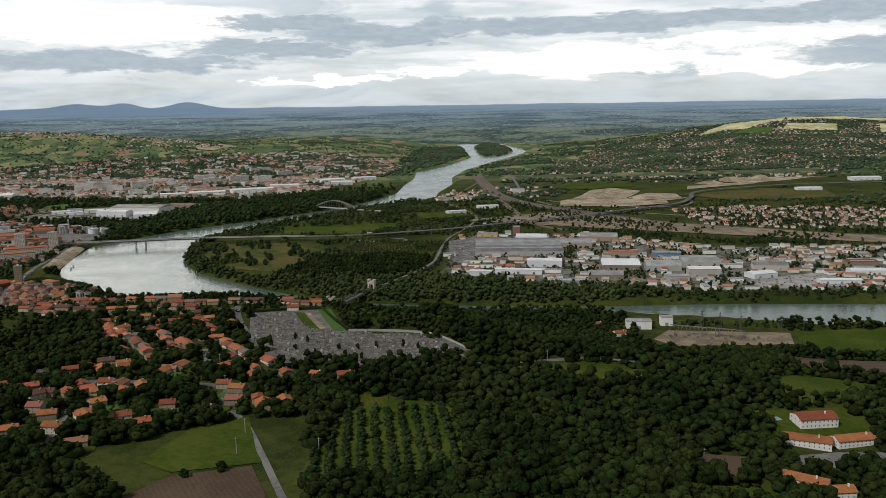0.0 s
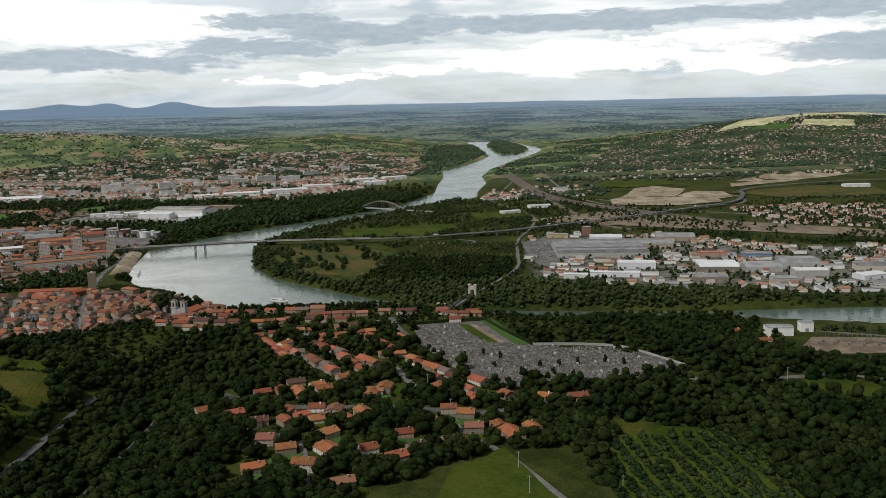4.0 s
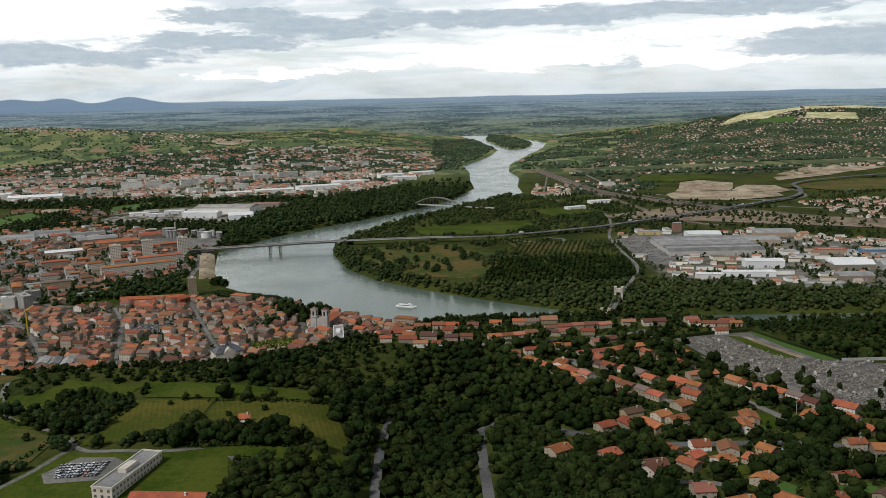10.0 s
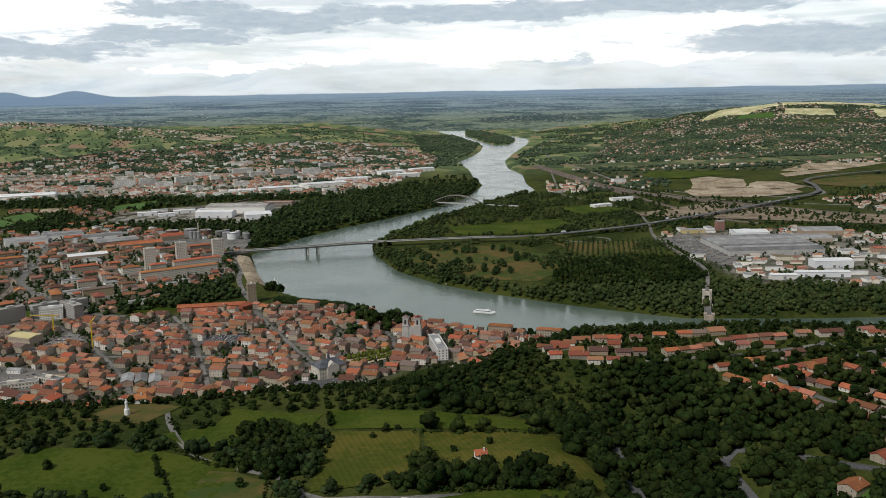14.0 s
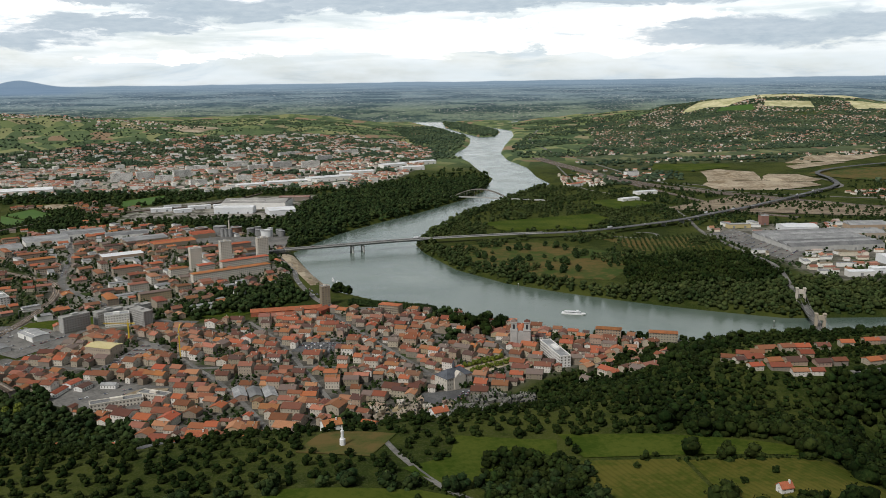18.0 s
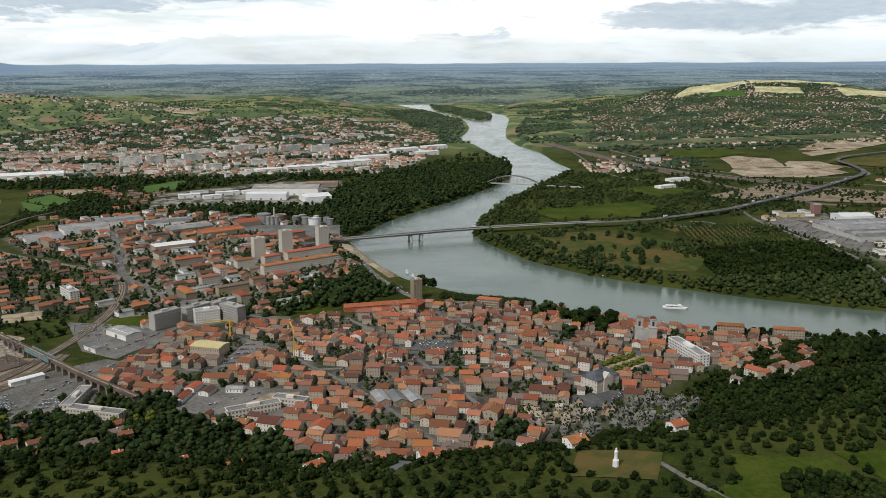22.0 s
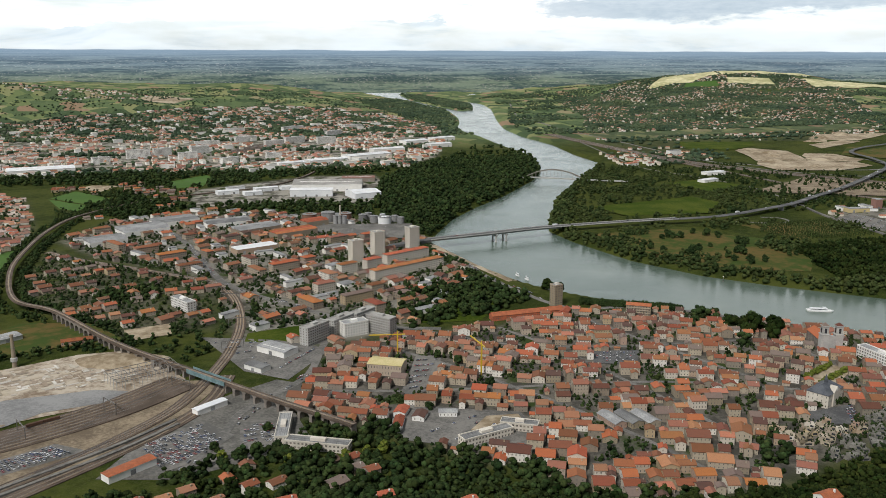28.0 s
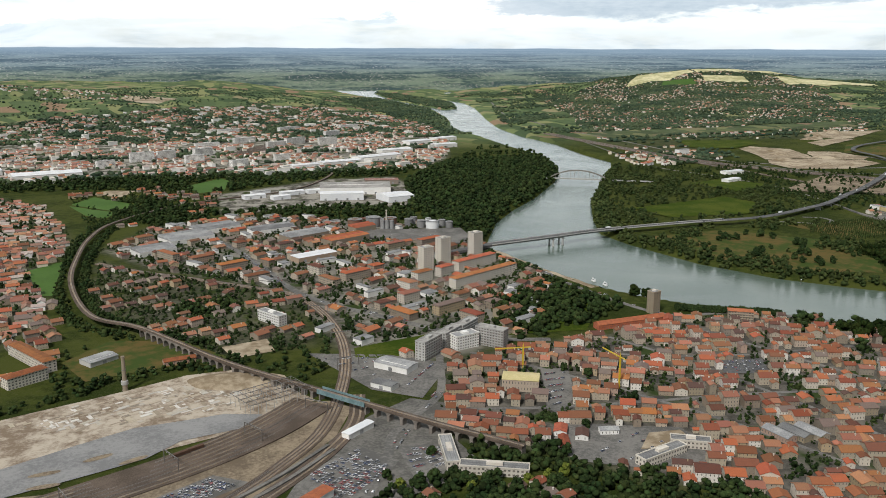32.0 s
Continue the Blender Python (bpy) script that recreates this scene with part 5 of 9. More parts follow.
road([(500, 4100), (330, 3600), (267, 3365), (208, 2950), (204, 2615), (197, 2313), (190, 2100), (240, 1875), (367, 1745), (560, 1640), (900, 1520), (1300, 1480)], 7, ASPHALT_PALE, "long main road beside the railway")

for pts in ([(-765, 1060), (-728, 1010), (-690, 955), (-655, 890), (-625, 820), (-610, 775)], [(-805, 955), (-740, 938), (-655, 925), (-560, 905), (-480, 868)], [(-560, 1072), (-540, 1010), (-515, 940), (-490, 872)],
            [(-430, 1025), (-425, 960), (-420, 905)], [(-640, 1058), (-612, 990), (-590, 910), (-570, 830)], [(-700, 1062), (-640, 1010), (-560, 985), (-470, 975), (-420, 960)]):
    road(pts, 3.6, ASPHALT_PALE, "narrow street of the old town", "street")

# ---- motorway bridge over the river ----


def beam_between(a, b, w, h):
    """Verts and faces of a beam from a to b, w wide, h high below the line."""
    a, b = Vector(a), Vector(b)
    t = (b - a).normalized()
    n = Vector((t.y, -t.x, 0)).normalized() * w / 2
    d = Vector((0, 0, -h))
    v = [tuple(q) for q in (a - n, a + n, a + n + d, a - n + d, b - n, b + n, b + n + d, b - n + d)]
    return v, [(0, 1, 5, 4), (1, 2, 6, 5), (2, 3, 7, 6), (3, 0, 4, 7), (3, 2, 1, 0), (4, 5, 6, 7)]


def join(*parts):
    v, f = [], []
    for pv, pf in parts:
        o = len(v)
        v += list(pv)
        f += [tuple(i + o for i in q) for q in pf]
    return v, f


def motorway_bridge():
    top = tagged(new("road_bridge"), "concrete motorway bridge on slender piers", "bridge")
    line = curve_points([(-612, 1395), (-525, 1411), (-443, 1427), (-314, 1435), (-240, 1435)], 12)
    part("girder", ribbon("girder", line[:16], 7, CONCRETE, 11.6, 0.0, 1.6, claims=False), top)
    for s in (-1, 1):
        part("parapet", ribbon("parapet", line, 0.4, CONCRETE, 13.3, 0.0, 1.1, 5.4 * s, claims=False), top)
    for px, py in ((-520, 1412), (-505, 1415)):
        for k in (-3.2, 3.2):
            me = mesh("pier", *tube([(1.6, -6), (1.6, 1.2), (1.15, 1.4), (1.15, 9.0), (1.5, 9.2)], 10), CONCRETE)
            part("pier", me, top, m=pose(px - 0.42 * k, py + 0.9 * k, 0))
        part("pier_cap", box_mesh("pier_cap", CONCRETE, (-1.5, -5, 8.6, 1.5, 5, 9.4)), top, m=pose(px, py, 0, 0, 0, 25))
    for q in curve_points([(-65, 1472), (7, 1502), (82, 1548), (187, 1610), (357, 1728), (430, 1785)], 32)[1:]:
        part("column", box_mesh("column", CONCRETE, (-1, -4, -1, 1, 4, 6)), top, m=pose(q.x, q.y, h1(q.x, q.y), 0, 0, 35))


def arch_bridge():
    top = tagged(new("arch_bridge"), "pale steel bowstring arch bridge over the river", "bridge")
    a, b = Vector((-290, 1893)), Vector((-196, 1833))
    e = (b - a).normalized()
    n = Vector((e.y, -e.x))
    v, f = beam_between((*(a - e * 55), 10), (*(b + e * 80), 10), 7, 1.8)
    part("deck", mesh("deck", v, f, CONCRETE), top)
    for s in (-1, 1):
        av, af = [], []
        for i in range(25):
            k = i / 24
            p, z = a + (b - a) * k + n * 3.4 * s, 10 + 16 * 4 * k * (1 - k)
            w = n * 0.65
            av += [(p.x - w.x, p.y - w.y, z), (p.x + w.x, p.y + w.y, z), (p.x + w.x, p.y + w.y, z - 1.4), (p.x - w.x, p.y - w.y, z - 1.4)]
            if i:
                o = 4 * i
                af += [(o - 4 + j, o - 4 + (j + 1) % 4, o + (j + 1) % 4, o + j) for j in range(4)]
        part("arch", mesh("arch", av, af + [(0, 1, 2, 3), (99, 98, 97, 96)], ARCH_STEEL), top)
        for i in range(1, 16):
            p = a + (b - a) * i / 16 + n * 3.4 * s
            hz = 16 * 4 * (i / 16) * (1 - i / 16)
            part("hanger", box_mesh("hanger", ARCH_STEEL, (-0.14, -0.14, 10, 0.14, 0.14, 9.4 + hz)), top, m=pose(p.x, p.y, 0))
    for p in (a, b):
        part("pier", box_mesh("pier", CONCRETE, (-2.2, -4.5, -5, 2.2, 4.5, 8.3)), top, m=pose(p.x, p.y, 0, 0, 0, -32))


def suspension_bridge():
    top = tagged(new("suspension_bridge"), "old suspension bridge with stone portals", "bridge")
    a, b = Vector((-140, 893)), Vector((-80, 1040))
    e = (b - a).normalized()
    n = Vector((e.y, -e.x))
    part("deck", mesh("deck", *beam_between((*a, 9.2), (*b, 9.2), 6.5, 1.0), ASPHALT_PALE), top)
    for s in (-1, 1):
        part("stiffening_truss", mesh("stiffening_truss", *beam_between((*(a + n * 3.2 * s), 10.5), (*(b + n * 3.2 * s), 10.5), 0.3, 1.5), STEEL), top)
        cab = []
        for i in range(30):
            k0, k1 = i / 30, (i + 1) / 30

            def sag(k):
                u = abs(k - 0.5) * 2
                return 11.5 + 9.5 * ((u / 0.62) ** 2 if u < 0.62 else max(0.0, (1 - u) / 0.38))
            p0, p1 = a + (b - a) * k0 + n * 3.2 * s, a + (b - a) * k1 + n * 3.2 * s
            cab.append(beam_between((p0.x, p0.y, sag(k0)), (p1.x, p1.y, sag(k1)), 0.35, 0.35))
        part("main_cable", mesh("main_cable", *join(*cab), STEEL), top)
    for k in (0.19, 0.81):
        p = a + (b - a) * k
        m = pose(p.x, p.y, 0, 0, 0, math.degrees(math.atan2(e.y, e.x)))
        part("portal", mesh("portal", *boxes([(-2, -4.6, -5, 2, -2.4, 21), (-2, 2.4, -5, 2, 4.6, 21), (-2, -2.4, 16, 2, 2.4, 20), (-2.4, -5, 21, 2.4, -2.1, 22), (-2.4, 2.1, 21, 2.4, 5, 22), (-3.2, -6, -5, 3.2, 6, 6.5)]), WALL), top, "weathered stone gate pier", m=m)


motorway_bridge()
arch_bridge()
suspension_bridge()

# ---- railways ----


def railway(pts, tracks, label, gap=2.5, z=None, bed=BALLAST, lift=0.6, extra=0.0):
    line = curve_points(pts, 7)
    top = tagged(new("railway", ribbon("railway", line, tracks * gap + 2.0 + extra, bed, z, lift, 1.4)), label, "railway", kind="structure")
    for k in range(tracks):
        s = (k - (tracks - 1) / 2) * gap
        part("sleepers", ribbon("sleepers", line, 1.5, SLEEPER, z, lift + 0.10, 0.25, s, claims=False), top)
        for r in (-0.45, 0.45):
            part("rail", ribbon("rail", line, 0.22, STEEL, z, lift + 0.28, 0.2, s + r, claims=False), top)
    return top


railway([(-1330, 735), (-1130, 790), (-1030, 842), (-970, 886), (-935, 920), (-910, 950), (-890, 992), (-868, 1060), (-856, 1136), (-860, 1224), (-882, 1283), (-930, 1330), (-975, 1372), (-1020, 1416), (-1062, 1465)], 3, "curving main line of worn tracks")
railway([(-1330, 806), (-1190, 856), (-1060, 908), (-990, 938), (-942, 966), (-904, 1000)], 7, "fan of siding tracks on brown ballast", 4.4)
railway([(-800, 880), (-806, 888), (-841, 930), (-868, 965), (-893, 998), (-955, 1082), (-1015, 1187), (-1058, 1240), (-1082, 1361), (-1083, 1480), (-1075, 1590), (-1050, 1688), (-972, 1801), (-884, 1854), (-780, 1900), (-700, 2000), (-600, 2200), (-420, 2420), (-300, 2600), (-230, 2900)], 1, "single line on a stone viaduct and bank",
        z=lambda k: 14.0 - 5.5 * smooth(k, 0.25, 0.45), lift=0.0, extra=1.0)
railway([(-1120, 760), (-1040, 815), (-985, 855), (-940, 893), (-906, 928), (-884, 962), (-872, 1004)], 2, "station tracks between platforms", 4.4)
railway([(-800, 2430), (-745, 2530), (-640, 2680), (-500, 2765), (-330, 2810), (-240, 2920)], 9, "wide brown marshalling yard", 6.5)
railway([(100, 2700), (110, 2394), (130, 2100), (190, 1900), (300, 1720), (420, 1560), (700, 1380), (1100, 1250)], 5, "broad railway lines beside the plain", 7.0)
railway([(112, 2300), (125, 2000), (164, 1600), (210, 1500)], 2, "freight branch line", 6.0)


def arch_span(length, width, top, spring, foot):
    """One viaduct bay: two half piers and the round arch between them, cut through its width."""
    half, pier = length / 2, 1.1
    r = half - pier
    prof = [(-half, foot), (-half, top), (half, top), (half, foot), (half - pier, foot), (half - pier, spring)]
    prof += [(r * math.cos(a), spring + min(r, top - spring - 0.9) * math.sin(a)) for a in np.linspace(0.3, math.pi - 0.3, 7)]
    prof += [(-half + pier, spring), (-half + pier, foot)]
    n = len(prof)
    v = [(x, y, z) for y in (-width / 2, width / 2) for x, z in prof]
    up = [1, 2] + list(range(5, n - 1))
    f = []
    for k in (0, n):
        left, right = [0, 1, n - 2, n - 1], [2, 3, 4, 5]
        arch = [1] + [2] + list(range(5, n - 1))
        f += [tuple(k + i for i in left), tuple(k + i for i in right), tuple(k + i for i in arch)]
    f += [(i, (i + 1) % n, n + (i + 1) % n, n + i) for i in range(n)]
    return v, f


def rail_viaduct():
    top = tagged(new("rail_viaduct"), "stone arched rail viaduct with a blue steel span", "viaduct")
    line = curve_points([(-800, 880), (-806, 888), (-841, 930), (-868, 965), (-893, 998), (-955, 1082), (-1015, 1187)], 9)
    for p, q in zip(line, line[1:]):
        t, m = q - p, (p + q) / 2
        if (m - Vector((-886, 988))).length < 20:
            continue
        z0 = h1(m.x, m.y)
        part("arch_span", mesh("arch_span", *arch_span(t.length, 4.6, 13.7, 10.0, min(z0 - 2, 9)), STONE_DARK), top, m=pose(m.x, m.y, 0, 0, 0, math.degrees(math.atan2(t.y, t.x))))
    blue = mat("blue_grey_steel", (0.12, 0.19, 0.20), (0.20, 0.29, 0.30), 0.5, 0.3, 2.0)
    for s in (-3.0, 3.0):
        part("steel_girder", box_mesh("steel_girder", blue, (-21, s - 0.25, 12.2, 21, s + 0.25, 15.4)), top, "blue-grey riveted plate girder", m=pose(-886, 988, 0, 0, 0, 127))
    part("steel_floor", box_mesh("steel_floor", blue, (-21, -2.7, 12.2, 21, 2.7, 12.8)), top, m=pose(-886, 988, 0, 0, 0, 127))


rail_viaduct()

# ---- town hall, church, towers and other marked buildings ----
for (tx, ty) in ((-719, 1318), (-686, 1356), (-640, 1372)):
    flat_block("tower_block", tx, ty, 20, 14, 11, 13, 2.1, CREAM, ROOF_GREY, "white thirteen-storey residential tower", "tower block", "white towers", cols=6)
flat_block("tower_block", -566, 1106, 15, 9, 8, 9, 2.3, WALL, ROOF_GREY, "beige residential tower above the old town", "tower block", cols=3)
for sx, sy, w in ((-660, 1322, 62), (-672, 1264, 96), (-735, 1282, 22), (-705, 1296, 20)):
    flat_block("slab_block", sx, sy, 26, w, 10, 5, 2.15, CREAM, ROOF_NEW, "long cream slab block with a low tiled roof", "apartment block", "tiled slab blocks", red=True)
for i, (sx, sy, t) in enumerate(((-800, 1062, 40), (-775, 1085, 40), (-752, 1106, 40), (-742, 1072, -50))):
    flat_block("apartment_block", sx, sy, t, 26, 9, 7 - i % 3, 2.2, CONCRETE, GRAVEL, "grey stepped concrete apartment block with balconies", group="stepped blocks", band=True)
house(-605, 1082, 3, 70, 9, 4.6, 2.4, ROOF_NEW, ROOF_NEW, 3, "long hall with a bright orange-red roof", "hall", chimney=False)
house(-570, 1076, 55, 16, 8, 4.6, 2.2, ROOF_NEW, ROOF_NEW, 3, "wing of the orange-roofed hall", "hall", chimney=False)


def town_hall():
    top = house(-478, 846, 28, 24, 15, 9.5, 4.5, CREAM, ROOF_SLATE, 3, "grand pale stone town hall with slate roof and clock turret", "town hall", hip=True, name="town_hall", chimney=False)
    part("pediment", mesh("pediment", [(-5, -8.3, 9.5), (5, -8.3, 9.5), (0, -8.3, 13.5), (-5, -4, 9.5), (5, -4, 9.5), (0, -3.5, 13.5)], [(0, 1, 2), (0, 2, 5, 3), (1, 4, 5, 2)], CREAM), top)
    part("portico", box_mesh("portico", CREAM, (-5, -8.3, -1, 5, -7.5, 9.5)), top)
    part("turret", mesh("turret", *tube([(1.1, 12.5), (1.1, 16), (1.4, 16.1), (0.9, 17.2), (0.1, 20)], 8), ROOF_SLATE), top, "slate clock turret")
    part("clock", mesh("clock", *tube([(1.0, -8.45), (1.0, -8.3)], 16), PAINT_WHITE), top, m=pose(0, -16.7, 11.2, 90, 0, 0) @ pose(0, 0, 0))


def church():
    top = house(-399, 946, 72, 30, 12, 8, 3.4, STONE_DARK, ROOF, 2, "grey stone church with two square bell towers", "church", name="church", chimney=False)
    for s in (-5.6, 5.6):
        t = part("bell_tower", mesh("bell_tower", *boxes([(-21.5, s - 3, -2, -15.5, s + 3, 15), (-21.9, s - 3.4, 15, -15.1, s + 3.4, 15.7), (-21, s - 2.5, 15.7, -16, s + 2.5, 22), (-21.5, s - 3, 22, -15.5, s + 3, 22.8)]), CONCRETE), top, "square stone bell tower")
        for k in ((-21.1, s - 0.9, 16.5, -20.9, s + 0.9, 20.5), (-16.1, s - 0.9, 16.5, -15.9, s + 0.9, 20.5), (-19.4, s - 2.6, 16.5, -17.6, s - 2.4, 20.5), (-19.4, s + 2.4, 16.5, -17.6, s + 2.6, 20.5)):
            part("belfry_opening", box_mesh("belfry_opening", GLASS_DARK, k), t)
        part("cap", mesh("cap", [(-21.3, s - 2.8, 22.8), (-15.7, s - 2.8, 22.8), (-15.7, s + 2.8, 22.8), (-21.3, s + 2.8, 22.8), (-18.5, s, 25)], [(0, 1, 4), (1, 2, 4), (2, 3, 4), (3, 0, 4), (3, 2, 1, 0)], ROOF), t)
    part("front", box_mesh("front", CONCRETE, (-21, -2.6, -2, -17, 2.6, 14)), top)


town_hall()
church()
flat_block("apartment_block", -385, 892, 94, 46, 9, 4, 2.3, WALL_PALE, ROOF_GREY, "white modern block beside the church")
flat_block("apartment_block", -322, 938, -25, 22, 9, 4, 2.2, WALL, ROOF_NEW, "ochre riverside apartment block with tiled roof", red=True)
flat_block("apartment_block", -280, 917, -22, 24, 9, 4, 2.2, WALL, ROOF_NEW, "ochre riverside apartment block with tiled roof", red=True)
flat_block("apartment_block", -503, 1062, -32, 22, 10, 4, 2.3, WALL, ROOF_NEW, "balconied residence with a tiled roof by the river", red=True, band=True)

# modern low school with angled wings
for mx, my, t, w in ((-842, 896, 79, 36), (-824, 868, -27, 40), (-722, 853, 15, 36), (-697, 860, -30, 24)):
    b = flat_block("school_wing", mx, my, t, w, 8, 2, 2.6, CREAM, ROOF_GREY, "low modern white wing with a ribbed metal roof", "school")
    for i in range(6):
        part("roof_rib", box_mesh("roof_rib", ROOF_GREY, (-w / 2 + 1, -3.2 + i * 1.2, 5.36, w / 2 - 1, -2.9 + i * 1.2, 5.5)), b)
for mx, my, t, w, d, rf, lb in ((-764, 903, 60, 12, 8, ROOF_NEW, "small shed with a bright red roof"), (-754, 893, 60, 11, 8, ROOF, "small shed with a brown tiled roof"), (-770, 886, 70, 16, 6, ROOF_NEW, "low shed with a reddish roof"), (-735, 893, -15, 12, 6, ROOF_GREY, "low grey shed beside the yard")):
    house(mx, my, t, w, d, 3.2, 1.2, WALL_PALE, rf, 1, lb, "shed", name="shed", chimney=False)
for i in range(3):
    house(-636 + 11 * i, 853 - 2 * i, -80, 20, 9, 3.6, 1.6, WALL, ROOF_GREY, 1, "grey workshop bay in the old town", "workshop", "old workshops", name="workshop", chimney=False)
yel = house(-757, 980, -28, 26, 16, 8.5, 1.2, WALL, mat("yellow_tarpaulin", (0.55, 0.47, 0.22), (0.65, 0.55, 0.30), 0.7, 0.1, 1.0), 2, "low market hall with a pale yellow roof", "hall", chimney=False)

for sx, sy, t, w in ((-1096, 1148, -60, 62), (-1096, 1104, 33, 30)):
    flat_block("apartment_block", sx, sy, t, w, 10, 4, 2.2, CREAM, ROOF_NEW, "cream residential block with an orange tiled roof", group="canal blocks", red=True)
house(-988, 1110, 8, 24, 8, 3.4, 1.4, WALL, ROOF_NEW, 1, "long low shed with a red tiled roof", "shed", name="shed", chimney=False)

# ---- tanks of the depot ----
TANK = mat("painted_tank", (0.20, 0.20, 0.20), (0.30, 0.295, 0.285), 0.6, 0.1, 1.0, rnd=0.6)
TANK_W = mat("white_tank", (0.66, 0.67, 0.66), (0.74, 0.74, 0.72), 0.5, 0.1, 1.0)
TANK_R = mat("rusty_tank", (0.16, 0.09, 0.065), (0.22, 0.13, 0.09), 0.7, 0.1, 1.0)
for i, (tx, ty, r, h, mt) in enumerate(((-739, 1568, 10, 12, TANK_R), (-712, 1574, 10, 12, TANK), (-688, 1572, 9, 10, TANK_R), (-665, 1560, 6, 9, TANK), (-652, 1545, 6, 9, TANK), (-640, 1532, 9, 10, TANK_W),
                                      (-622, 1545, 5, 8, TANK), (-618, 1526, 5, 9, TANK), (-700, 1545, 3, 12, TANK), (-694, 1543, 3, 12, TANK), (-706, 1547, 3, 12, TANK), (-655, 1570, 5, 9, TANK), (-636, 1562, 4, 8, TANK_W))):
    tk = tagged(new("storage_tank", mesh("storage_tank", *tube([(r, -1), (r, h), (r + 0.2, h), (r + 0.2, h + 0.3), (r * 0.6, h + 0.9), (0.3, h + 1.3)], 24), mt)), "round steel storage tank of the depot", "tank", "depot tanks")
    tk.matrix_basis = pose(tx, ty, h1(tx, ty))
    part("ladder", box_mesh("ladder", STEEL, (r, -0.4, 0, r + 0.3, 0.4, h)), tk)
    part("rail", mesh("rail", *tube([(r + 0.15, h + 0.8), (r + 0.15, h + 0.95)], 24), STEEL), tk)
    claim(tx, ty, r + 2)
for cx, cy, h, r in ((-697, 1560, 24, 1.1), (-1027, 1066, 26, 1.4)):
    ch = tagged(new("chimney_stack", mesh("chimney_stack", *tube([(r * 1.6, -1), (r * 1.3, 1), (r * 0.8, h - 1.5), (r, h - 1.4), (r, h)], 12), WALL)), "tall tapering factory chimney", "chimney")
    ch.matrix_basis = pose(cx, cy, h1(cx, cy))
    part("iron_band", mesh("iron_band", *tube([(r * 1.12, h * 0.6), (r * 1.12, h * 0.6 + 0.3)], 12), STEEL), ch)
part("water_cistern", mesh("water_cistern", *tube([(1.8, 4.4), (2.5, 5), (2.5, 7.6), (1.7, 8)], 14), CONCRETE), ch)

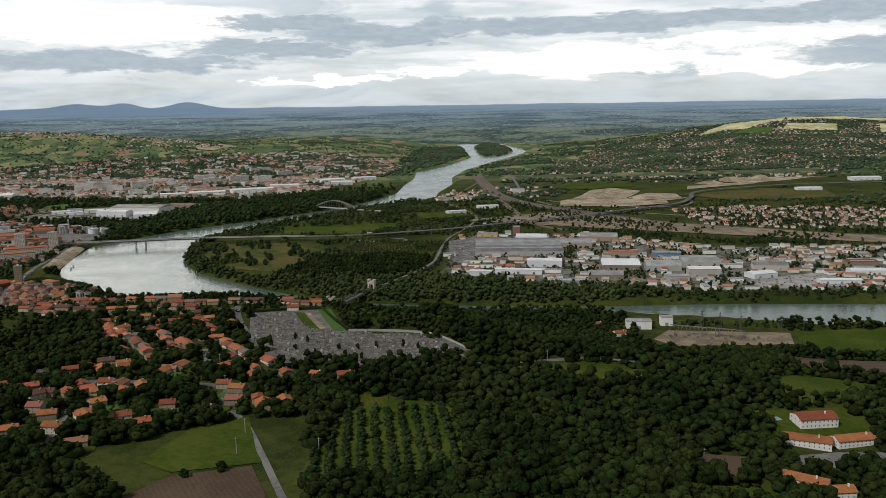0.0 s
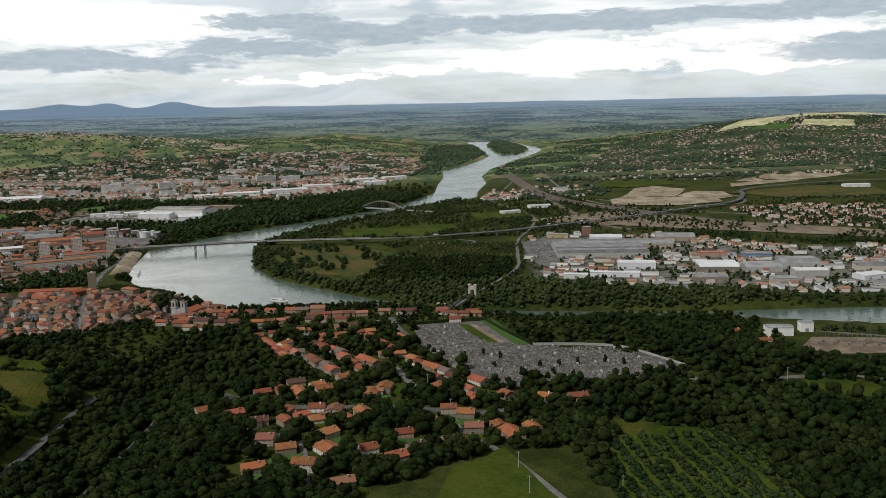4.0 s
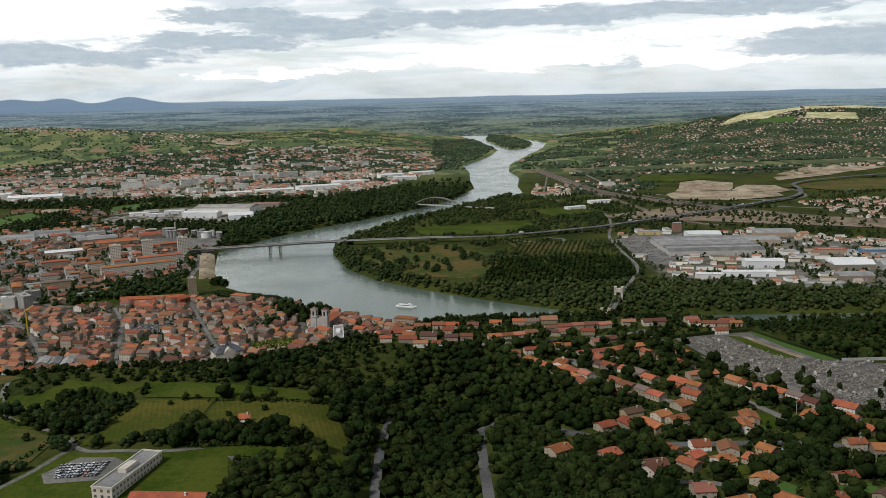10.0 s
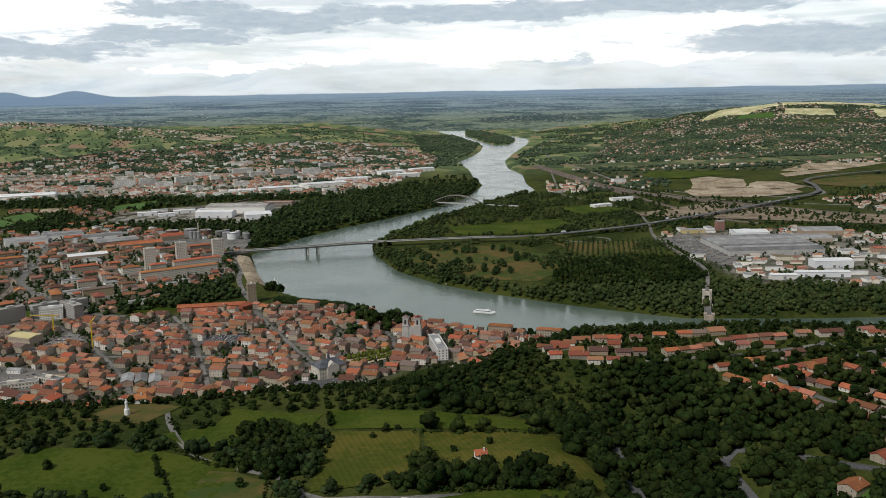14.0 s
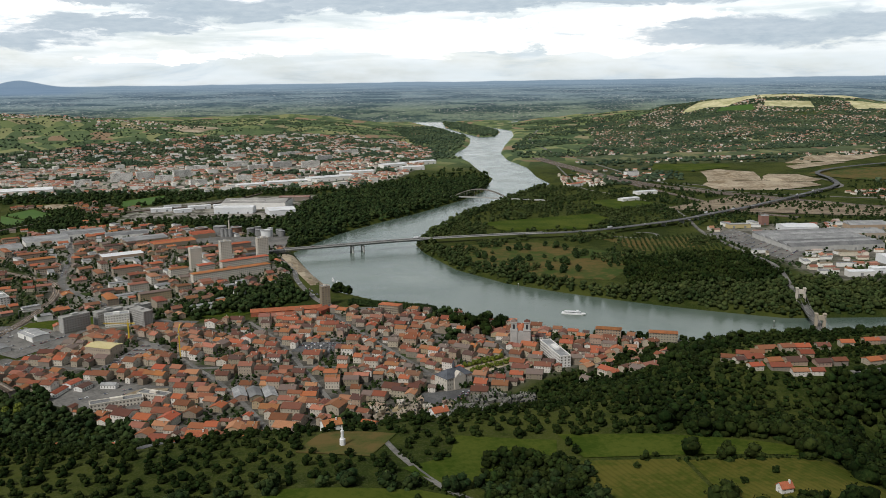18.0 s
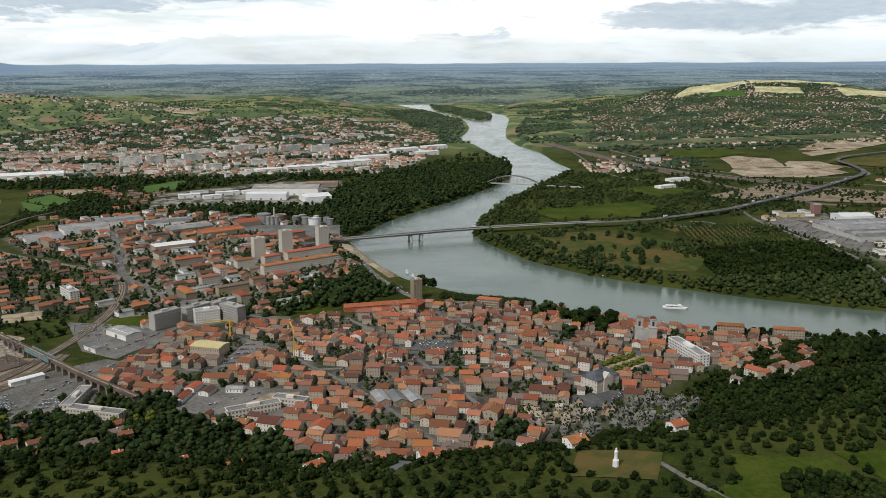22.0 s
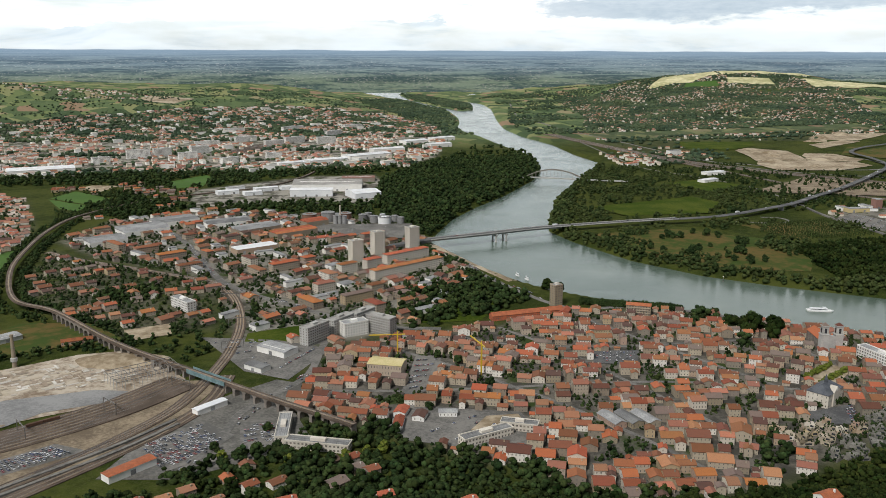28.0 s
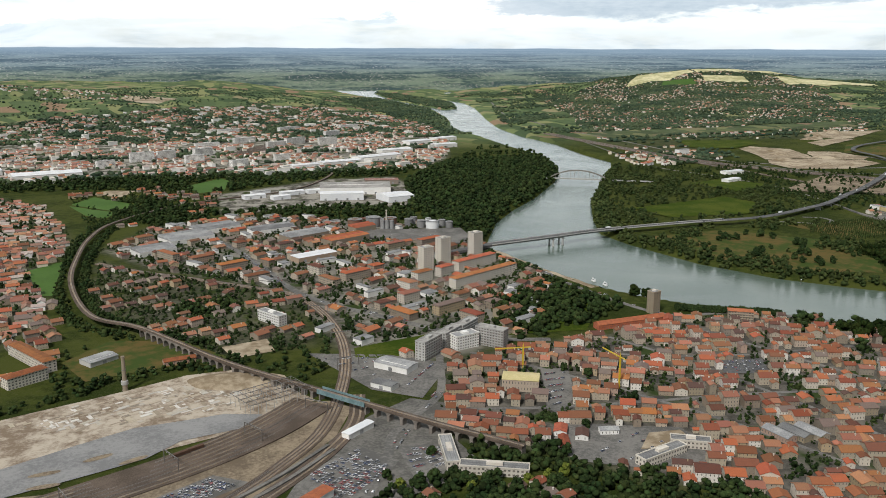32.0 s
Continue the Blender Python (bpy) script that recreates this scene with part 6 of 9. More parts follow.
# ---- large sheds ----
HALLS = [
    (-668, 1865, -12, 118, 62, 12, WALL_PALE, GRAVEL, 0, "very large white warehouse with a flat pale roof"),
    (-625, 1768, 12, 46, 46, 9, SHEET_WHITE, SHEET_WHITE, 0, "white warehouse wing with a pale blue front"),
    (-705, 1802, -12, 70, 26, 11, SHEET_WHITE, SHEET_WHITE, 0, "white front hall of the warehouse"),
    (-600, 1945, -10, 60, 26, 7, WALL, ROOF_FAR, 0, "reddish factory hall behind the warehouse"),
    (-825, 1412, 22, 52, 18, 6, WALL, SHEET_WHITE, 5, "covered market with ribbed metal roofs"),
    (-770, 1490, 25, 60, 22, 7, WALL, ROOF_NEW, 3, "old works with orange tiled saw-tooth roof"),
    (-735, 1545, 25, 34, 18, 8, WALL, ROOF_NEW, 2, "works hall with orange roof"),
    (-815, 1530, 25, 60, 26, 6, WALL, ROOF_GREY, 3, "grey works hall with saw-tooth roof"),
    (-850, 1580, 18, 60, 22, 6, WALL_PALE, ROOF_GREY, 2, "grey workshop hall with two bays"),
    (-960, 1560, 24, 60, 36, 6, WALL_PALE, ROOF_GREY, 3, "sprawling grey workshop with many bays"),
    (-920, 1610, 24, 60, 30, 6, WALL_PALE, ROOF_GREY, 3, "sprawling grey workshop with many bays"),
    (-1000, 1500, 24, 46, 24, 6, WALL_PALE, ROOF_GREY, 2, "grey depot hall with two bays"),
    (-840, 1850, 15, 36, 16, 6, SHEET_WHITE, SHEET_WHITE, 0, "small white trade hall with flat roof"),
    (-800, 1830, 15, 30, 14, 6, SHEET_WHITE, SHEET_WHITE, 0, "small white trade hall with flat roof"),
    (-775, 1870, 15, 40, 16, 6, SHEET_WHITE, SHEET_WHITE, 0, "small white trade hall with flat roof"),
    (-825, 1885, 15, 30, 14, 6, SHEET_WHITE, ROOF_GREY, 0, "small grey trade hall with flat roof"),
    (-735, 1875, 15, 30, 14, 6, SHEET_WHITE, SHEET_WHITE, 0, "small white trade hall with flat roof"),
    (110, 1300, -3, 130, 110, 7, CONCRETE, ROOF_GREY, 9, "huge grey factory with rows of saw-tooth roofs"),
    (140, 1395, -8, 50, 34, 8, SHEET_WHITE, SHEET_WHITE, 0, "bright white metal warehouse hall"),
    (200, 1330, -8, 56, 26, 7, WALL, ROOF_GREY, 2, "grey hall beside the factory"),
    (135, 1165, -6, 48, 20, 9, SHEET_WHITE, SHEET_WHITE, 0, "white warehouse with a deep front"),
    (95, 1115, -10, 62, 12, 6, SHEET_WHITE, SHEET_WHITE, 0, "long low white metal shed"),
    (45, 1112, -10, 30, 12, 5, WALL_PALE, SHEET_WHITE, 0, "low pale metal shed by yard"),
    (150, 1040, -6, 44, 16, 6, CONCRETE, ROOF_GREY, 0, "grey shed by the river"),
    (235, 1140, -6, 50, 30, 7, WALL, SHEET_WHITE, 2, "pale works hall with metal roof"),
    (205, 1075, -6, 40, 18, 6, WALL, ROOF_GREY, 2, "low rendered works hall"),
    (290, 1130, -6, 46, 26, 7, CONCRETE, ROOF_GREY, 2, "grey concrete works hall"),
    (345, 1150, -6, 50, 30, 8, CONCRETE, ROOF_GREY, 2, "large grey concrete works hall"),
    (330, 1080, -6, 40, 22, 11, CONCRETE, WALL_PALE, 0, "tall pale process building"),
    (290, 1060, -6, 30, 16, 6, CONCRETE, ROOF_GREY, 0, "low grey process building"),
    (400, 1070, 20, 36, 20, 6, SHEET_WHITE, SHEET_WHITE, 0, "white sheet-metal depot hall"),
    (430, 1120, -6, 44, 22, 7, WALL, ROOF_GREY, 2, "grey rendered hall with two bays"),
    (480, 1025, -4, 50, 14, 5, SHEET_WHITE, SHEET_WHITE, 0, "long white shed on the bank"),
    (540, 1080, -4, 46, 20, 6, WALL_PALE, SHEET_WHITE, 0, "pale warehouse with metal roof"),
    (560, 1140, -4, 40, 20, 6, WALL, ROOF_NEW, 0, "warehouse with a tiled roof"),
    (620, 1060, -4, 60, 24, 6, WALL_PALE, SHEET_WHITE, 0, "pale warehouse with metal roof"),
    (260, 1240, -10, 40, 18, 6, WALL, ROOF_NEW, 0, "workshop with a reddish roof"),
    (320, 1230, -10, 40, 22, 6, mat("blue_sheet", (0.10, 0.22, 0.40), (0.14, 0.28, 0.46), 0.5, 0.1, 1.0), ROOF_GREY, 0, "blue workshop with a grey roof"),
    (250, 1390, -8, 60, 24, 7, WALL, ROOF_GREY, 2, "grey hall by the railway"),
    (70, 1440, -8, 34, 14, 6, mat("ochre_wall", (0.50, 0.40, 0.20), (0.58, 0.47, 0.25), 0.9, 0.1, 1.0), ROOF_GREY, 0, "ochre commercial building with flat roof"),
    (120, 1455, 0, 12, 11, 15, ROOF_FAR, ROOF_GREY, 0, "tall red-brown block beside the motorway"),
    (20, 1760, 20, 40, 16, 6, WALL_PALE, SHEET_WHITE, 0, "white sheds near the river road"),
    (90, 1850, 10, 46, 18, 6, WALL_PALE, SHEET_WHITE, 0, "white sheds near the river road"),
    (-5, 2010, 30, 40, 16, 6, WALL_PALE, ROOF_NEW, 0, "riverside inn with orange roof"),
    (180, 2150, 15, 34, 14, 12, WALL_PALE, ROOF_GREY, 0, "white apartment building at the hill foot"),
    (900, 2120, 0, 60, 24, 8, WALL_PALE, SHEET_WHITE, 0, "pale retail hall near the junction"),
    (1150, 2350, 0, 80, 30, 8, WALL_PALE, SHEET_WHITE, 0, "pale retail hall near the junction"),
    (-850, 1012, -50, 18, 10, 4, WALL_PALE, ROOF_GREY, 0, "white shop hall beside the tracks"),
    (-832, 1045, -50, 30, 16, 5, WALL_PALE, ROOF_GREY, 0, "white flat-roofed supermarket hall"),
    (-886, 945, 35, 24, 6, 4, WALL_PALE, SHEET_WHITE, 0, "white station building with a flat roof"),
    (-932, 866, 35, 30, 8, 4.5, WALL_PALE, ROOF_NEW, 0, "goods shed with an orange roof"),
    (-1047, 1133, 35, 24, 15, 4, CONCRETE, ROOF_GREY, 0, "grey flat-roofed depot building"),
    (190, 828, -5, 24, 14, 8, WALL_PALE, ROOF_GREY, 0, "pale concrete pumping building"),
    (220, 838, -5, 12, 10, 9, WALL_PALE, ROOF_GREY, 0, "pale concrete tower of the pumping building"),
]
for hx, hy, t, w, d, h, wl, rf, saw, lb in HALLS:
    hall(hx, hy, t, w, d, h, wl, rf, lb, saw)

# slab blocks of the far sunlit town
for i, (x, y, w, fl) in enumerate(((-1010, 2380, 50, 8), (-960, 2400, 40, 8), (-880, 2450, 46, 7), (-905, 2330, 40, 7), (-700, 2560, 50, 6), (-640, 2640, 60, 6), (-560, 2620, 50, 7), (-760, 2700, 60, 5), (-520, 2760, 50, 6), (-860, 2600, 60, 5),
                                (-440, 2900, 60, 5), (-620, 2860, 70, 5), (-780, 2900, 60, 5), (-1080, 2300, 36, 6), (-820, 2260, 40, 5), (-720, 2330, 36, 5))):
    flat_block("slab_block", x, y, 15 + (i % 3) * 8, w, 12, fl, 2.4, WALL_PALE, ROOF_GREY, "white slab block in the sunlit town", group="far slab blocks")
for i, (x, y, w, d) in enumerate(((-1180, 2200, 120, 50), (-620, 2210, 90, 30), (-520, 2280, 110, 36), (-450, 2380, 80, 30), (-700, 2180, 60, 26), (-340, 2560, 70, 34), (-300, 2460, 60, 30), (-1300, 2260, 70, 36), (-250, 2610, 70, 30))):
    hall(x, y, 12 + 5 * (i % 3), w, d, 9, WALL_PALE, SHEET_WHITE, "long white industrial hall at the edge of town", group="far white halls")

# ---- the old town: rows of tiled houses ----
HOUSES = []
STAR = [(-547, 816), (-522, 828), (-512, 812), (-487, 806), (-464, 816), (-453, 832), (-423, 812), (-431, 782), (-460, 752), (-491, 768), (-534, 764), (-545, 790)]
claim_area(STAR)
LABELS = ["weathered terracotta-tiled town house with rendered walls", "narrow tiled town house in a tight row", "tall town house with faded shutters and tiled roof"]


def rows_of_houses(poly, turn, pitch, seed, lo, hi, depth, hlo, hhi, wall, roof, gap=0.1, group="old town houses", labels=LABELS, near_free=True, full=1.0, green=False):
    """Rows of houses along streets, inside an outline."""
    r = random.Random(seed)
    cx, cy = sum(p[0] for p in poly) / len(poly), sum(p[1] for p in poly) / len(poly)
    ext = max(max(abs(p[0] - cx), abs(p[1] - cy)) for p in poly) * 1.45
    c, s = math.cos(radians(turn)), math.sin(radians(turn))
    v = -ext
    k = 0
    while v < ext:
        u = -ext
        phase = r.uniform(0, 6)
        while u < ext:
            w = r.uniform(lo, hi)
            bend = 9 * math.sin(u / 70 + phase * 0.15 + v / 90)
            px, py = cx + (u + w / 2) * c - (v + bend) * s, cy + (u + w / 2) * s + (v + bend) * c
            u += w + (r.uniform(3, 9) if r.random() < gap else 0.05)
            if not within(poly, px, py) or shore1(px, py) < 9:
                continue
            leafy = float(ripple(np.array([px]), np.array([py]), 26)[0] + 0.5 * ripple(np.array([py]), np.array([px + 17]), 12)[0])
            if r.random() > full or (green and leafy > 0.42) or (not green and leafy > 0.25):
                continue
            d = depth * r.uniform(0.88, 1.22)
            if near_free and not all(free1(px + a, py + b) for a, b in ((0, 0), (0.3 * depth, 0), (-0.3 * depth, 0), (0, 0.3 * depth), (0, -0.3 * depth))):
                continue
            h = round(r.choice((hlo, (hlo + hhi) / 2, hhi, hhi * 1.12)), 1)
            a = turn + math.degrees(math.atan(9 / 70 * math.cos(u / 70))) * 0.5 + r.uniform(-2.5, 2.5) + 14 * float(ripple(np.array([px]), np.array([py]), 60)[0]) + (90 if r.random() < 0.12 else 0)
            w2, d2 = round(w * 2) / 2, round(d)
            big = r.random()
            if big < 0.16:
                w2, d2 = w2 + 3, d2 + 2
            elif big > 0.93:
                h = round(h * 1.35, 1)
            for qx in (-w2 / 2 + 1, 0, w2 / 2 - 1):
                for qy in (-d2 / 2 + 1, 0, d2 / 2 - 1):
                    ca, sa = math.cos(radians(a)), math.sin(radians(a))
                    claim(px + qx * ca - qy * sa, py + qx * sa + qy * ca, 2)
            HOUSES.append((px, py, a, w2 + 0.5, d2, h, round(0.17 * d2 + 0.2, 1), wall, roof, max(2, int(h / 2.1)), r.choice(labels), group, r.random() < 0.35))
        k += 1
        v += depth * 1.04 if k % 2 else pitch
    return


rows_of_houses(OLD_TOWN, -24, 8.2, 3, 5.5, 11, 8.4, 3.4, 5.2, WALL, ROOF, 0.06, green=True)
rows_of_houses(OLD_TOWN, 66, 6.0, 33, 4, 7, 5, 2.8, 4.6, WALL, ROOF, 0.25, green=True, full=0.9)
rows_of_houses(OLD_TOWN, -24, 5.0, 34, 3, 4.5, 3.6, 2.2, 3.2, WALL, ROOF, 0.3, green=True, full=0.7)

EAST_TOWN = [(-425, 850), (-366, 853), (-382, 828), (-341, 808), (-312, 835), (-276, 896), (-300, 912), (-337, 905), (-372, 930), (-372, 862), (-425, 862)]
rows_of_houses(EAST_TOWN, 20, 8, 36, 6, 10, 7, 2.8, 4.6, WALL, ROOF, 0.3, full=0.75, green=True)

# ---- mid town: larger houses and small blocks ----
STREET_BLOCKS = [(-800, 1200, 25), (-770, 1215, 25), (-790, 1165, -65), (-745, 1170, 25), (-720, 1205, 25), (-760, 1255, -65), (-830, 1300, -65), (-800, 1310, 25), (-770, 1340, 25), (-835, 1345, -65), (-900, 1340, 25), (-920, 1390, 25),
                 (-880, 1400, -60), (-850, 1470, 25), (-950, 1440, 25), (-985, 1460, -60), (-700, 1170, 25), (-735, 1135, -65), (-720, 1440, 25), (-675, 1440, 25), (-900, 1500, 25), (-1010, 1560, 25)]
for i, (x, y, t) in enumerate(STREET_BLOCKS):
    flat_block("street_block", x, y, t, 15 + 6 * (i % 4), 9 + i % 3, 3 + i % 2, 2.3, WALL, ROOF, "ochre rendered street block with a tiled roof", group="street blocks", red=True)
flat_block("apartment_block", -765, 1075, 15, 22, 11, 5, 2.3, WALL_PALE, ROOF_GREY, "white apartment block beside the stream")
flat_block("apartment_block", -905, 1190, -60, 30, 9, 4, 2.3, WALL_PALE, ROOF_GREY, "white block in the railway loop")
block_mass("low_halls", "flat pale workshops between the streets of the mid town", scatter(MID_TOWN, 38, 61, 0.5), 9, 24, 3, 5.5, 61, WALL_PALE, ROOF_GREY, 25)
HL = ["suburban house with a tiled roof and garden", "two-storey house with rendered walls", "small detached house with an orange roof"]
rows_of_houses(MID_TOWN, 25, 24, 5, 8, 15, 9, 3.4, 5.0, WALL, ROOF, 0.6, "mid town houses", HL, full=0.62)
rows_of_houses(MID_TOWN, -65, 20, 55, 6, 10, 7, 2.8, 4.2, WALL, ROOF, 0.6, "mid town houses", HL, full=0.5)
rows_of_houses(WEST_TOWN, 20, 22, 6, 7, 11, 8, 3.0, 4.0, WALL, ROOF_NEW, 0.8, "houses in the railway loop", HL, full=0.7)
rows_of_houses([(-1075, 1100), (-1085, 1240), (-1105, 1400), (-1105, 1600), (-1280, 1600), (-1240, 1300), (-1190, 1080)], 12, 17, 8, 8, 13, 9, 3.0, 4.4, WALL, ROOF_NEW, 0.6, "western suburb houses", HL, full=0.8)

rows_of_houses([(-1075, 1640), (-1000, 1690), (-905, 1745), (-905, 1900), (-1000, 1690), (-1020, 1740)], 12, 24, 12, 8, 12, 8, 3.0, 4.2, WALL, ROOF_NEW, 0.8, "western suburb houses", HL, full=0.6)
rows_of_houses([(-1130, 1990), (-1000, 2010), (-890, 1910), (-905, 1760), (-1000, 1880), (-1120, 1900)], 12, 22, 13, 8, 12, 8, 3.0, 4.2, WALL, ROOF_NEW, 0.8, "western suburb houses", HL, full=0.6)

rows_of_houses([(-930, 842), (-860, 858), (-805, 848), (-780, 822), (-840, 806), (-925, 820)], 15, 13, 63, 6, 10, 7, 2.8, 4.0, WALL, ROOF, 0.6, "houses below the scarp", HL, full=0.5)

# ---- houses of the hill estate ----
EL = ["detached hillside house with an orange tiled roof and pale walls", "bungalow with a terracotta roof among hedges", "two-storey villa with an orange hipped roof"]
TERRACES = (((-265, 629), (-243, 632)), ((-237, 637), (-217, 642)), ((-209, 644), (-188, 651)), ((-221, 621), (-177, 633)), ((-252, 618), (-228, 563)), ((-236, 599), (-224, 576)), ((-217, 603), (-206, 587)), ((-204, 587), (-190, 562)),
            ((-176, 605), (-163, 583)), ((-171, 567), (-155, 571)), ((-152, 560), (-123, 515)), ((-215, 567), (-195, 536)), ((-271, 663), (-238, 668)), ((-232, 674), (-186, 678)), ((-300, 668), (-280, 666)), ((-340, 700), (-318, 690)), ((-135, 672), (-100, 668)))
rt = random.Random(4)
for (x0, y0), (x1, y1) in TERRACES:
    n = max(2, int(math.hypot(x1 - x0, y1 - y0) / 8.0))
    t = math.degrees(math.atan2(y1 - y0, x1 - x0))
    for i in range(n):
        k = (i + 0.5) / n
        side = rt.uniform(-1.2, 1.2)
        px, py = x0 + (x1 - x0) * k - side * math.sin(radians(t)), y0 + (y1 - y0) * k + side * math.cos(radians(t))
        brown = y0 > 640
        HOUSES.append((px, py, t + rt.uniform(-3, 3), 7.5 + rt.choice((0, 0.5, 1)), 6 + rt.choice((0, 1)), rt.choice((2.2, 2.4, 2.8)), 1.2, WALL, ROOF if brown or rt.random() < 0.4 else ROOF_NEW, 2 if rt.random() < 0.4 else 1, EL[1] if not brown else "terraced house with a brownish tiled roof on the hill edge", "hill estate houses", False))
        for qx in (-3, 0, 3):
            for qy in (-3, 0, 3):
                claim(px + qx, py + qy, 2)
VILLAS = ((-198, 505, 20), (-227, 450, 40), (-204, 414, 15), (-193, 397, -10), (-167, 417, 25), (-198, 475, 0), (-151, 439, 10), (-171, 493, 80), (-164, 503, 80), (-129, 472, 0), (-259, 485, 30), (-224, 455, 10), (-195, 455, 20), (-188, 468, 80), (-169, 499, 0), (-189, 526, 30), (-203, 514, 30), (-216, 520, 20),
          (-187, 434, 40), (-145, 420, 30), (-154, 405, 30), (-128, 430, 20), (-120, 466, -10), (-136, 500, 50), (-117, 446, 0), (-77, 483, -20), (-60, 480, 10), (-215, 425, 0), (-175, 380, 20), (-236, 600, 60), (-215, 395, 20), (-240, 470, 30))
for px, py, t in VILLAS:
    HOUSES.append((px, py, t, rt.choice((8, 9, 10)), rt.choice((7, 8)), rt.choice((2.6, 3.0, 3.6)), 1.5, WALL_PALE if rt.random() < 0.15 else WALL, ROOF if rt.random() < 0.4 else ROOF_NEW, 2, rt.choice(EL), "hill estate houses", True))
    for qx in (-5, -2, 2, 5):
        for qy in (-5, -2, 2, 5):
            claim(px + qx, py + qy, 2)
for k, (px, py, t) in enumerate(VILLAS):
    if k % 2 == 0:
        ca, sa = math.cos(radians(t)), math.sin(radians(t))
        quad = [(px + u * ca - v * sa, py + u * sa + v * ca) for u, v in ((-9, -13), (8, -12), (9, -4), (-8, -4))]
        tagged(new("garden_lawn", patch("garden_lawn", quad, PITCH if k % 4 else MEADOW, 0.3, 6.0)), "small garden lawn beside a villa", "lawn", kind="structure")
rows_of_houses(HOOD, 118, 11, 15, 6.5, 9, 6, 2.2, 2.8, WALL, ROOF_NEW, 0.8, "hill estate houses", EL, full=0.55)
rows_of_houses(TERRACE, -6, 9, 16, 6.5, 9, 6, 2.2, 2.8, WALL, ROOF, 0.6, "hill estate houses", EL, full=0.7)
for x, y, t, w, d, h in ((178, 398, 6, 19, 11, 4.2), (166, 377, -22, 21, 9, 3.0), (188, 377, 10, 21, 8, 3.0), (149, 337, -35, 18, 8, 3.4), (160, 329, 5, 10, 7, 2.4),
                        (150, 832, 10, 9, 7, 4), (166, 800, 10, 12, 8, 3.5), (-405, 523, 5, 5, 4, 2.6), (-575, 640, 15, 9, 8, 4), (-520, 650, 15, 8, 7, 4), (-420, 440, -8, 30, 8, 3.0), (-640, 655, 10, 9, 7, 4), (-690, 690, 30, 9, 7, 4),
                        (-730, 720, 20, 9, 7, 4), (-762, 765, 20, 10, 8, 4), (-800, 790, 10, 9, 7, 4), (-850, 800, 10, 10, 8, 4)):
    house(x, y, t, w, d, h, 1.7, WALL_PALE, ROOF_NEW, 2, "orange-roofed house standing alone among trees" if w < 16 else "large farmhouse with orange tiled roofs", "house" if w < 16 else "farmhouse")
flat_block("clinic_block", -442, 462, 73.6, 36, 9, 2, 2.4, CREAM, ROOF_GREY, "long pale flat-roofed institution block", "building", red=False)

# ---- set the houses down: the nearest one by one, the rest of each quarter together ----


def kit_arrays(me):
    me.calc_loop_triangles()
    v = np.empty(len(me.vertices) * 3, np.float32)
    me.vertices.foreach_get("co", v)
    f = np.empty(len(me.loop_triangles) * 3, np.int32)
    me.loop_triangles.foreach_get("vertices", f)
    return v.reshape(-1, 3), f.reshape(-1, 3)


def joined_houses(name, label, specs):
    """A quarter of houses in one piece: walls, roofs and windows."""
    acc = [([], [], 0), ([], [], 0), ([], [], 0)]
    cache = {}
    for x, y, t, w, d, h, rise, wall, roof, floors, _, _, _ in specs:
        kit = gable_kit(w, d, h, rise, wall, roof, floors)
        if kit[0].name not in cache:
            cv_, cf_ = kit_arrays(kit[3])
            wv_, wf_ = kit_arrays(kit[0])
            cache[kit[0].name] = [(np.concatenate([wv_, cv_]), np.concatenate([wf_, cf_ + len(wv_)])), kit_arrays(kit[1])] + [panes(w, d, h, floors)]
        c, s = math.cos(radians(t)), math.sin(radians(t))
        rot = np.array([[c, s, 0], [-s, c, 0], [0, 0, 1]])
        at = np.array([x, y, h1(x, y)])
        for i, (v, f) in enumerate(cache[kit[0].name]):
            vs, fs, o = acc[i]
            vs.append(v @ rot + at)
            fs.append(f + o)
            acc[i] = (vs, fs, o + len(v))
        for qx in (-2, 2):
            for qy in (-2, 2):
                claim(x + qx, y + qy, 2)
    top = new(name, mesh("wall", np.concatenate(acc[0][0]), np.concatenate(acc[0][1]), WALL_ROWS))
    tagged(top, label, "houses", kind="stuff")
    for k, nm, mt in ((1, "roof", ROOF_ROWS), (2, "window_panes", WINDOW)):
        tagged(part(nm, mesh(nm, np.concatenate(acc[k][0]), np.concatenate(acc[k][1]), mt), top), kind="stuff")


def flight_gap(q):
    """How far a house lies from the line of flight, in plan."""
    return q[1] + 0.4515 * q[0]


HOUSES.sort(key=flight_gap)
single = [q for q in HOUSES if q[11] == "hill estate houses"] + [q for q in HOUSES if q[11] == "old town houses"][:190]
ids = {id(q) for q in single}
for x, y, t, w, d, h, rise, wall, roof, floors, lb, grp, chim in single:
    house(x, y, t, w, d, h, rise, wall, roof, floors, lb, "house", grp, chimney=chim)
for grp, lb in (("old town houses", "tight rows of old town houses with weathered tiled roofs"), ("mid town houses", "loose streets of tiled houses between the old town and the works"),
                ("houses in the railway loop", "detached houses and gardens inside the railway loop"), ("western suburb houses", "detached suburban houses with orange roofs"), ("houses below the scarp", "scattered tiled houses and gardens at the foot of the scarp")):
    rest = [q for q in HOUSES if q[11] == grp and id(q) not in ids]
    if rest:
        joined_houses("house_rows", lb, rest)

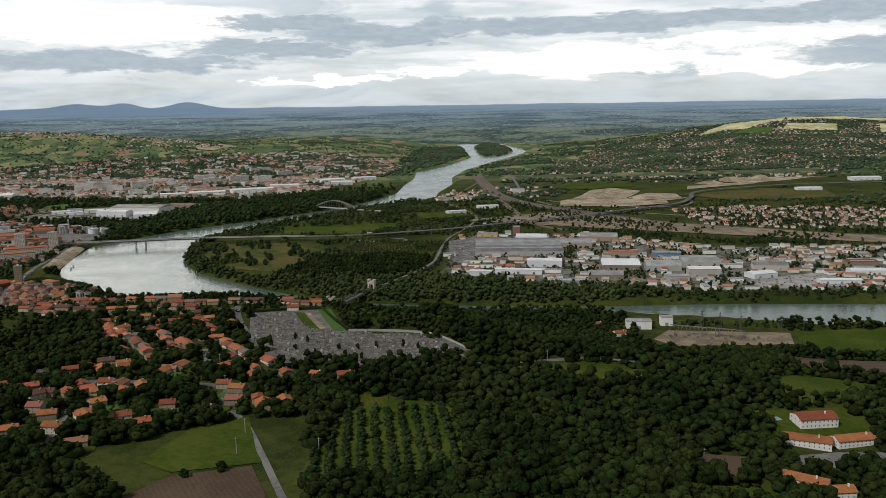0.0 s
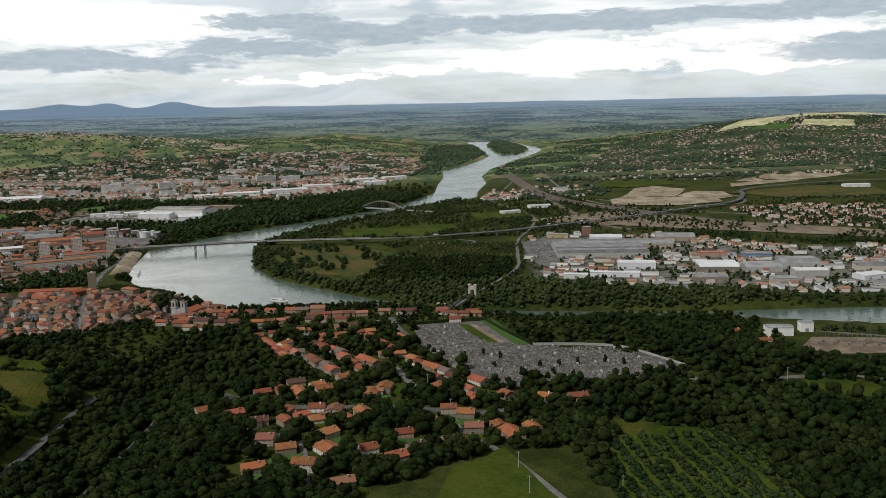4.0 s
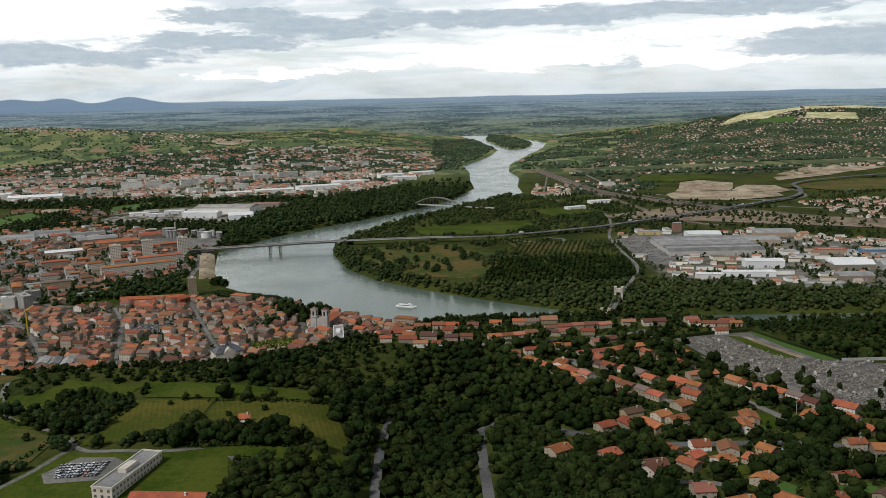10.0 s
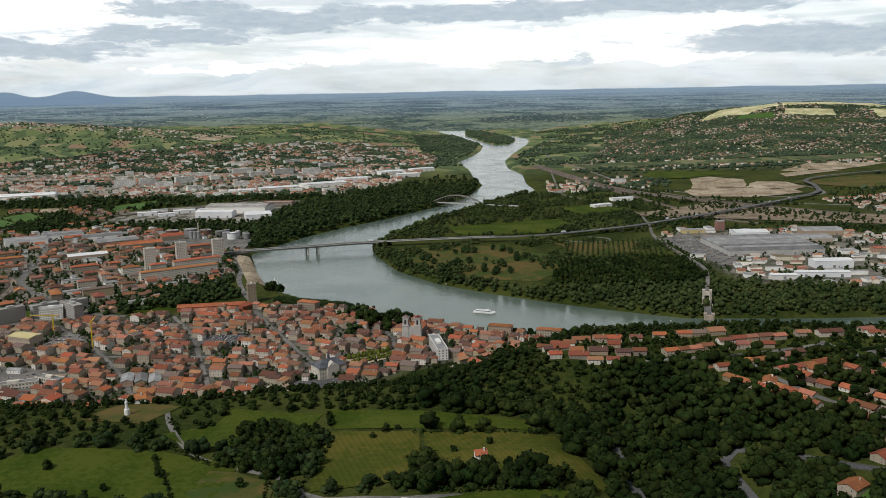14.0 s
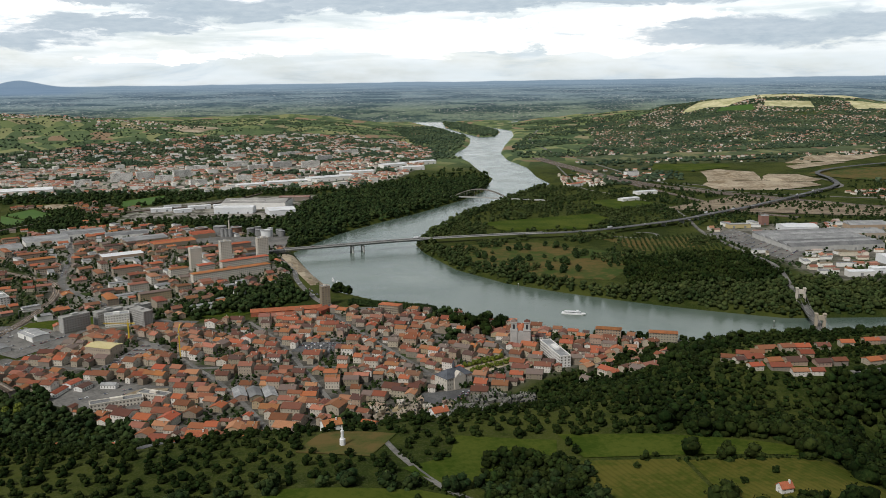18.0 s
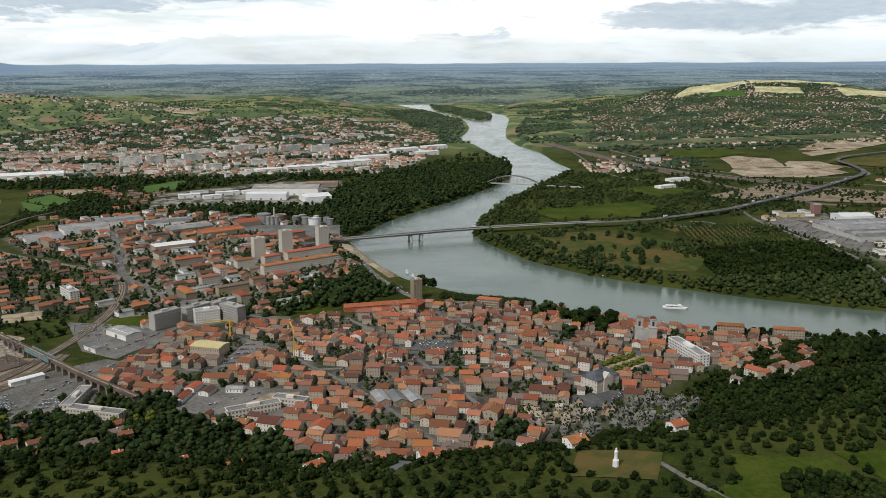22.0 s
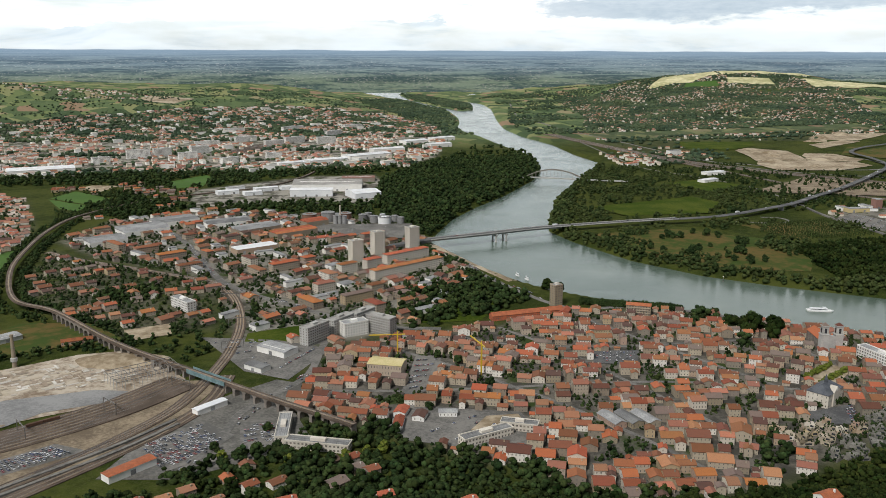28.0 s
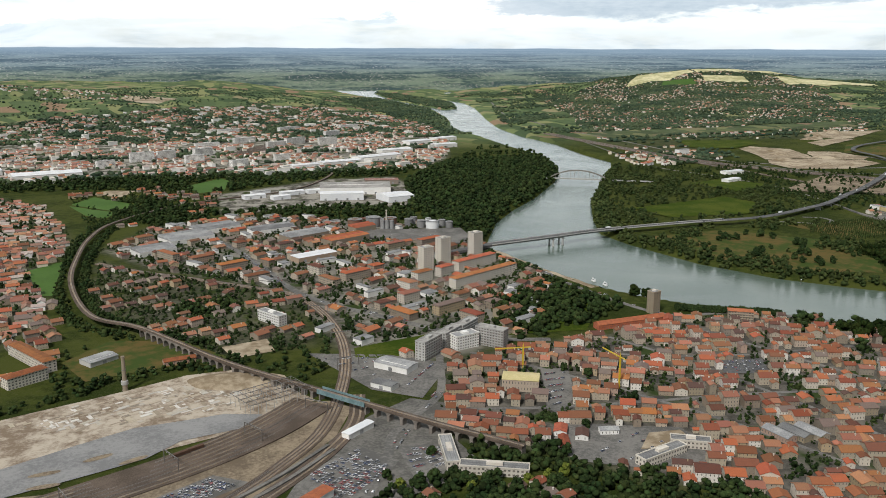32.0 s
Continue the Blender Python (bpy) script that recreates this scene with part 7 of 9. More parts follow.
# ---- far quarters ----
house_mass("far_houses", "sunlit far town of pale houses with tiled roofs", scatter(GRIGNY, 16.5, 21, 0.8, clump=70), 8, 15, 3.5, 6.5, 21, angle=20)
block_mass("far_blocks", "pale blocks among the far town", scatter(GRIGNY, 40, 22, 0.55, clump=120), 12, 32, 5, 10, 22, WALL_PALE, CREAM)
house_mass("far_houses", "scattered tiled houses of the western suburbs", scatter(FAR_WEST, 15, 23, 0.75), 8, 13, 2.8, 4.5, 23, angle=12)
house_mass("far_houses", "hill town of tiled houses on wooded slopes", scatter(HILL_TOWN, 14, 24, 0.72, clump=130), 7, 11, 2.2, 3.8, 24)
house_mass("far_houses", "village houses in the plain by the motorway", scatter(EAST_VILLAGE, 17, 25, 0.55), 7, 11, 2.4, 4, 25, angle=5)
house_mass("far_houses", "houses and workshops of the industrial quarter", scatter(INDUSTRY, 19, 26, 0.6, clump=60), 7, 14, 2.5, 4.5, 26, WALL_FAR, angle=-6)
block_mass("far_blocks", "low sheds and yards of the industrial quarter", scatter(INDUSTRY, 30, 27, 0.5), 9, 24, 2.5, 5, 27, WALL_PALE, ROOF_GREY, -6)
block_mass("far_blocks", "brown and tan sheds of the industrial quarter", scatter(INDUSTRY, 36, 28, 0.45), 8, 22, 2.5, 5, 28, WALL_FAR, BALLAST_TAN, -6)
house_mass("far_houses", "houses along the far left ridge", scatter([(-2200, 3500), (-1300, 3500), (-1000, 3700), (-1100, 3850), (-2200, 3900)], 20, 28, 0.5, clump=120), 7, 12, 2.5, 4, 28)
house_mass("far_houses", "riverside houses along the old road", scatter([(-30, 1980), (60, 2000), (110, 2300), (40, 2300)], 17, 29, 0.7), 8, 12, 4, 6, 29)
house_mass("far_houses", "sunlit houses along the far hilltop", scatter([(1100, 4150), (1500, 4100), (2300, 4200), (2400, 4450), (1500, 4300)], 22, 31, 0.6, clump=160), 7, 12, 2.5, 4, 31)

# ---- cemetery ----
TARMAC_DARK = mat("cemetery_gravel", (0.10, 0.095, 0.09), (0.19, 0.18, 0.165), 0.95, 0.1, 1.0)
tagged(new("cemetery_ground", patch("cemetery_ground", [(-153, 645), (-100, 652), (-70, 590), (0, 575), (14, 535), (-45, 505), (-100, 506), (-135, 560)], TARMAC_DARK, 0.3, 6.0)), "gravel ground of a large hillside cemetery", "cemetery", kind="structure")
CEM = [(-148, 640), (-122, 644), (-100, 600), (-82, 592), (-20, 586), (-6, 570), (8, 535), (-42, 510), (-98, 510), (-132, 560)]
gr = np.random.default_rng(5)


def graves(CEM, gx0, gy0, turn, label, tombs=True):
    c, s = math.cos(radians(turn)), math.sin(radians(turn))
    it, spots_ = [], []
    for u in np.arange(-110, 110, 2.3):
        if int(u / 2.3) % 10 == 0:
            continue
        for v in np.arange(-100, 100, 1.7):
            if int(v / 1.7) % 15 == 0:
                continue
            x, y = gx0 + u * c - v * s, gy0 + u * s + v * c
            if within(CEM, x, y) and gr.uniform() < 0.93:
                spots_.append((x, y))
    v, f = [], []
    base = boxes([(-0.5, -0.85, 0, 0.5, 0.85, 0.35)])[0], boxes([(-0.45, 0.65, 0.3, 0.45, 0.85, 0.95)])[0], boxes([(-0.1, 0.7, 0.9, 0.1, 0.8, 1.6)])[0]
    bf = boxes([(0, 0, 0, 1, 1, 1)])[1]
    vs, fs, o = [], [], 0
    zz = land_height(np.array([p[0] for p in spots_]), np.array([p[1] for p in spots_]))
    for (x, y), z in zip(spots_, zz):
        a = radians(turn + gr.uniform(-4, 4) + (180 if gr.uniform() < 0.5 else 0))
        ca, sa = math.cos(a), math.sin(a)
        k = gr.uniform(0.8, 1.25)
        for j, b in enumerate(base):
            if j == 2 and gr.uniform() < 0.6:
                continue
            vs += [(x + (p * ca - q * sa) * k, y + (p * sa + q * ca) * k, z + 0.25 + r * k * (1 if j else gr.uniform(0.98, 1.02))) for p, q, r in b]
            fs += [tuple(i + o for i in q) for q in bf]
            o += 8
    tagged(new("graves", mesh("graves", vs, fs, GRAVE)), label, "graves", kind="stuff")
    if not tombs:
        return
    kit = mesh("tomb", *join(boxes([(-0.7, -0.7, -0.5, 0.7, 0.7, 1.6)]), ([(-0.8, -0.8, 1.6), (0.8, -0.8, 1.6), (0.8, 0.8, 1.6), (-0.8, 0.8, 1.6), (0, 0, 2.4)], [(0, 1, 4), (1, 2, 4), (2, 3, 4), (3, 0, 4), (3, 2, 1, 0)])), CONCRETE)
    door = box_mesh("door", GLASS_DARK, (-0.25, -0.72, 0, 0.25, -0.66, 1.2))
    for x, y in spots_[::60]:
        t = tagged(new("tomb", kit), "small pale stone chapel tomb among the graves", "tomb", "chapel tombs")
        t.matrix_basis = pose(x, y, h1(x, y) + 0.2, 0, 0, gr.uniform(0, 360))
        part("door", door, t)
    for nm, pts, mt in (("flower_bed", [(-119, 645), (-111, 643), (-93, 600), (-100, 597)], MEADOW), ("path", [(-110, 643), (-106, 642), (-88, 600), (-92, 599)], SAND), ("lawn", [(-102, 653), (-92, 655), (-72, 591), (-82, 594)], PITCH)):
        tagged(new(nm, patch(nm, pts, mt, 0.5, 6.0)), "strip of ground inside the cemetery", nm, kind="structure")
    line = curve_points([(-155, 646), (-100, 655)], 6) + curve_points([(-98, 654), (-71, 592)], 6)
    tagged(new("hedge", ribbon("hedge", line, 1.8, LEAF_WOOD, None, 1.9, 2.2)), "clipped dark hedge round the cemetery", "hedge")
    tagged(new("wall", ribbon("wall", curve_points([(-71, 592), (-20, 590), (-2, 574), (14, 536)], 6), 0.5, CONCRETE, None, 1.6, 2.2)), "pale cemetery boundary wall", "wall")


graves(CEM, -70, 575, -62, "close rows of grey stone graves with headstones and crosses")


# ---- stepped star-shaped housing on the slope beside the square ----


def star_ring(r, points, turn, z, ox=0.0, oy=0.0, rnd=None):
    out = []
    for i in range(2 * points):
        a = turn + math.pi * i / points
        k = r * ((1.0 if i % 2 else 0.52) + rnd.uniform(-0.08, 0.08))
        out.append((ox + k * math.cos(a), oy + k * math.sin(a), z))
    return out


def star_block(x, y, seed, wall):
    """Concrete flats of angular storeys, each set back on the one below, with planted terraces."""
    r = random.Random(seed)
    top = tagged(new("terraced_flats"), "angular concrete flats stepping back storey by storey with planted terraces", "apartment block", "star-shaped flats")
    top.matrix_basis = pose(x, y, h1(x, y))
    n, rad, z, ox, oy = r.choice((3, 4)), r.uniform(4.6, 7.4), -2.0, 0.0, 0.0
    turn = r.uniform(0, 6)
    green = []
    for k in range(r.choice((1, 2, 2, 3))):
        zt = 2.4 * (k + 1)
        low, up = star_ring(rad, n, turn, z, ox, oy, r), None
        up = [(px, py, zt) for px, py, _ in low]
        m = len(low)
        f = [tuple(range(m, 2 * m)), tuple(range(m - 1, -1, -1))] + [(i, (i + 1) % m, m + (i + 1) % m, m + i) for i in range(m)]
        storey = part("storey", mesh("storey", low + up, f, wall), top)
        # a dark window band on every second face and a low parapet
        band = []
        for i in range(0, m, 2):
            (x0, y0, _), (x1, y1, _) = low[i], low[(i + 1) % m]
            e = Vector((y1 - y0, x0 - x1)).normalized() * 0.05
            band.append((x0 * 0.85 + x1 * 0.15 + e.x, y0 * 0.85 + y1 * 0.15 + e.y, x0 * 0.2 + x1 * 0.8 + e.x, y0 * 0.2 + y1 * 0.8 + e.y, zt - 1.9, zt - 0.7))
        part("window_band", mesh("window_band", *upright(band), GLASS_DARK), storey)
        for i in range(m):
            px, py, _ = low[i]
            if r.random() < 0.8:
                green.append((ox + (px - ox) * 0.82, oy + (py - oy) * 0.82, zt - 0.1))
        z, rad, turn = zt, rad * r.uniform(0.70, 0.82), turn + r.uniform(0.2, 0.6)
        ox, oy = ox + r.uniform(-1.2, 1.2), oy + r.uniform(-1.2, 1.2)
    g = np.array(green)
    tagged(part("terrace_planting", grove_mesh("terrace_planting", g, np.array([r.uniform(1.0, 2.2) for _ in green]), SMALL, LEAF_TOWN, seed), top), kind="stuff")


FLATS = mat("weathered_grey_concrete", (0.13, 0.125, 0.11), (0.27, 0.255, 0.225), 0.9, 0.2, 1.5, rnd=0.4)
for i, (x, y, _) in enumerate(scatter(STAR, 10.5, 77, 0.85, clear=False)):
    star_block(x, y, 300 + i, WALL if y > 790 and x < -488 else FLATS)
wood("terrace_trees", "shrubs and small trees between the stepped flats", scatter(STAR, 5.5, 78, 0.75, clear=False), 2.6, 5.0, SMALL, LEAF_TOWN, 79)

# ---- orchard rows ----
ox, oy = np.meshgrid(np.arange(-58, 14, 7.0), np.arange(336, 430, 4.0))
ox, oy = ox.ravel() + gr.uniform(-0.7, 0.7, ox.size) - 0.1 * (oy.ravel() - 336), oy.ravel() + gr.uniform(-0.7, 0.7, oy.size)
wood("orchard", "rows of young fruit trees on grass", np.stack([ox, oy, land_height(ox, oy)], -1), 3.2, 5.0, NEAR, LEAF_TOWN, 91)

# ---- cars ----


def car_meshes():
    """A small car: body with rounded nose and tail, glasshouse, wheels."""
    prof = [(-1.4, 0.25), (-1.42, 0.55), (-1.25, 0.68), (0.85, 0.70), (1.3, 0.60), (1.42, 0.42), (1.4, 0.25)]
    n = len(prof)
    v = [(x, y * (0.64 if 0 < i < n - 1 else 0.6), z) for y in (-1, 1) for i, (x, z) in enumerate(prof)]
    f = [tuple(range(n - 1, -1, -1)), tuple(range(n, 2 * n))] + [(i, (i + 1) % n, n + (i + 1) % n, n + i) for i in range(n)]
    top = [(-1.15, 0.68), (-0.85, 1.02), (0.25, 1.04), (0.75, 0.70)]
    m = len(top)
    g = [(x, y * (0.6 if i in (0, 3) else 0.5), z) for y in (-1, 1) for i, (x, z) in enumerate(top)]
    gf = [tuple(range(m - 1, -1, -1)), tuple(range(m, 2 * m)), (0, 1, m + 1, m), (2, 3, m + 3, m + 2)]
    rv = [(x, y, z + 0.02) for x, y, z in (g[1], g[2], g[m + 2], g[m + 1])]
    b, rf = join((v, f), (rv, [(0, 1, 2, 3)]))
    wv, wf = tube([(0.27, -0.09), (0.27, 0.09)], 10)
    return mesh("car", b, rf, CAR_PAINT), mesh("window_glass", g, gf, GLASS_DARK), mesh("wheel", wv, wf, TYRE), (v + rv, rf, g, gf)


TYRE = mat("tyre", (0.02, 0.02, 0.02), (0.03, 0.03, 0.03), 0.9)
CAR_KIT = car_meshes()
CAR_SPOTS = []


def park(a, b, c, d, rows, n, fill, turn):
    """Rows of parked cars in a four-cornered yard."""
    a, b, c, d = (Vector(q) for q in (a, b, c, d))
    for i in range(rows):
        u = (i + 0.5) / rows
        for j in range(n):
            k = (j + 0.5) / n
            if gr.uniform() < fill:
                p = (a + (b - a) * k) * (1 - u) + (d + (c - d) * k) * u
                CAR_SPOTS.append((p.x, p.y, turn + (180 if gr.uniform() < 0.5 else 0) + gr.normal(0, 3)))


park((-928, 898), (-892, 922), (-878, 892), (-915, 862), 9, 18, 0.8, -55)
park((-1066, 866), (-980, 913), (-966, 900), (-1074, 850), 6, 42, 0.9, -60)
park((-866, 916), (-844, 909), (-841, 888), (-868, 876), 5, 12, 0.75, -70)
park((14, 1210), (55, 1245), (50, 1420), (8, 1400), 12, 14, 0.7, 20)
park((-885, 1090), (-835, 1070), (-800, 1040), (-835, 995), 6, 14, 0.55, 30)
park((-735, 1505), (-640, 1450), (-630, 1510), (-725, 1545), 7, 20, 0.45, 25)
park((-755, 875), (-720, 890), (-700, 870), (-745, 850), 3, 9, 0.5, 20)
park((-728, 1002), (-711, 1000), (-745, 940), (-752, 938), 6, 10, 0.6, 30)
park((-587, 978), (-555, 970), (-568, 949), (-597, 957), 4, 12, 0.7, 70)
park((-472, 835), (-464, 835), (-478, 810), (-486, 810), 9, 2, 0.9, 20)
park((-478, 483), (-456, 483), (-457, 468), (-475, 470), 5, 12, 0.85, 60)
park((360, 1045), (470, 1085), (500, 1020), (400, 1005), 6, 22, 0.5, 10)
for _ in range(120):
    i = gr.integers(0, 4)
    line = ([(-950, 1640), (-901, 1460), (-876, 1319), (-854, 1246), (-777, 1129)], [(-903, 860), (-878, 905), (-841, 961), (-814, 993)], [(-600, 1300), (-592, 1210), (-560, 1100)], [(-901, 1460), (-876, 1319)])[i]
    j = gr.integers(0, len(line) - 1)
    k = gr.uniform()
    (x0, y0), (x1, y1) = line[j], line[j + 1]
    t = math.atan2(y1 - y0, x1 - x0)
    s = gr.choice((-1.8, 1.8))
    CAR_SPOTS.append((x0 + (x1 - x0) * k - s * math.sin(t), y0 + (y1 - y0) * k + s * math.cos(t), math.degrees(t)))


def car(x, y, t, z=None, label="parked car on the asphalt"):
    c = tagged(new("car", CAR_KIT[0]), label, "car", "cars")
    c.matrix_basis = pose(x, y, (h1(x, y) + 0.36 if z is None else z), 0, 0, t)
    part("window_glass", CAR_KIT[1], c)
    for wx in (-0.85, 0.85):
        for wy in (-0.6, 0.6):
            part("wheel", CAR_KIT[2], c, m=pose(wx, wy, 0.27, 90, 0, 0))
    return c


near_cars = sorted(CAR_SPOTS, key=lambda q: q[1] + 0.4515 * q[0])
for x, y, t in near_cars[:200]:
    car(x, y, t)
cv, cf, wv2, wf2 = CAR_KIT[3]
av, af, bv2, bf2 = [], [], [], []
for x, y, t in near_cars[200:]:
    c, s, z = math.cos(radians(t)), math.sin(radians(t)), h1(x, y) + 0.36
    o = len(av)
    av += [(x + p * c - q * s, y + p * s + q * c, z + r) for p, q, r in cv]
    af += [tuple(i + o for i in q) for q in cf]
    o = len(bv2)
    bv2 += [(x + p * c - q * s, y + p * s + q * c, z + r) for p, q, r in wv2]
    bf2 += [tuple(i + o for i in q) for q in wf2]
rows_ob = tagged(new("parked_cars", mesh("parked_cars", av, af, CAR_ROWS)), "rows of parked cars in the yards and streets", "cars", kind="stuff")
tagged(part("window_glass", mesh("window_glass", bv2, bf2, GLASS_DARK), rows_ob), kind="stuff")

# vehicles on the motorway
line = curve_points([(-612, 1395), (-525, 1411), (-443, 1427), (-314, 1435), (-178, 1436), (-65, 1472), (7, 1502), (82, 1548), (187, 1610), (357, 1728), (430, 1785)], 9)
for i in range(4, len(line) - 2, 4):
    if gr.uniform() < 0.75:
        p, q = line[i], line[i + 1]
        t = math.atan2(q.y - p.y, q.x - p.x)
        s = gr.choice((-4.4, -2, 2, 4.4))
        x, y = p.x - s * math.sin(t), p.y + s * math.cos(t)
        if gr.uniform() < 0.3:
            lorry = tagged(new("lorry", box_mesh("trailer", SHEET_WHITE, (-4, -0.85, 0.7, 2.3, 0.85, 2.7))), "white articulated lorry on the motorway", "lorry", "motorway lorries")
            lorry.matrix_basis = pose(x, y, 12.75, 0, 0, math.degrees(t))
            part("cab", box_mesh("cab", CAR_PAINT, (2.6, -0.8, 0.4, 4.0, 0.8, 2.2)), lorry)
            part("chassis", box_mesh("chassis", STEEL, (-4, -0.6, 0.4, 3.9, 0.6, 0.7)), lorry)
            for wx in (-3.2, -2.2, 3.2):
                for wy in (-0.7, 0.7):
                    part("wheel", CAR_KIT[2], lorry, m=pose(wx, wy, 0.3, 90, 0, 0))
        else:
            car(x, y, math.degrees(t), 12.55, "car driving on the motorway")

# ---- cleared factory ground: tarmac, slabs, mound, steel skeleton ----
tagged(new("old_tarmac", patch("old_tarmac", [(-1140, 940), (-1056, 981), (-1021, 996), (-964, 1000), (-940, 990), (-957, 973), (-993, 968), (-1014, 951), (-1061, 934), (-1110, 918)], TARMAC_OLD, 0.6, 6.0)), "grey tarmac apron with worn patches", "tarmac", kind="structure")
SITE = [(-1062, 1004), (-1010, 1006), (-945, 1012), (-935, 1030), (-985, 1058), (-1040, 1060), (-1100, 1022)]
sv, sf = [], []
for i in range(620):
    x, y = gr.uniform(-1120, -910), gr.uniform(995, 1078)
    if within(SITE, x, y):
        w, d = gr.uniform(1.2, 9), gr.uniform(0.8, 3.6)
        a = radians(24 + (90 if gr.uniform() < 0.3 else 0) + gr.normal(0, 2))
        bv, bf = boxes([(-w / 2, -d / 2, -1, w / 2, d / 2, 0.42 + gr.uniform(0.02, 0.3))])
        o, z = len(sv), h1(x, y)
        sv += [(x + p * math.cos(a) - q * math.sin(a), y + p * math.sin(a) + q * math.cos(a), z + k) for p, q, k in bv]
        sf += [tuple(o + k for k in q) for q in bf]
tagged(new("concrete_slabs", mesh("concrete_slabs", sv, sf, mat("floor_slabs_of_the_works", (0.42, 0.37, 0.30), (0.58, 0.53, 0.46), 0.95, 0.1, 0.8, island=0.3, hues=((0.62, 0.58, 0.52), (0.34, 0.27, 0.19), (0.50, 0.45, 0.37), (0.20, 0.16, 0.115), (0.68, 0.65, 0.60), (0.40, 0.33, 0.24))))), "broken whitish and brown floor slabs left from the factory", "rubble", kind="stuff")
for x, y, t in ((-1069, 948, 8), (-1041, 960, 20), (-1068, 932, 5), (-1021, 951, 22)):
    ring = [(x + 9 * math.cos(k) * math.cos(radians(t)) - 2.6 * math.sin(k) * math.sin(radians(t)), y + 9 * math.cos(k) * math.sin(radians(t)) + 2.6 * math.sin(k) * math.cos(radians(t))) for k in np.linspace(0, 6.2832, 12, endpoint=False)]
    tagged(new("bare_earth", patch("bare_earth", ring, BALLAST_TAN, 0.75, 6.0)), "brown weedy patch in the tarmac", "bare earth", kind="structure")
mv, mf = [], []
for j in range(9):
    r = 24 * (1 - j / 8) ** 0.8
    mv += [(r * math.cos(a) * 1.5 * (1 + 0.12 * math.sin(3 * a + j)), r * math.sin(a) * 0.75, 4.5 * (1 - (1 - j / 8) ** 1.6) - 0.4) for a in np.linspace(0, 2 * math.pi, 28, endpoint=False)]
for j in range(8):
    mf += [(j * 28 + i, j * 28 + (i + 1) % 28, (j + 1) * 28 + (i + 1) % 28, (j + 1) * 28 + i) for i in range(28)]
tagged(new("earth_mound", mesh("earth_mound", mv, mf, SAND, shade=True)), "flat-topped mound of grey rubble", "mound").matrix_basis = pose(-952, 1058, 7, 0, 0, -12)
fr = tagged(new("steel_skeleton"), "bare steel skeleton of a dismantled hall", "steel frame")
fr.matrix_basis = pose(-931, 1012, 7, 0, 0, 22)
post = box_mesh("post", CONCRETE, (-0.13, -0.13, -0.5, 0.13, 0.13, 8))
beam = box_mesh("beam", STEEL, (-24, -0.12, 7.4, 24, 0.12, 7.8))
rafter = box_mesh("rafter", STEEL, (-0.12, -14, 7.8, 0.12, 14, 8.1))
for j in range(5):
    part("beam", beam, fr, m=pose(0, -14 + 7 * j, 0))
    for i in range(9):
        part("post", post, fr, m=pose(-24 + 6 * i, -14 + 7 * j, 0))
for i in range(9):
    part("rafter", rafter, fr, m=pose(-24 + 6 * i, 0, 0))

# ---- station: platforms, masts, wagons ----
for pts in ([(-1062, 812), (-1000, 853), (-946, 890), (-906, 925)], [(-1040, 835), (-990, 869), (-945, 900), (-908, 932)]):
    tagged(new("platform", ribbon("platform", curve_points(pts), 2.4, ASPHALT_PALE, None, 1.5, 1.6)), "station platform with pale edge", "platform", kind="structure")
mast = box_mesh("gantry", STEEL, (-9, -0.2, -0.5, -8.6, 0.2, 8), (8.6, -0.2, -0.5, 9, 0.2, 8), (-9, -0.2, 7.4, 9, 0.2, 8.0))
ins = box_mesh("insulator", CONCRETE, (-0.15, -0.15, 6.6, 0.15, 0.15, 7.4))
for x, y, t in ((-905, 985, -45), (-950, 958, -60), (-1000, 935, -65), (-866, 1060, 10), (-858, 1120, 5), (-862, 1200, -10), (-895, 1300, -40), (-1055, 905, -68), (-1110, 885, -70)):
    g = tagged(new("catenary_gantry", mast), "steel portal carrying the overhead wires", "gantry", "railway gantries")
    g.matrix_basis = pose(x, y, 7.2, 0, 0, t)
    for k in (-5, -1.7, 1.7, 5):
        part("insulator", ins, g, m=pose(k, 0, 0))
wag = box_mesh("wagon", mat("rusty_wagon", (0.09, 0.05, 0.035), (0.13, 0.075, 0.05), 0.8, 0.3, 2.0), (-5, -1, 0.7, 5, 1, 2.4))
for x, y, t in ((-985, 952, 26), (-994.5, 947.5, 26), (-1105, 905, 23), (-1115, 901, 23), (-1125, 897, 23)):
    w = tagged(new("goods_wagon", wag), "dark rusty goods wagon on a siding", "wagon", "goods wagons")
    w.matrix_basis = pose(x, y, h1(x, y) + 0.6, 0, 0, t)
    for k in (-3.5, 3.5):
        part("bogie", box_mesh("bogie", STEEL, (-1, -0.8, 0, 1, 0.8, 0.7)), w, m=pose(k, 0, 0))

# ---- town square trees, riverside planes and lone trees ----
KIT_A = [tree_kit(s, 1.0, LEAF_TOWN) for s in range(4)]
KIT_D = [tree_kit(10 + s, 1.0, LEAF_WOOD) for s in range(4)]
KIT_P = [tree_kit(20 + s, 1.0, LEAF_PALE) for s in range(2)]
KIT_C = [tree_kit(30 + s, 1.8, LEAF_WOOD) for s in range(2)]
for i in range(30):
    for side in (0, 4.5, 9):
        x, y = -541 + 2.75 * i + side * 0.45, 1105 - 1.55 * i + side * 0.8 - 2
        tree(x, y, 4.8, KIT_A[(i + int(side)) % 4], "clipped plane tree in a riverside row", "riverside plane trees")
for i in range(26):
    x, y = -330 + 7 * i, 944 - 2.4 * i
    if shore1(x, y) > 3:
        tree(x, y, 7, KIT_D[i % 4], "dense dark riverside tree", "riverside trees")
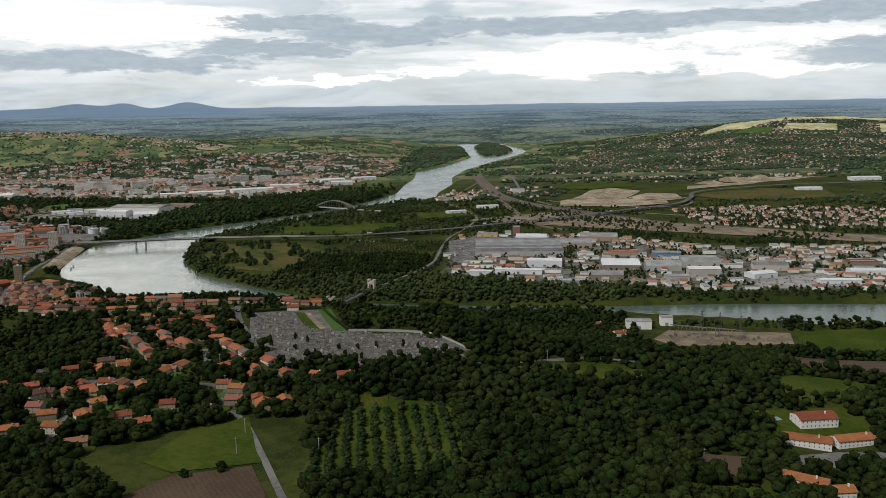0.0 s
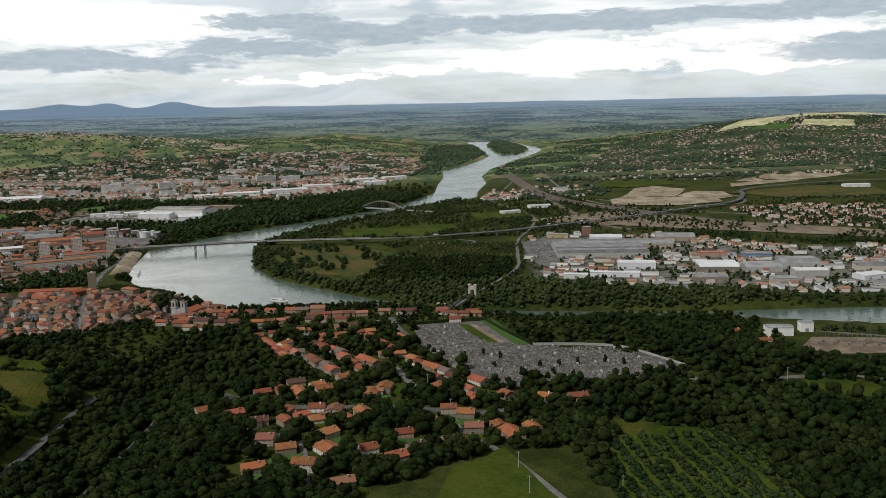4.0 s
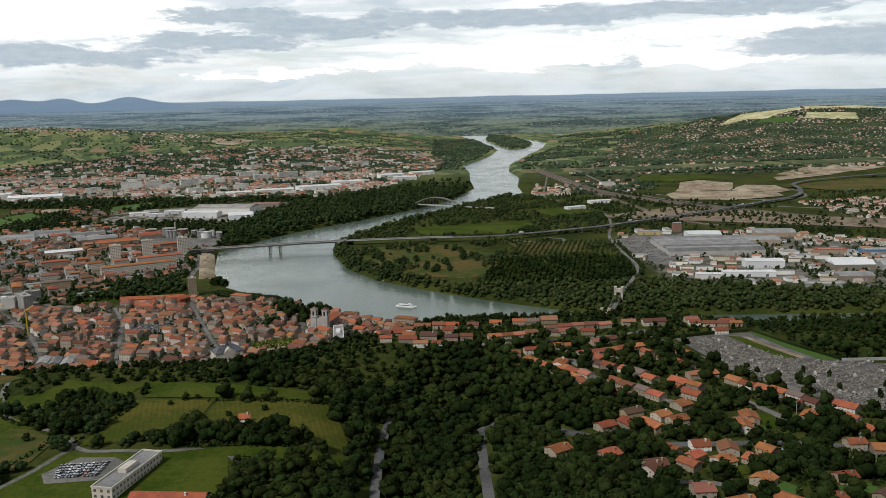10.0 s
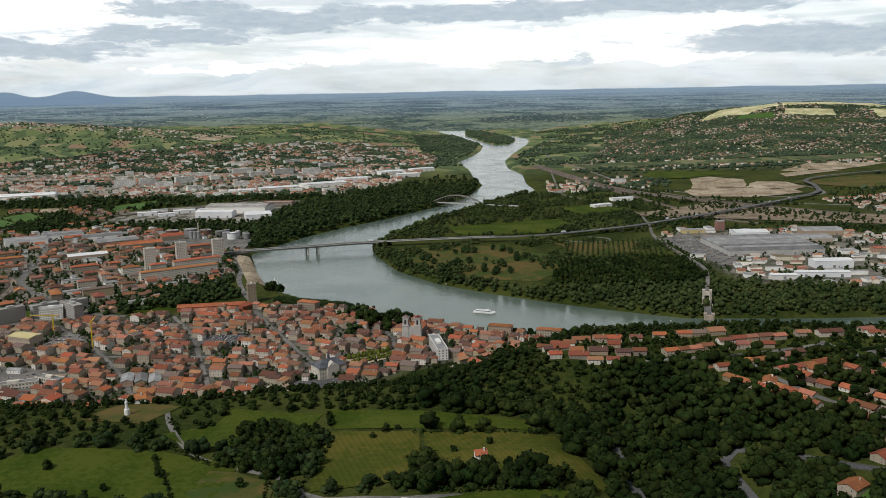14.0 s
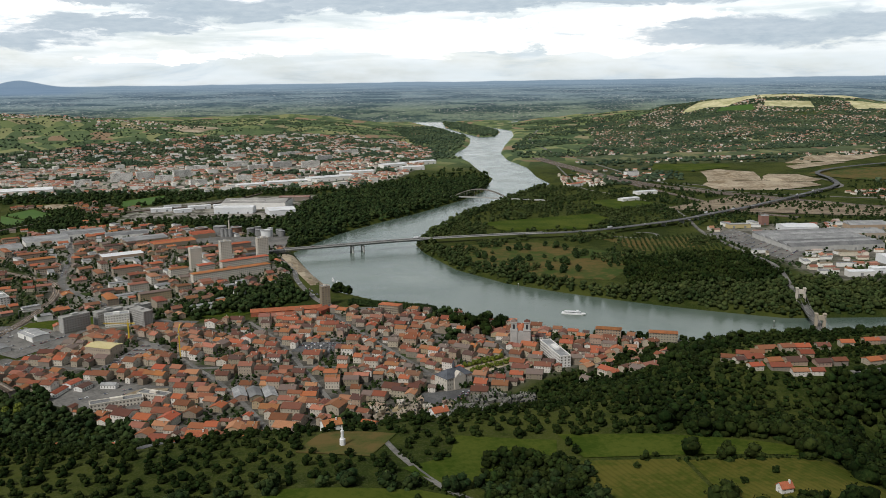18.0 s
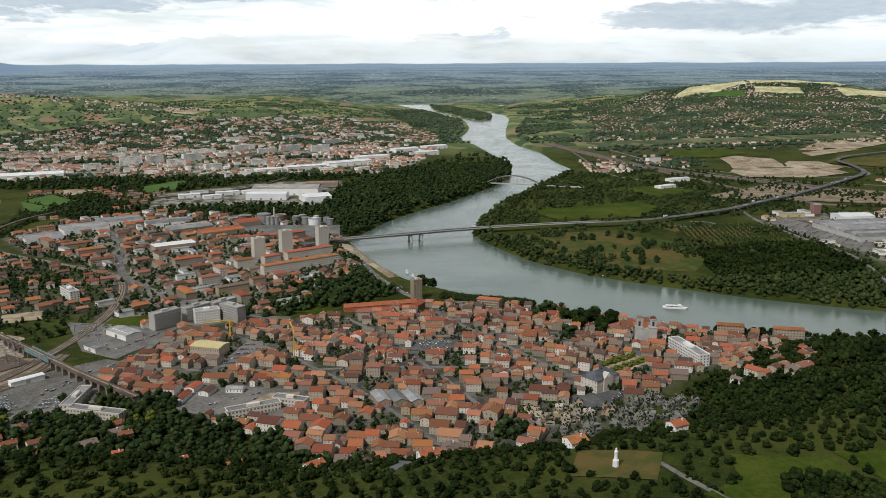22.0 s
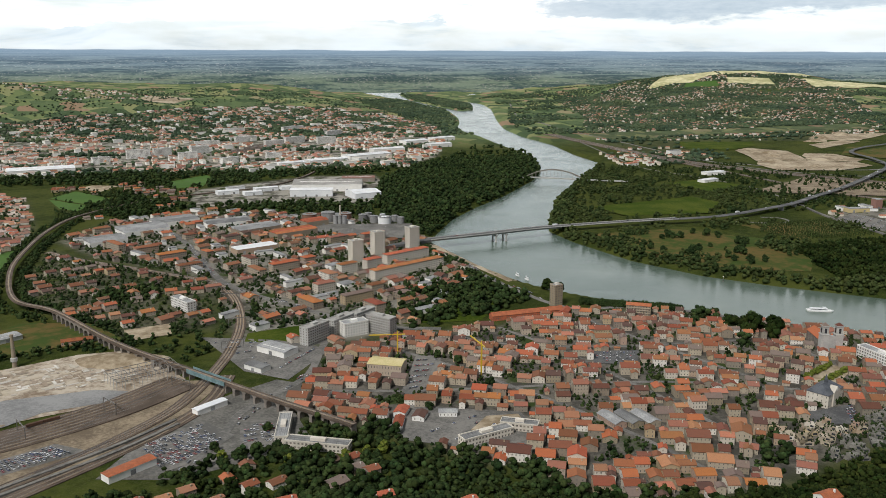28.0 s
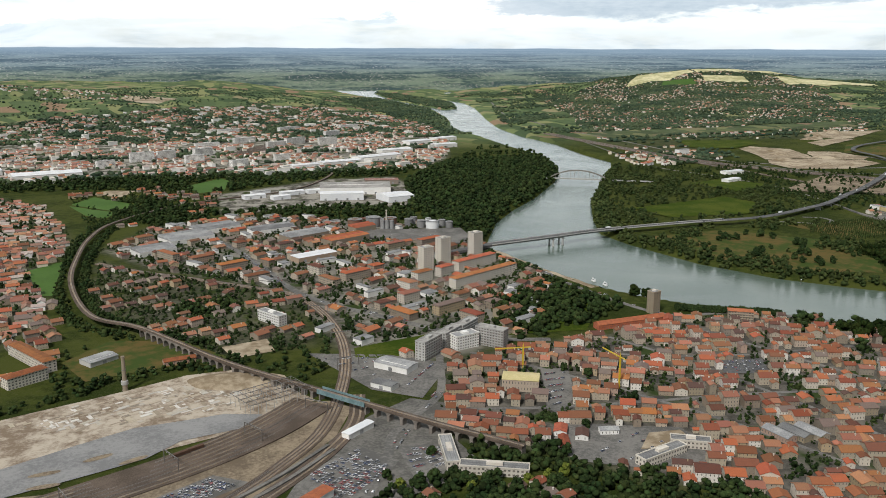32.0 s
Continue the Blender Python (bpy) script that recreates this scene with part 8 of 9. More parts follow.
for i in range(18):
    tree(-462 + 4.2 * (i % 9) + (i // 9) * 4, 884 + 2.0 * (i % 9) - 12 * (i // 9), 4.6, KIT_P[i % 2], "pollarded plane tree with yellowish leaves on the square", "square trees")
for i in range(12):
    tree(-512 + 4.2 * i, 837 + 0.25 * i, 4.4, KIT_A[i % 4], "round clipped tree in front of the town hall", "town hall trees")
for x, y, s in ((-548, 1168, 11), (-553, 1160, 10), (-540, 1158, 10), (-440, 985, 15), (-428, 992, 14), (-450, 998, 13), (-425, 975, 12), (-412, 985, 12), (-405, 1000, 11), (-436, 1010, 10), (-420, 1006, 11)):
    tree(x, y, s, KIT_D[int(s) % 4], "very large dark cedar above the riverside", "large riverside trees")
for x, y, s in ((-860, 868, 8), (-852, 900, 6), (-885, 880, 6), (-845, 862, 8), (-820, 845, 7), (-800, 842, 7), (-870, 862, 8), (-880, 855, 7), (-900, 845, 8), (-835, 852, 8), (-780, 838, 7), (-690, 935, 6), (-700, 985, 7), (-712, 1000, 6), (-760, 920, 6), (-745, 905, 6), (-815, 905, 7), (-802, 893, 7), (-790, 882, 7), (-805, 880, 6), (-775, 873, 7)):
    tree(x, y, s, KIT_A[int(abs(x)) % 4], "round leafy street tree", "street trees")
for i in range(34):
    x, y = -905 + 118 * gr.uniform(), 846 + 26 * gr.uniform()
    if free1(x, y):
        tree(x, y, gr.uniform(4.5, 7.5), (KIT_P + KIT_A)[i % 6], "light green leafy tree beside the station road", "station trees")
for x, y, s in ((-402, 515, 4), (-395, 512, 4), (-380, 505, 4), (-450, 560, 3), (-415, 535, 3), (-540, 530, 4), (-560, 520, 3), (-545, 545, 3), (-588, 540, 4), (-100, 352, 5), (-114, 345, 4), (-435, 520, 3), (-398, 541, 3), (-505, 515, 4), (-480, 540, 3), (130, 345, 9), (136, 340, 7)):
    tree(x, y, s, KIT_D[int(abs(x)) % 4], "lone bushy tree in a meadow", "meadow trees")
for x, y in ((-118, 548), (-105, 570), (-95, 560), (-72, 545), (-60, 548), (-48, 552), (-85, 528), (-30, 556), (-20, 550), (-66, 530), (-100, 540), (-55, 525)):
    tree(x, y, 2.6 if x > -110 else 4.2, KIT_C[int(abs(x)) % 2], "slender dark cypress among the graves", "cypresses")
for i in range(46):
    x, y = gr.uniform(-390, -175), gr.uniform(1150, 1400)
    if within([(-385, 1390), (-265, 1400), (-175, 1300), (-180, 1250), (-240, 1165), (-320, 1195), (-370, 1235)], x, y):
        tree(x, y, gr.uniform(6, 10), KIT_A[i % 4], "free-standing round tree on the rough grassland", "grassland trees")

# ---- boats on the river ----


def boat(x, y, t, length, label):
    """A flat river boat: hull, deckhouse, wheelhouse."""
    a, b = length / 2, length * 0.11
    v = [(-a, -b, -0.5), (a * 0.8, -b, -0.5), (a, 0, -0.5), (a * 0.8, b, -0.5), (-a, b, -0.5)]
    v += [(x0 * 1.02, y0 * 1.05, 1.3) for x0, y0, _ in v]
    hull = tagged(new("boat", mesh("hull", v, [(0, 1, 6, 5), (1, 2, 7, 6), (2, 3, 8, 7), (3, 4, 9, 8), (4, 0, 5, 9), (5, 6, 7, 8, 9)], PAINT_WHITE)), label, "boat")
    hull.matrix_basis = pose(x, y, 0, 0, 0, t)
    part("deckhouse", box_mesh("deckhouse", SHEET_WHITE, (-a * 0.8, -b * 0.8, 1.3, a * 0.55, b * 0.8, 3.0)), hull)
    part("windows", box_mesh("windows", GLASS_DARK, (-a * 0.75, -b * 0.82, 1.9, a * 0.5, b * 0.82, 2.5)), hull)
    part("wheelhouse", box_mesh("wheelhouse", SHEET_WHITE, (a * 0.2, -b * 0.5, 3.0, a * 0.42, b * 0.5, 4.2)), hull)


boat(-320, 1042, -25, 24, "white passenger boat moving on the river")
for x, y, t in ((-553, 1242, 100), (-549, 1224, 100)):
    boat(x, y, t, 7, "small white boat moored at the quay")
for x, y in ((-347, 1161), (-150, 960), (-118, 940)):
    bu = tagged(new("buoy", mesh("buoy", *tube([(0.8, -0.5), (0.8, 0.6), (0.3, 0.8), (0.25, 4.5), (0.5, 4.6), (0.1, 5.6)], 10), STEEL)), "slim navigation mark in the river", "buoy", "river marks")
    bu.matrix_basis = pose(x, y, 0)
    part("top_mark", mesh("top_mark", *tube([(0.5, 5.0), (0.6, 5.4), (0.1, 6.0)], 8), PAINT_WHITE), bu)

# ---- substation, masts, cranes, statue, pools ----
lat = []
for s in (-1, 1):
    for r in (-1, 1):
        lat.append(beam_between((s * 0.9, r * 0.9, 0), (s * 0.25, r * 0.25, 15), 0.2, 0.2))
pyl, plf = [], []
for sx in (-1, 1):
    for sy in (-1, 1):
        o = len(pyl)
        pyl += [(sx * 1.5 - 0.12, sy * 1.5, -0.5), (sx * 1.5 + 0.12, sy * 1.5, -0.5), (sx * 0.25 + 0.1, sy * 0.25, 22), (sx * 0.25 - 0.1, sy * 0.25, 22)]
        plf.append((o, o + 1, o + 2, o + 3))
for k in range(6):
    z0, z1 = k * 3.4, k * 3.4 + 3.4
    w0, w1 = 1.5 - 1.25 * z0 / 22, 1.5 - 1.25 * z1 / 22
    for sy in (-1, 1):
        o = len(pyl)
        pyl += [(-w0, sy * w0, z0), (-w0 + 0.15, sy * w0, z0), (w1, sy * w1, z1), (w1 - 0.15, sy * w1, z1)]
        plf.append((o, o + 1, o + 2, o + 3))
arm = box_mesh("cross_arm", STEEL, (-4, -0.15, 17.5, 4, 0.15, 17.8), (-3, -0.15, 20.5, 3, 0.15, 20.8))
pym = mesh("pylon", pyl, plf, STEEL)
for x, y in ((247, 808), (277, 786), (314, 782), (330, 770), (262, 800)):
    p = tagged(new("lattice_pylon", pym), "steel lattice power pylon", "pylon", "power pylons")
    p.matrix_basis = pose(x, y, h1(x, y), 0, 0, 20)
    part("cross_arm", arm, p)
gan = box_mesh("gantry", STEEL, (-12, -0.2, -0.5, -11.7, 0.2, 9), (-4, -0.2, -0.5, -3.7, 0.2, 9), (4, -0.2, -0.5, 4.3, 0.2, 9), (11.7, -0.2, -0.5, 12, 0.2, 9), (-12, -0.3, 8.4, 12, 0.3, 9))
tr = box_mesh("transformer", STEEL, (-1.2, -0.8, 0, 1.2, 0.8, 2.4), (-0.9, -0.2, 2.4, -0.6, 0.2, 3.6), (0.6, -0.2, 2.4, 0.9, 0.2, 3.6))
for i, (x, y) in enumerate(((226, 800), (236, 796), (247, 792), (258, 788), (268, 784))):
    g = tagged(new("switchgear_gantry", gan), "steel portal of the electric substation", "gantry", "substation gantries")
    g.matrix_basis = pose(x, y, h1(x, y), 0, 0, -30)
    for k in (-8, 0, 8):
        part("insulator_string", box_mesh("insulator_string", CONCRETE, (-0.12, -0.12, 6.6, 0.12, 0.12, 8.4)), g, m=pose(k, 0, 0))
for i in range(14):
    x, y = 212 + 6.2 * i, 790 - 1.2 * i + (i % 2) * 7
    t = tagged(new("transformer", tr), "grey transformer on the gravel yard", "transformer", "transformers")
    t.matrix_basis = pose(x, y, h1(x, y) + 0.3, 0, 0, -30)
for x, y in ((-128, 470), (-100, 398), (-98, 372), (-60, 372), (-140, 505), (60, 500), (110, 350)):
    p = tagged(new("utility_pole", mesh("pole", *tube([(0.16, -0.5), (0.12, 8)], 8), CONCRETE)), "concrete utility pole beside the lane", "pole", "utility poles")
    p.matrix_basis = pose(x, y, h1(x, y))
    part("crossbar", box_mesh("crossbar", STEEL, (-0.9, -0.08, 7.3, 0.9, 0.08, 7.5)), p)
for x, y, h, t in ((-691, 955, 24, 95), (-742, 1010, 18, 170)):
    c = tagged(new("tower_crane", box_mesh("mast", YELLOW, (-0.5, -0.5, -0.5, 0.5, 0.5, h))), "yellow tower crane over the old town", "crane", "cranes")
    c.matrix_basis = pose(x, y, h1(x, y), 0, 0, t)
    part("jib", box_mesh("jib", YELLOW, (-6, -0.35, h, 22, 0.35, h + 0.7)), c)
    part("apex", mesh("apex", *tube([(0.5, h + 0.7), (0.1, h + 4)], 6), YELLOW), c)
    part("counterweight", box_mesh("counterweight", CONCRETE, (-6, -0.6, h - 1.6, -4, 0.6, h)), c)
st = tagged(new("statue", mesh("statue", *tube([(1.3, -0.5), (1.3, 3.2), (0.9, 3.4), (0.8, 3.8), (0.65, 5.5), (0.8, 7.0), (0.35, 7.6), (0.42, 8.1), (0.1, 8.6)], 12), PAINT_WHITE)), "white statue on a plinth at the hill edge", "statue")
st.matrix_basis = pose(-571, 604, h1(-571, 604))
for x, y, t in ((-252, 476, 20), (-172, 447, 40), (-160, 470, 10), (160, 402, 20), (-196, 490, 0), (-140, 455, 30)):
    pl = tagged(new("swimming_pool", box_mesh("rim", CONCRETE, (-3.4, -2, -0.5, 3.4, 2, 0.5))), "small blue garden pool with pale rim", "pool", "garden pools")
    pl.matrix_basis = pose(x, y, h1(x, y), 0, 0, t)
    part("water", box_mesh("water", POOL, (-2.8, -1.4, 0.5, 2.8, 1.4, 0.54)), pl)

# ---- heaps in the gravel pit ----
heap = mesh("heap", mv, mf, SAND, shade=True)
for x, y, k, t in ((330, 1990, 0.9, 10), (400, 2080, 1.2, 50), (450, 1990, 0.8, 120), (370, 1900, 0.7, 30), (300, 1930, 0.6, 80), (430, 2130, 0.9, 0), (800, 2400, 1.5, 20), (900, 2450, 1.3, 60), (720, 2330, 1.1, 10)):
    tagged(new("mound", heap), "sloping mound of pale earth in the pit", "mound", "earth mounds").matrix_basis = pose(x, y, h1(x, y) + 1.0, 0, 0, t) @ Matrix.Diagonal((k, k, k * 1.4, 1))
# ---- woods ----
PLATEAU = [(-1250, 835), (-1000, 838), (-850, 838), (-760, 800), (-640, 756), (-560, 750), (-480, 785), (-400, 840), (-330, 885), (-240, 905), (-130, 885), (0, 898), (120, 900), (250, 872), (380, 832), (560, 830), (760, 800), (760, 300), (-1250, 300)]
CEMETERY = [(-153, 645), (-108, 650), (-85, 600), (-20, 590), (-4, 572), (12, 532), (-30, 510), (-95, 508), (-120, 560)]
claim_area(CEMETERY)
claim_area([(-180, 352), (-60, 300), (-60, 330), (-72, 420), (-100, 425), (-155, 380)])
spots = scatter(PLATEAU, 6.7, 31, 0.96)
in_hood = inside(HOOD, spots[:, 0], spots[:, 1]) | inside(TERRACE, spots[:, 0], spots[:, 1])
keep = ~in_hood | (rng.uniform(0, 1, len(spots)) < 0.8)
keep &= (spots[:, 1] > -0.4515 * spots[:, 0] + 235) & (spots[:, 0] < 0.57 * spots[:, 1] + 45)
keep &= (spots[:, 0] < 185) | (spots[:, 0] > 335) | (spots[:, 1] < 725)
keep &= (spots[:, 0] < 165) | (spots[:, 1] < 760) | (rng.uniform(0, 1, len(spots)) < 0.35)
spots = spots[keep]
close = spots[:, 1] + 0.4515 * spots[:, 0] < 430
edge_y = np.interp(spots[:, 0], *zip(*SCARP_TOP))
rim = (spots[:, 0] < -425) & (spots[:, 0] > -900) & (spots[:, 1] > edge_y - 50) & (spots[:, 1] < edge_y + 105)
close &= ~rim
fringe = close & (spots[:, 0] < -440)
wood("woodland", "mixed small trees and bushes on the plateau edge", spots[fringe], 5.0, 8.0, NEAR, LEAF_TOWN, 14)
close &= ~fringe
ridge = ~close & ~rim & ~fringe & (spots[:, 0] > -350) & (spots[:, 0] < -20) & (spots[:, 1] > np.interp(spots[:, 0], *zip(*SCARP_TOP)) - 35) & (spots[:, 1] < np.interp(spots[:, 0], *zip(*SCARP_TOP)) + 75)
wood("woodland", "low trees and hedges along the ridge", spots[ridge], 3.0, 5.6, MIDDLE, LEAF_WOOD, 15)
wood("woodland", "dense dark green deciduous wood on the plateau", spots[close], 7.6, 11.2, NEAR, LEAF_WOOD, 1)
low = ~close & ~rim & ~fringe & ~ridge & (spots[:, 0] < -330)
wood("scrub_slope", "low scrub and bushes on the rim above the old town", spots[rim & (rng.uniform(0, 1, len(spots)) < 0.97)], 2.8, 5.0, NEAR, LEAF_WOOD, 12)
wood("woodland", "wooded slope falling to the river", spots[~close & ~low & ~rim & ~fringe & ~ridge], 7.4, 10.6, MIDDLE, LEAF_WOOD, 2)
wood("scrub_slope", "scrub and small trees on the slope above the old town", spots[low], 4.4, 7.6, MIDDLE, LEAF_WOOD, 8)
wood("copse", "dense dark copse between the fields", scatter([(-517, 538), (-513, 571), (-504, 588), (-487, 576), (-470, 566), (-480, 516), (-491, 521)], 5, 37, 0.95, clear=False), 4.5, 7.5, NEAR, LEAF_WOOD, 9)
RIVER_WOOD = [(-631, 1571), (-616, 1732), (-547, 1960), (-370, 2205), (-232, 2425), (-130, 2440), (-120, 2250), (-200, 2010), (-270, 1890), (-385, 1740), (-470, 1650), (-535, 1560), (-600, 1540)]
wood("riverside_forest", "dense riverside forest on the far bank", scatter(RIVER_WOOD, 9.3, 32, 0.97), 8.5, 13, MIDDLE, LEAF_TOWN, 3)
BEND = [(-440, 1455), (-420, 1370), (-396, 1265), (-350, 1180), (-262, 1088), (-120, 980), (0, 965), (150, 952), (260, 965), (260, 1000), (100, 1050), (0, 1090), (-20, 1160), (-8, 1430), (60, 1600), (60, 1760), (-20, 1990), (-85, 2010), (-180, 1880), (-320, 1670), (-390, 1545)]
b = scatter(BEND, 8.5, 33, 1.0)
sd = bank_distance(b[:, 0], b[:, 1])
edge = (sd < 26) | (b[:, 1] < 1110)
wood("bank_trees", "belt of willows and poplars along the river bend", b[edge & (rng.uniform(0, 1, len(b)) < 0.95)], 7, 11, MIDDLE, LEAF_POPLAR, 4)
inner = ~edge & (ripple(b[:, 0], b[:, 1], 55) + 0.7 * ripple(b[:, 1], b[:, 0], 21) > 0.42) | (~edge & (b[:, 1] > 1470) & (rng.uniform(0, 1, len(b)) < 0.35))
wood("thicket", "clumps of trees and scrub on the river bend", b[inner], 5, 9.5, MIDDLE, LEAF_POPLAR, 5)
POPLARS = [(-235, 1112), (-97, 1104), (-40, 1130), (-25, 1250), (-75, 1262), (-187, 1248)]
gx, gy = np.meshgrid(np.arange(-250, 0, 6.5), np.arange(1100, 1270, 6.0))
px, py = gx.ravel() + 0.25 * (gy.ravel() - 1100) + rng.uniform(-0.8, 0.8, gx.size), gy.ravel() + rng.uniform(-0.8, 0.8, gx.size)
ok = inside(POPLARS, px, py)
wood("poplar_plantation", "poplars planted in straight rows", np.stack([px[ok], py[ok], land_height(px[ok], py[ok])], -1), 8.5, 10.5, MIDDLE, LEAF_WOOD, 6, 0.8)
gx, gy = np.meshgrid(np.arange(-170, 0, 7.5), np.arange(1290, 1410, 5.0))
px, py = gx.ravel() + 0.3 * (gy.ravel() - 1290) + rng.uniform(-0.6, 0.6, gx.size), gy.ravel()
ok = inside([(-165, 1300), (-20, 1300), (5, 1400), (-150, 1405)], px, py)
wood("young_plantation", "thin young poplars in rows over dry grass", np.stack([px[ok], py[ok], land_height(px[ok], py[ok])], -1), 4, 5.5, MIDDLE, LEAF_POPLAR, 7, 0.55)

wood("garden_shrubs", "shrubs, hedges and small garden trees of the estate", np.concatenate([scatter(HOOD, 4.2, 35, 0.8), scatter(TERRACE, 4.2, 36, 0.8)]), 2.2, 4.6, SMALL, LEAF_WOOD, 94)


def avenue(pts, offs, gap, seed, jitter=1.5):
    """Points along a line, at given distances beside it."""
    r = np.random.default_rng(seed)
    line = curve_points(pts, gap)
    out = []
    for p, q in zip(line, line[1:]):
        t = (q - p).normalized()
        for o in offs:
            x, y = p.x - t.y * o + r.normal(0, jitter), p.y + t.x * o + r.normal(0, jitter)
            if free1(x, y):
                out.append((x, y, h1(x, y)))
    return np.array(out).reshape(-1, 3)


LOOP = [(-955, 1082), (-1015, 1187), (-1058, 1240), (-1082, 1361), (-1083, 1480), (-1075, 1590), (-1050, 1688), (-972, 1801)]
MAIN = [(-868, 1060), (-856, 1136), (-860, 1224), (-882, 1283), (-930, 1330), (-975, 1372), (-1020, 1416)]
wood("rail_trees", "belt of trees and scrub beside the railway curve", np.concatenate([avenue(LOOP, (-15, -10, 10, 15), 6, 5), avenue(MAIN, (-15, 14), 7, 6)]), 5, 8.5, SMALL, LEAF_TOWN, 91)
wood("quay_trees", "double row of plane trees along the quay", avenue([(-592, 1215), (-604, 1290), (-622, 1375)], (4, 10), 6, 7, 0.5), 7, 8.5, MIDDLE, LEAF_TOWN, 92)
wood("rail_trees", "trees along the straight road and railway", np.concatenate([avenue([(-82, 1034), (-26, 1168), (-12, 1280), (-5, 1370)], (-6, 6), 8, 8, 0.6), avenue([(210, 1500), (300, 1470), (420, 1380), (700, 1270)], (-5, 0, 6), 8, 9, 3)]), 5, 8, SMALL, LEAF_TOWN, 93)


def hedge(pts, lo, hi, seed, label):
    """A row of bushes along a field edge."""
    r = np.random.default_rng(seed)
    p = [(q.x + r.normal(0, 0.5), q.y + r.normal(0, 0.5)) for q in curve_points(pts, 2.2)]
    wood("hedge", label, np.array([(x, y, h1(x, y)) for x, y in p]), lo, hi, SMALL, LEAF_WOOD, seed, 1.1)


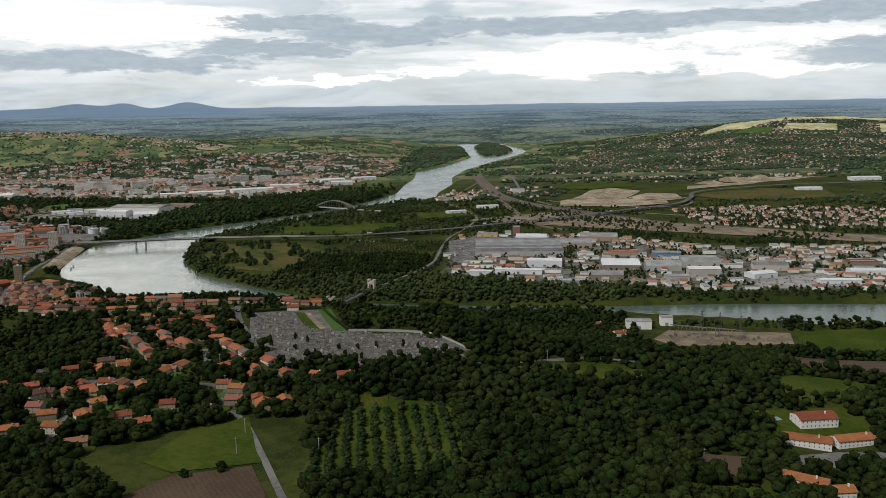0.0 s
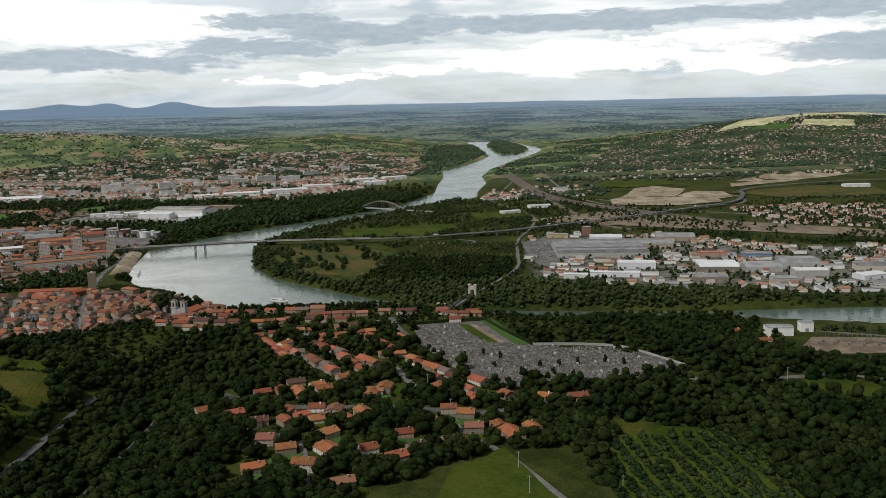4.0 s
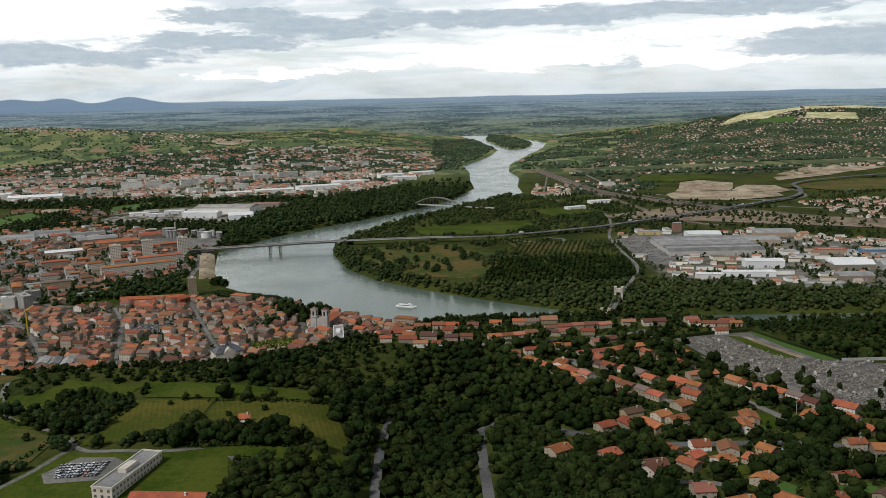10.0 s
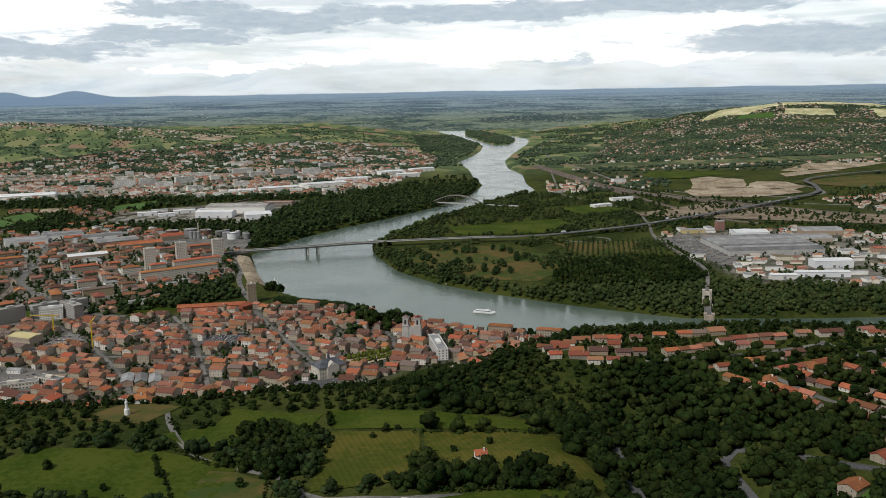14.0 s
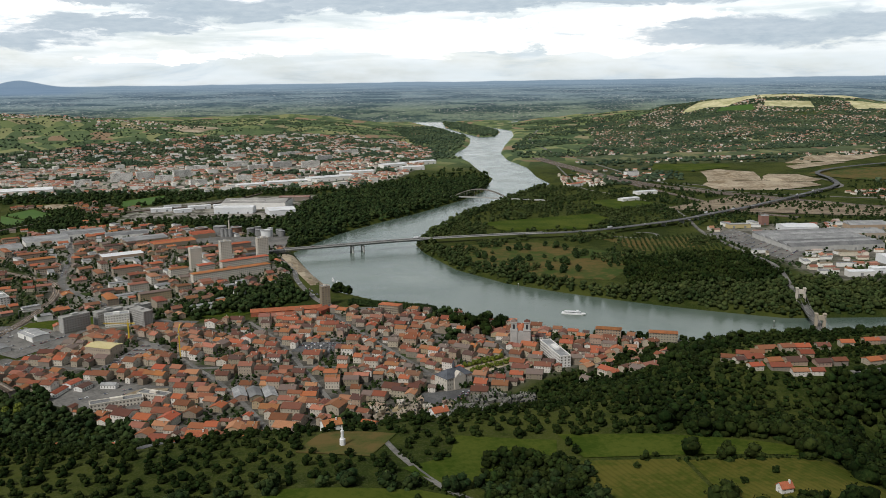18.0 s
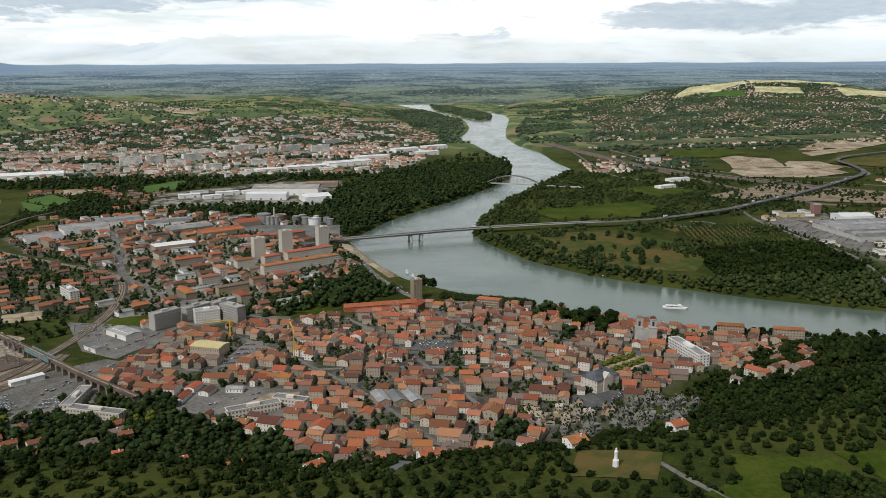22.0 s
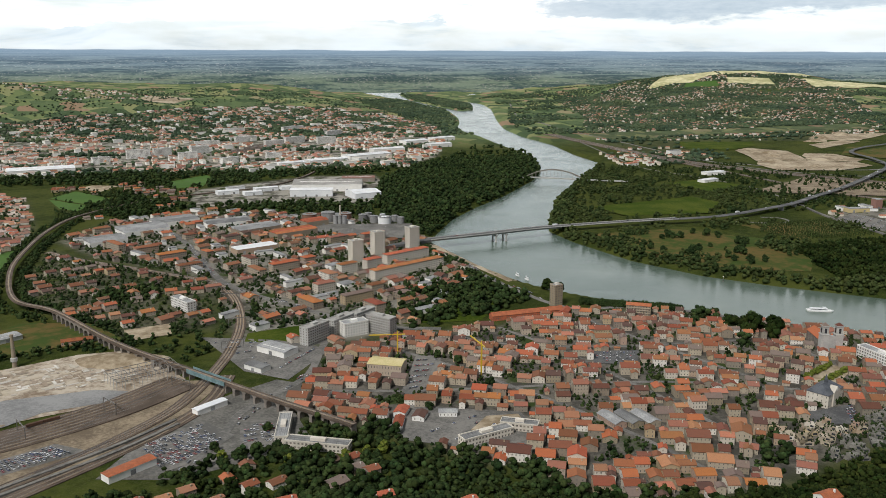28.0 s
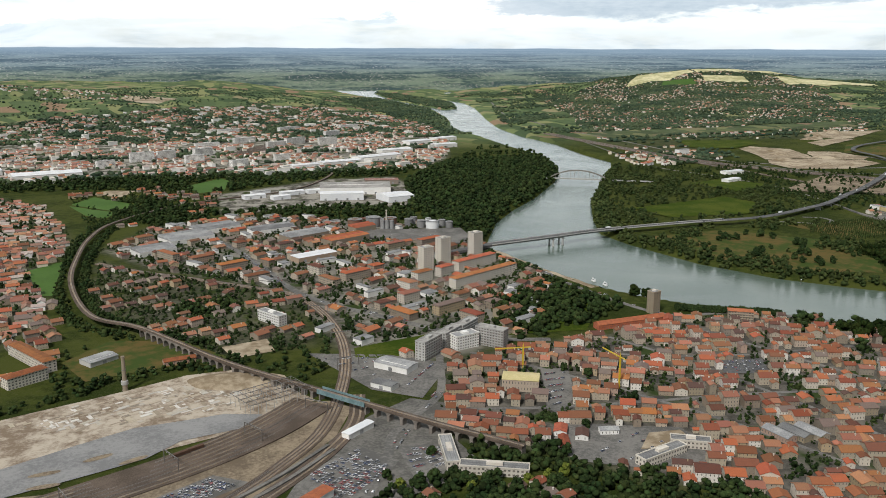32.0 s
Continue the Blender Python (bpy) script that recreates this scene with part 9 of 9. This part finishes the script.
for k, pts in enumerate(([(-430, 562), (-400, 558), (-370, 553)], [(-468, 562), (-481, 511)], [(-542, 562), (-530, 548), (-518, 538)], [(-494, 516), (-496, 498), (-505, 480)], [(-545, 545), (-532, 510), (-538, 490)], [(-436, 500), (-430, 495), (-405, 490), (-370, 493)], [(-547, 590), (-540, 575)])):
    hedge(pts, 1.6, 3.2, 95 + k, "dark clipped hedge along a field edge")
for i, (nm, poly, g, kp, cl, lo, hi) in enumerate((
        ("town_trees", MID_TOWN, 6.8, 0.62, None, 4, 7.5), ("town_trees", WEST_TOWN, 7, 0.75, None, 4, 7), ("town_trees", FAR_WEST, 10, 0.7, None, 4.5, 8), ("town_trees", OLD_TOWN, 5.0, 0.75, None, 3.0, 6), ("town_trees", EAST_TOWN, 5.5, 0.8, None, 3.5, 6),
        ("rail_trees", [(-60, 1500), (60, 1600), (240, 1720), (400, 1830), (240, 1960), (130, 2050), (0, 1990), (60, 1760)], 8.5, 0.55, 40, 3.5, 7),
        ("rail_trees", [(420, 1790), (560, 1930), (640, 1930), (900, 1930), (1300, 1740), (1300, 1480), (700, 1560), (480, 1680)], 9.5, 0.5, 50, 3.5, 7),
        ("garden_trees", EAST_VILLAGE, 13, 0.8, None, 5, 8), ("yard_trees", INDUSTRY, 8, 0.75, 40, 4.5, 8.5), ("bank_belt", [(255, 953), (900, 944), (900, 985), (255, 1002)], 8, 0.6, None, 4.5, 7.5), ("bank_belt", [(205, 848), (330, 842), (383, 826), (560, 824), (560, 812), (330, 818), (205, 838)], 7, 0.75, None, 4, 6.5), ("rail_trees", [(-20, 1480), (200, 1480), (420, 1320), (900, 1250), (1000, 1450), (420, 1700), (100, 1950)], 10, 0.75, 70, 5, 8),
        ("park_trees", [(-735, 1080), (-690, 1200), (-610, 1225), (-580, 1130), (-640, 1098), (-700, 1075)], 7.5, 0.9, None, 8, 11),
        ("belt_trees", [(-1000, 1660), (-880, 1705), (-760, 1650), (-640, 1590), (-620, 1700), (-640, 1700), (-760, 1745), (-900, 1730), (-1000, 1900), (-1100, 1880)], 11, 0.9, None, 7, 11),
        ("belt_trees", [(-1700, 2020), (-1100, 2020), (-900, 1920), (-690, 2030), (-560, 2020), (-470, 2105), (-750, 2100), (-960, 2135), (-1700, 2125)], 13, 0.95, None, 8, 12),
        ("town_trees", [(-1130, 1990), (-1000, 2010), (-890, 1910), (-905, 1745), (-1000, 1690), (-1080, 1640), (-1100, 1800)], 9, 0.6, None, 4.5, 8),
        ("bank_belt", [(-601, 1432), (-583, 1470), (-528, 1568), (-560, 1580), (-604, 1560), (-622, 1500)], 8, 0.95, None, 6, 10),
        ("scarp_trees", [(-860, 790), (-845, 850), (-826, 905), (-796, 913), (-779, 893), (-774, 862), (-739, 841), (-705, 832), (-685, 810), (-640, 762), (-640, 745)], 6.8, 0.95, None, 6, 9.5),
        ("scarp_trees", [(-574, 804), (-556, 820), (-533, 818), (-545, 790), (-560, 776), (-582, 783)], 6.5, 0.95, None, 6, 8.5),
        ("scarp_trees", [(-931, 850), (-915, 858), (-865, 872), (-806, 854), (-817, 819), (-900, 835)], 7.5, 0.7, None, 6, 8.5),
        ("park_trees", [(-455, 1048), (-432, 1053), (-407, 1034), (-412, 982), (-447, 955), (-470, 971), (-487, 1005)], 8, 0.85, None, 9, 13),
        ("rail_trees", [(-1061, 1260), (-1033, 1209), (-972, 1131), (-966, 1150), (-996, 1192), (-1042, 1242)], 6.5, 0.95, None, 5, 8),
        ("rail_trees", [(-993, 1266), (-931, 1276), (-925, 1232), (-984, 1212)], 7, 0.9, None, 6, 9),
        ("rail_trees", [(-1083, 1136), (-1072, 1172), (-1041, 1167), (-999, 1120), (-1022, 1091), (-1075, 1082)], 6.5, 0.8, 25, 4, 7),
        ("canal_trees", [(-1150, 1040), (-1105, 1050), (-1062, 1077), (-1034, 1095), (-950, 1112), (-950, 1100), (-1034, 1080), (-1062, 1060), (-1150, 1020)], 6.0, 0.9, None, 4.5, 7),
        ("canal_trees", [(-960, 1085), (-930, 1065), (-880, 1030), (-872, 1100), (-900, 1130), (-960, 1130)], 8, 0.45, None, 4, 7),
        ("canal_trees", [(-860, 1115), (-800, 1100), (-770, 1120), (-780, 1150), (-850, 1150)], 8, 0.5, None, 4, 7))):
    wood(nm, {"bank_belt": "belt of trees on the river bank", "town_trees": "street and garden trees between the houses", "garden_trees": "garden trees of the village", "yard_trees": "trees and hedges between the yards", "rail_trees": "scrub and trees along the railway", "park_trees": "tall park trees", "belt_trees": "belt of tall trees", "scarp_trees": "trees at the foot of the slope", "canal_trees": "trees along the stream", "quarry_scrub": "scattered scrub in the gravel pit"}[nm],
         scatter(poly, g, 40 + i, kp, clump=cl, clear=nm != "quarry_scrub"), lo, hi, SMALL if nm in ("town_trees", "garden_trees", "yard_trees") else MIDDLE, LEAF_TOWN, 50 + i)
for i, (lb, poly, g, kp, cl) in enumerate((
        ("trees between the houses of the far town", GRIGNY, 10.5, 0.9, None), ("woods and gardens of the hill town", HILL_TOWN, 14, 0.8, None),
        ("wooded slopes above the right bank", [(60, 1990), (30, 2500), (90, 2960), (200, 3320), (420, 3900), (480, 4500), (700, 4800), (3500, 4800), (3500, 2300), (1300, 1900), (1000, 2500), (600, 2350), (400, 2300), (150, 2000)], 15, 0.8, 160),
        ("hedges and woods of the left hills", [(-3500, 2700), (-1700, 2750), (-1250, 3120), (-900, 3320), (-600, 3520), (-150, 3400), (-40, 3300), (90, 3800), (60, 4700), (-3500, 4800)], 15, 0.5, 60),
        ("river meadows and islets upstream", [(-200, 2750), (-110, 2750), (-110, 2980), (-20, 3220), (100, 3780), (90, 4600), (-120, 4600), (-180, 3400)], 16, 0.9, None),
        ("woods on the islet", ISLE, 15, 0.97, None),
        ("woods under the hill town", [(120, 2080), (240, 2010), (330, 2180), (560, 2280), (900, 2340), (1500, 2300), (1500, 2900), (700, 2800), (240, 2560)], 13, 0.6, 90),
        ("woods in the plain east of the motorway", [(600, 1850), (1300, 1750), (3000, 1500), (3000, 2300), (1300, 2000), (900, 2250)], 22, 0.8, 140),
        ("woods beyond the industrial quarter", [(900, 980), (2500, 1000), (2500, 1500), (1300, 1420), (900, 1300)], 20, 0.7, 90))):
    wood("far_woods", lb, scatter(poly, 0.92 * g, 70 + i, kp, clump=cl, shore=6), 3.2 if "left hills" in lb else 5, 6.5 if "left hills" in lb else 9.5, FAR, LEAF_FAR_HAZY, 80 + i, 1.35)
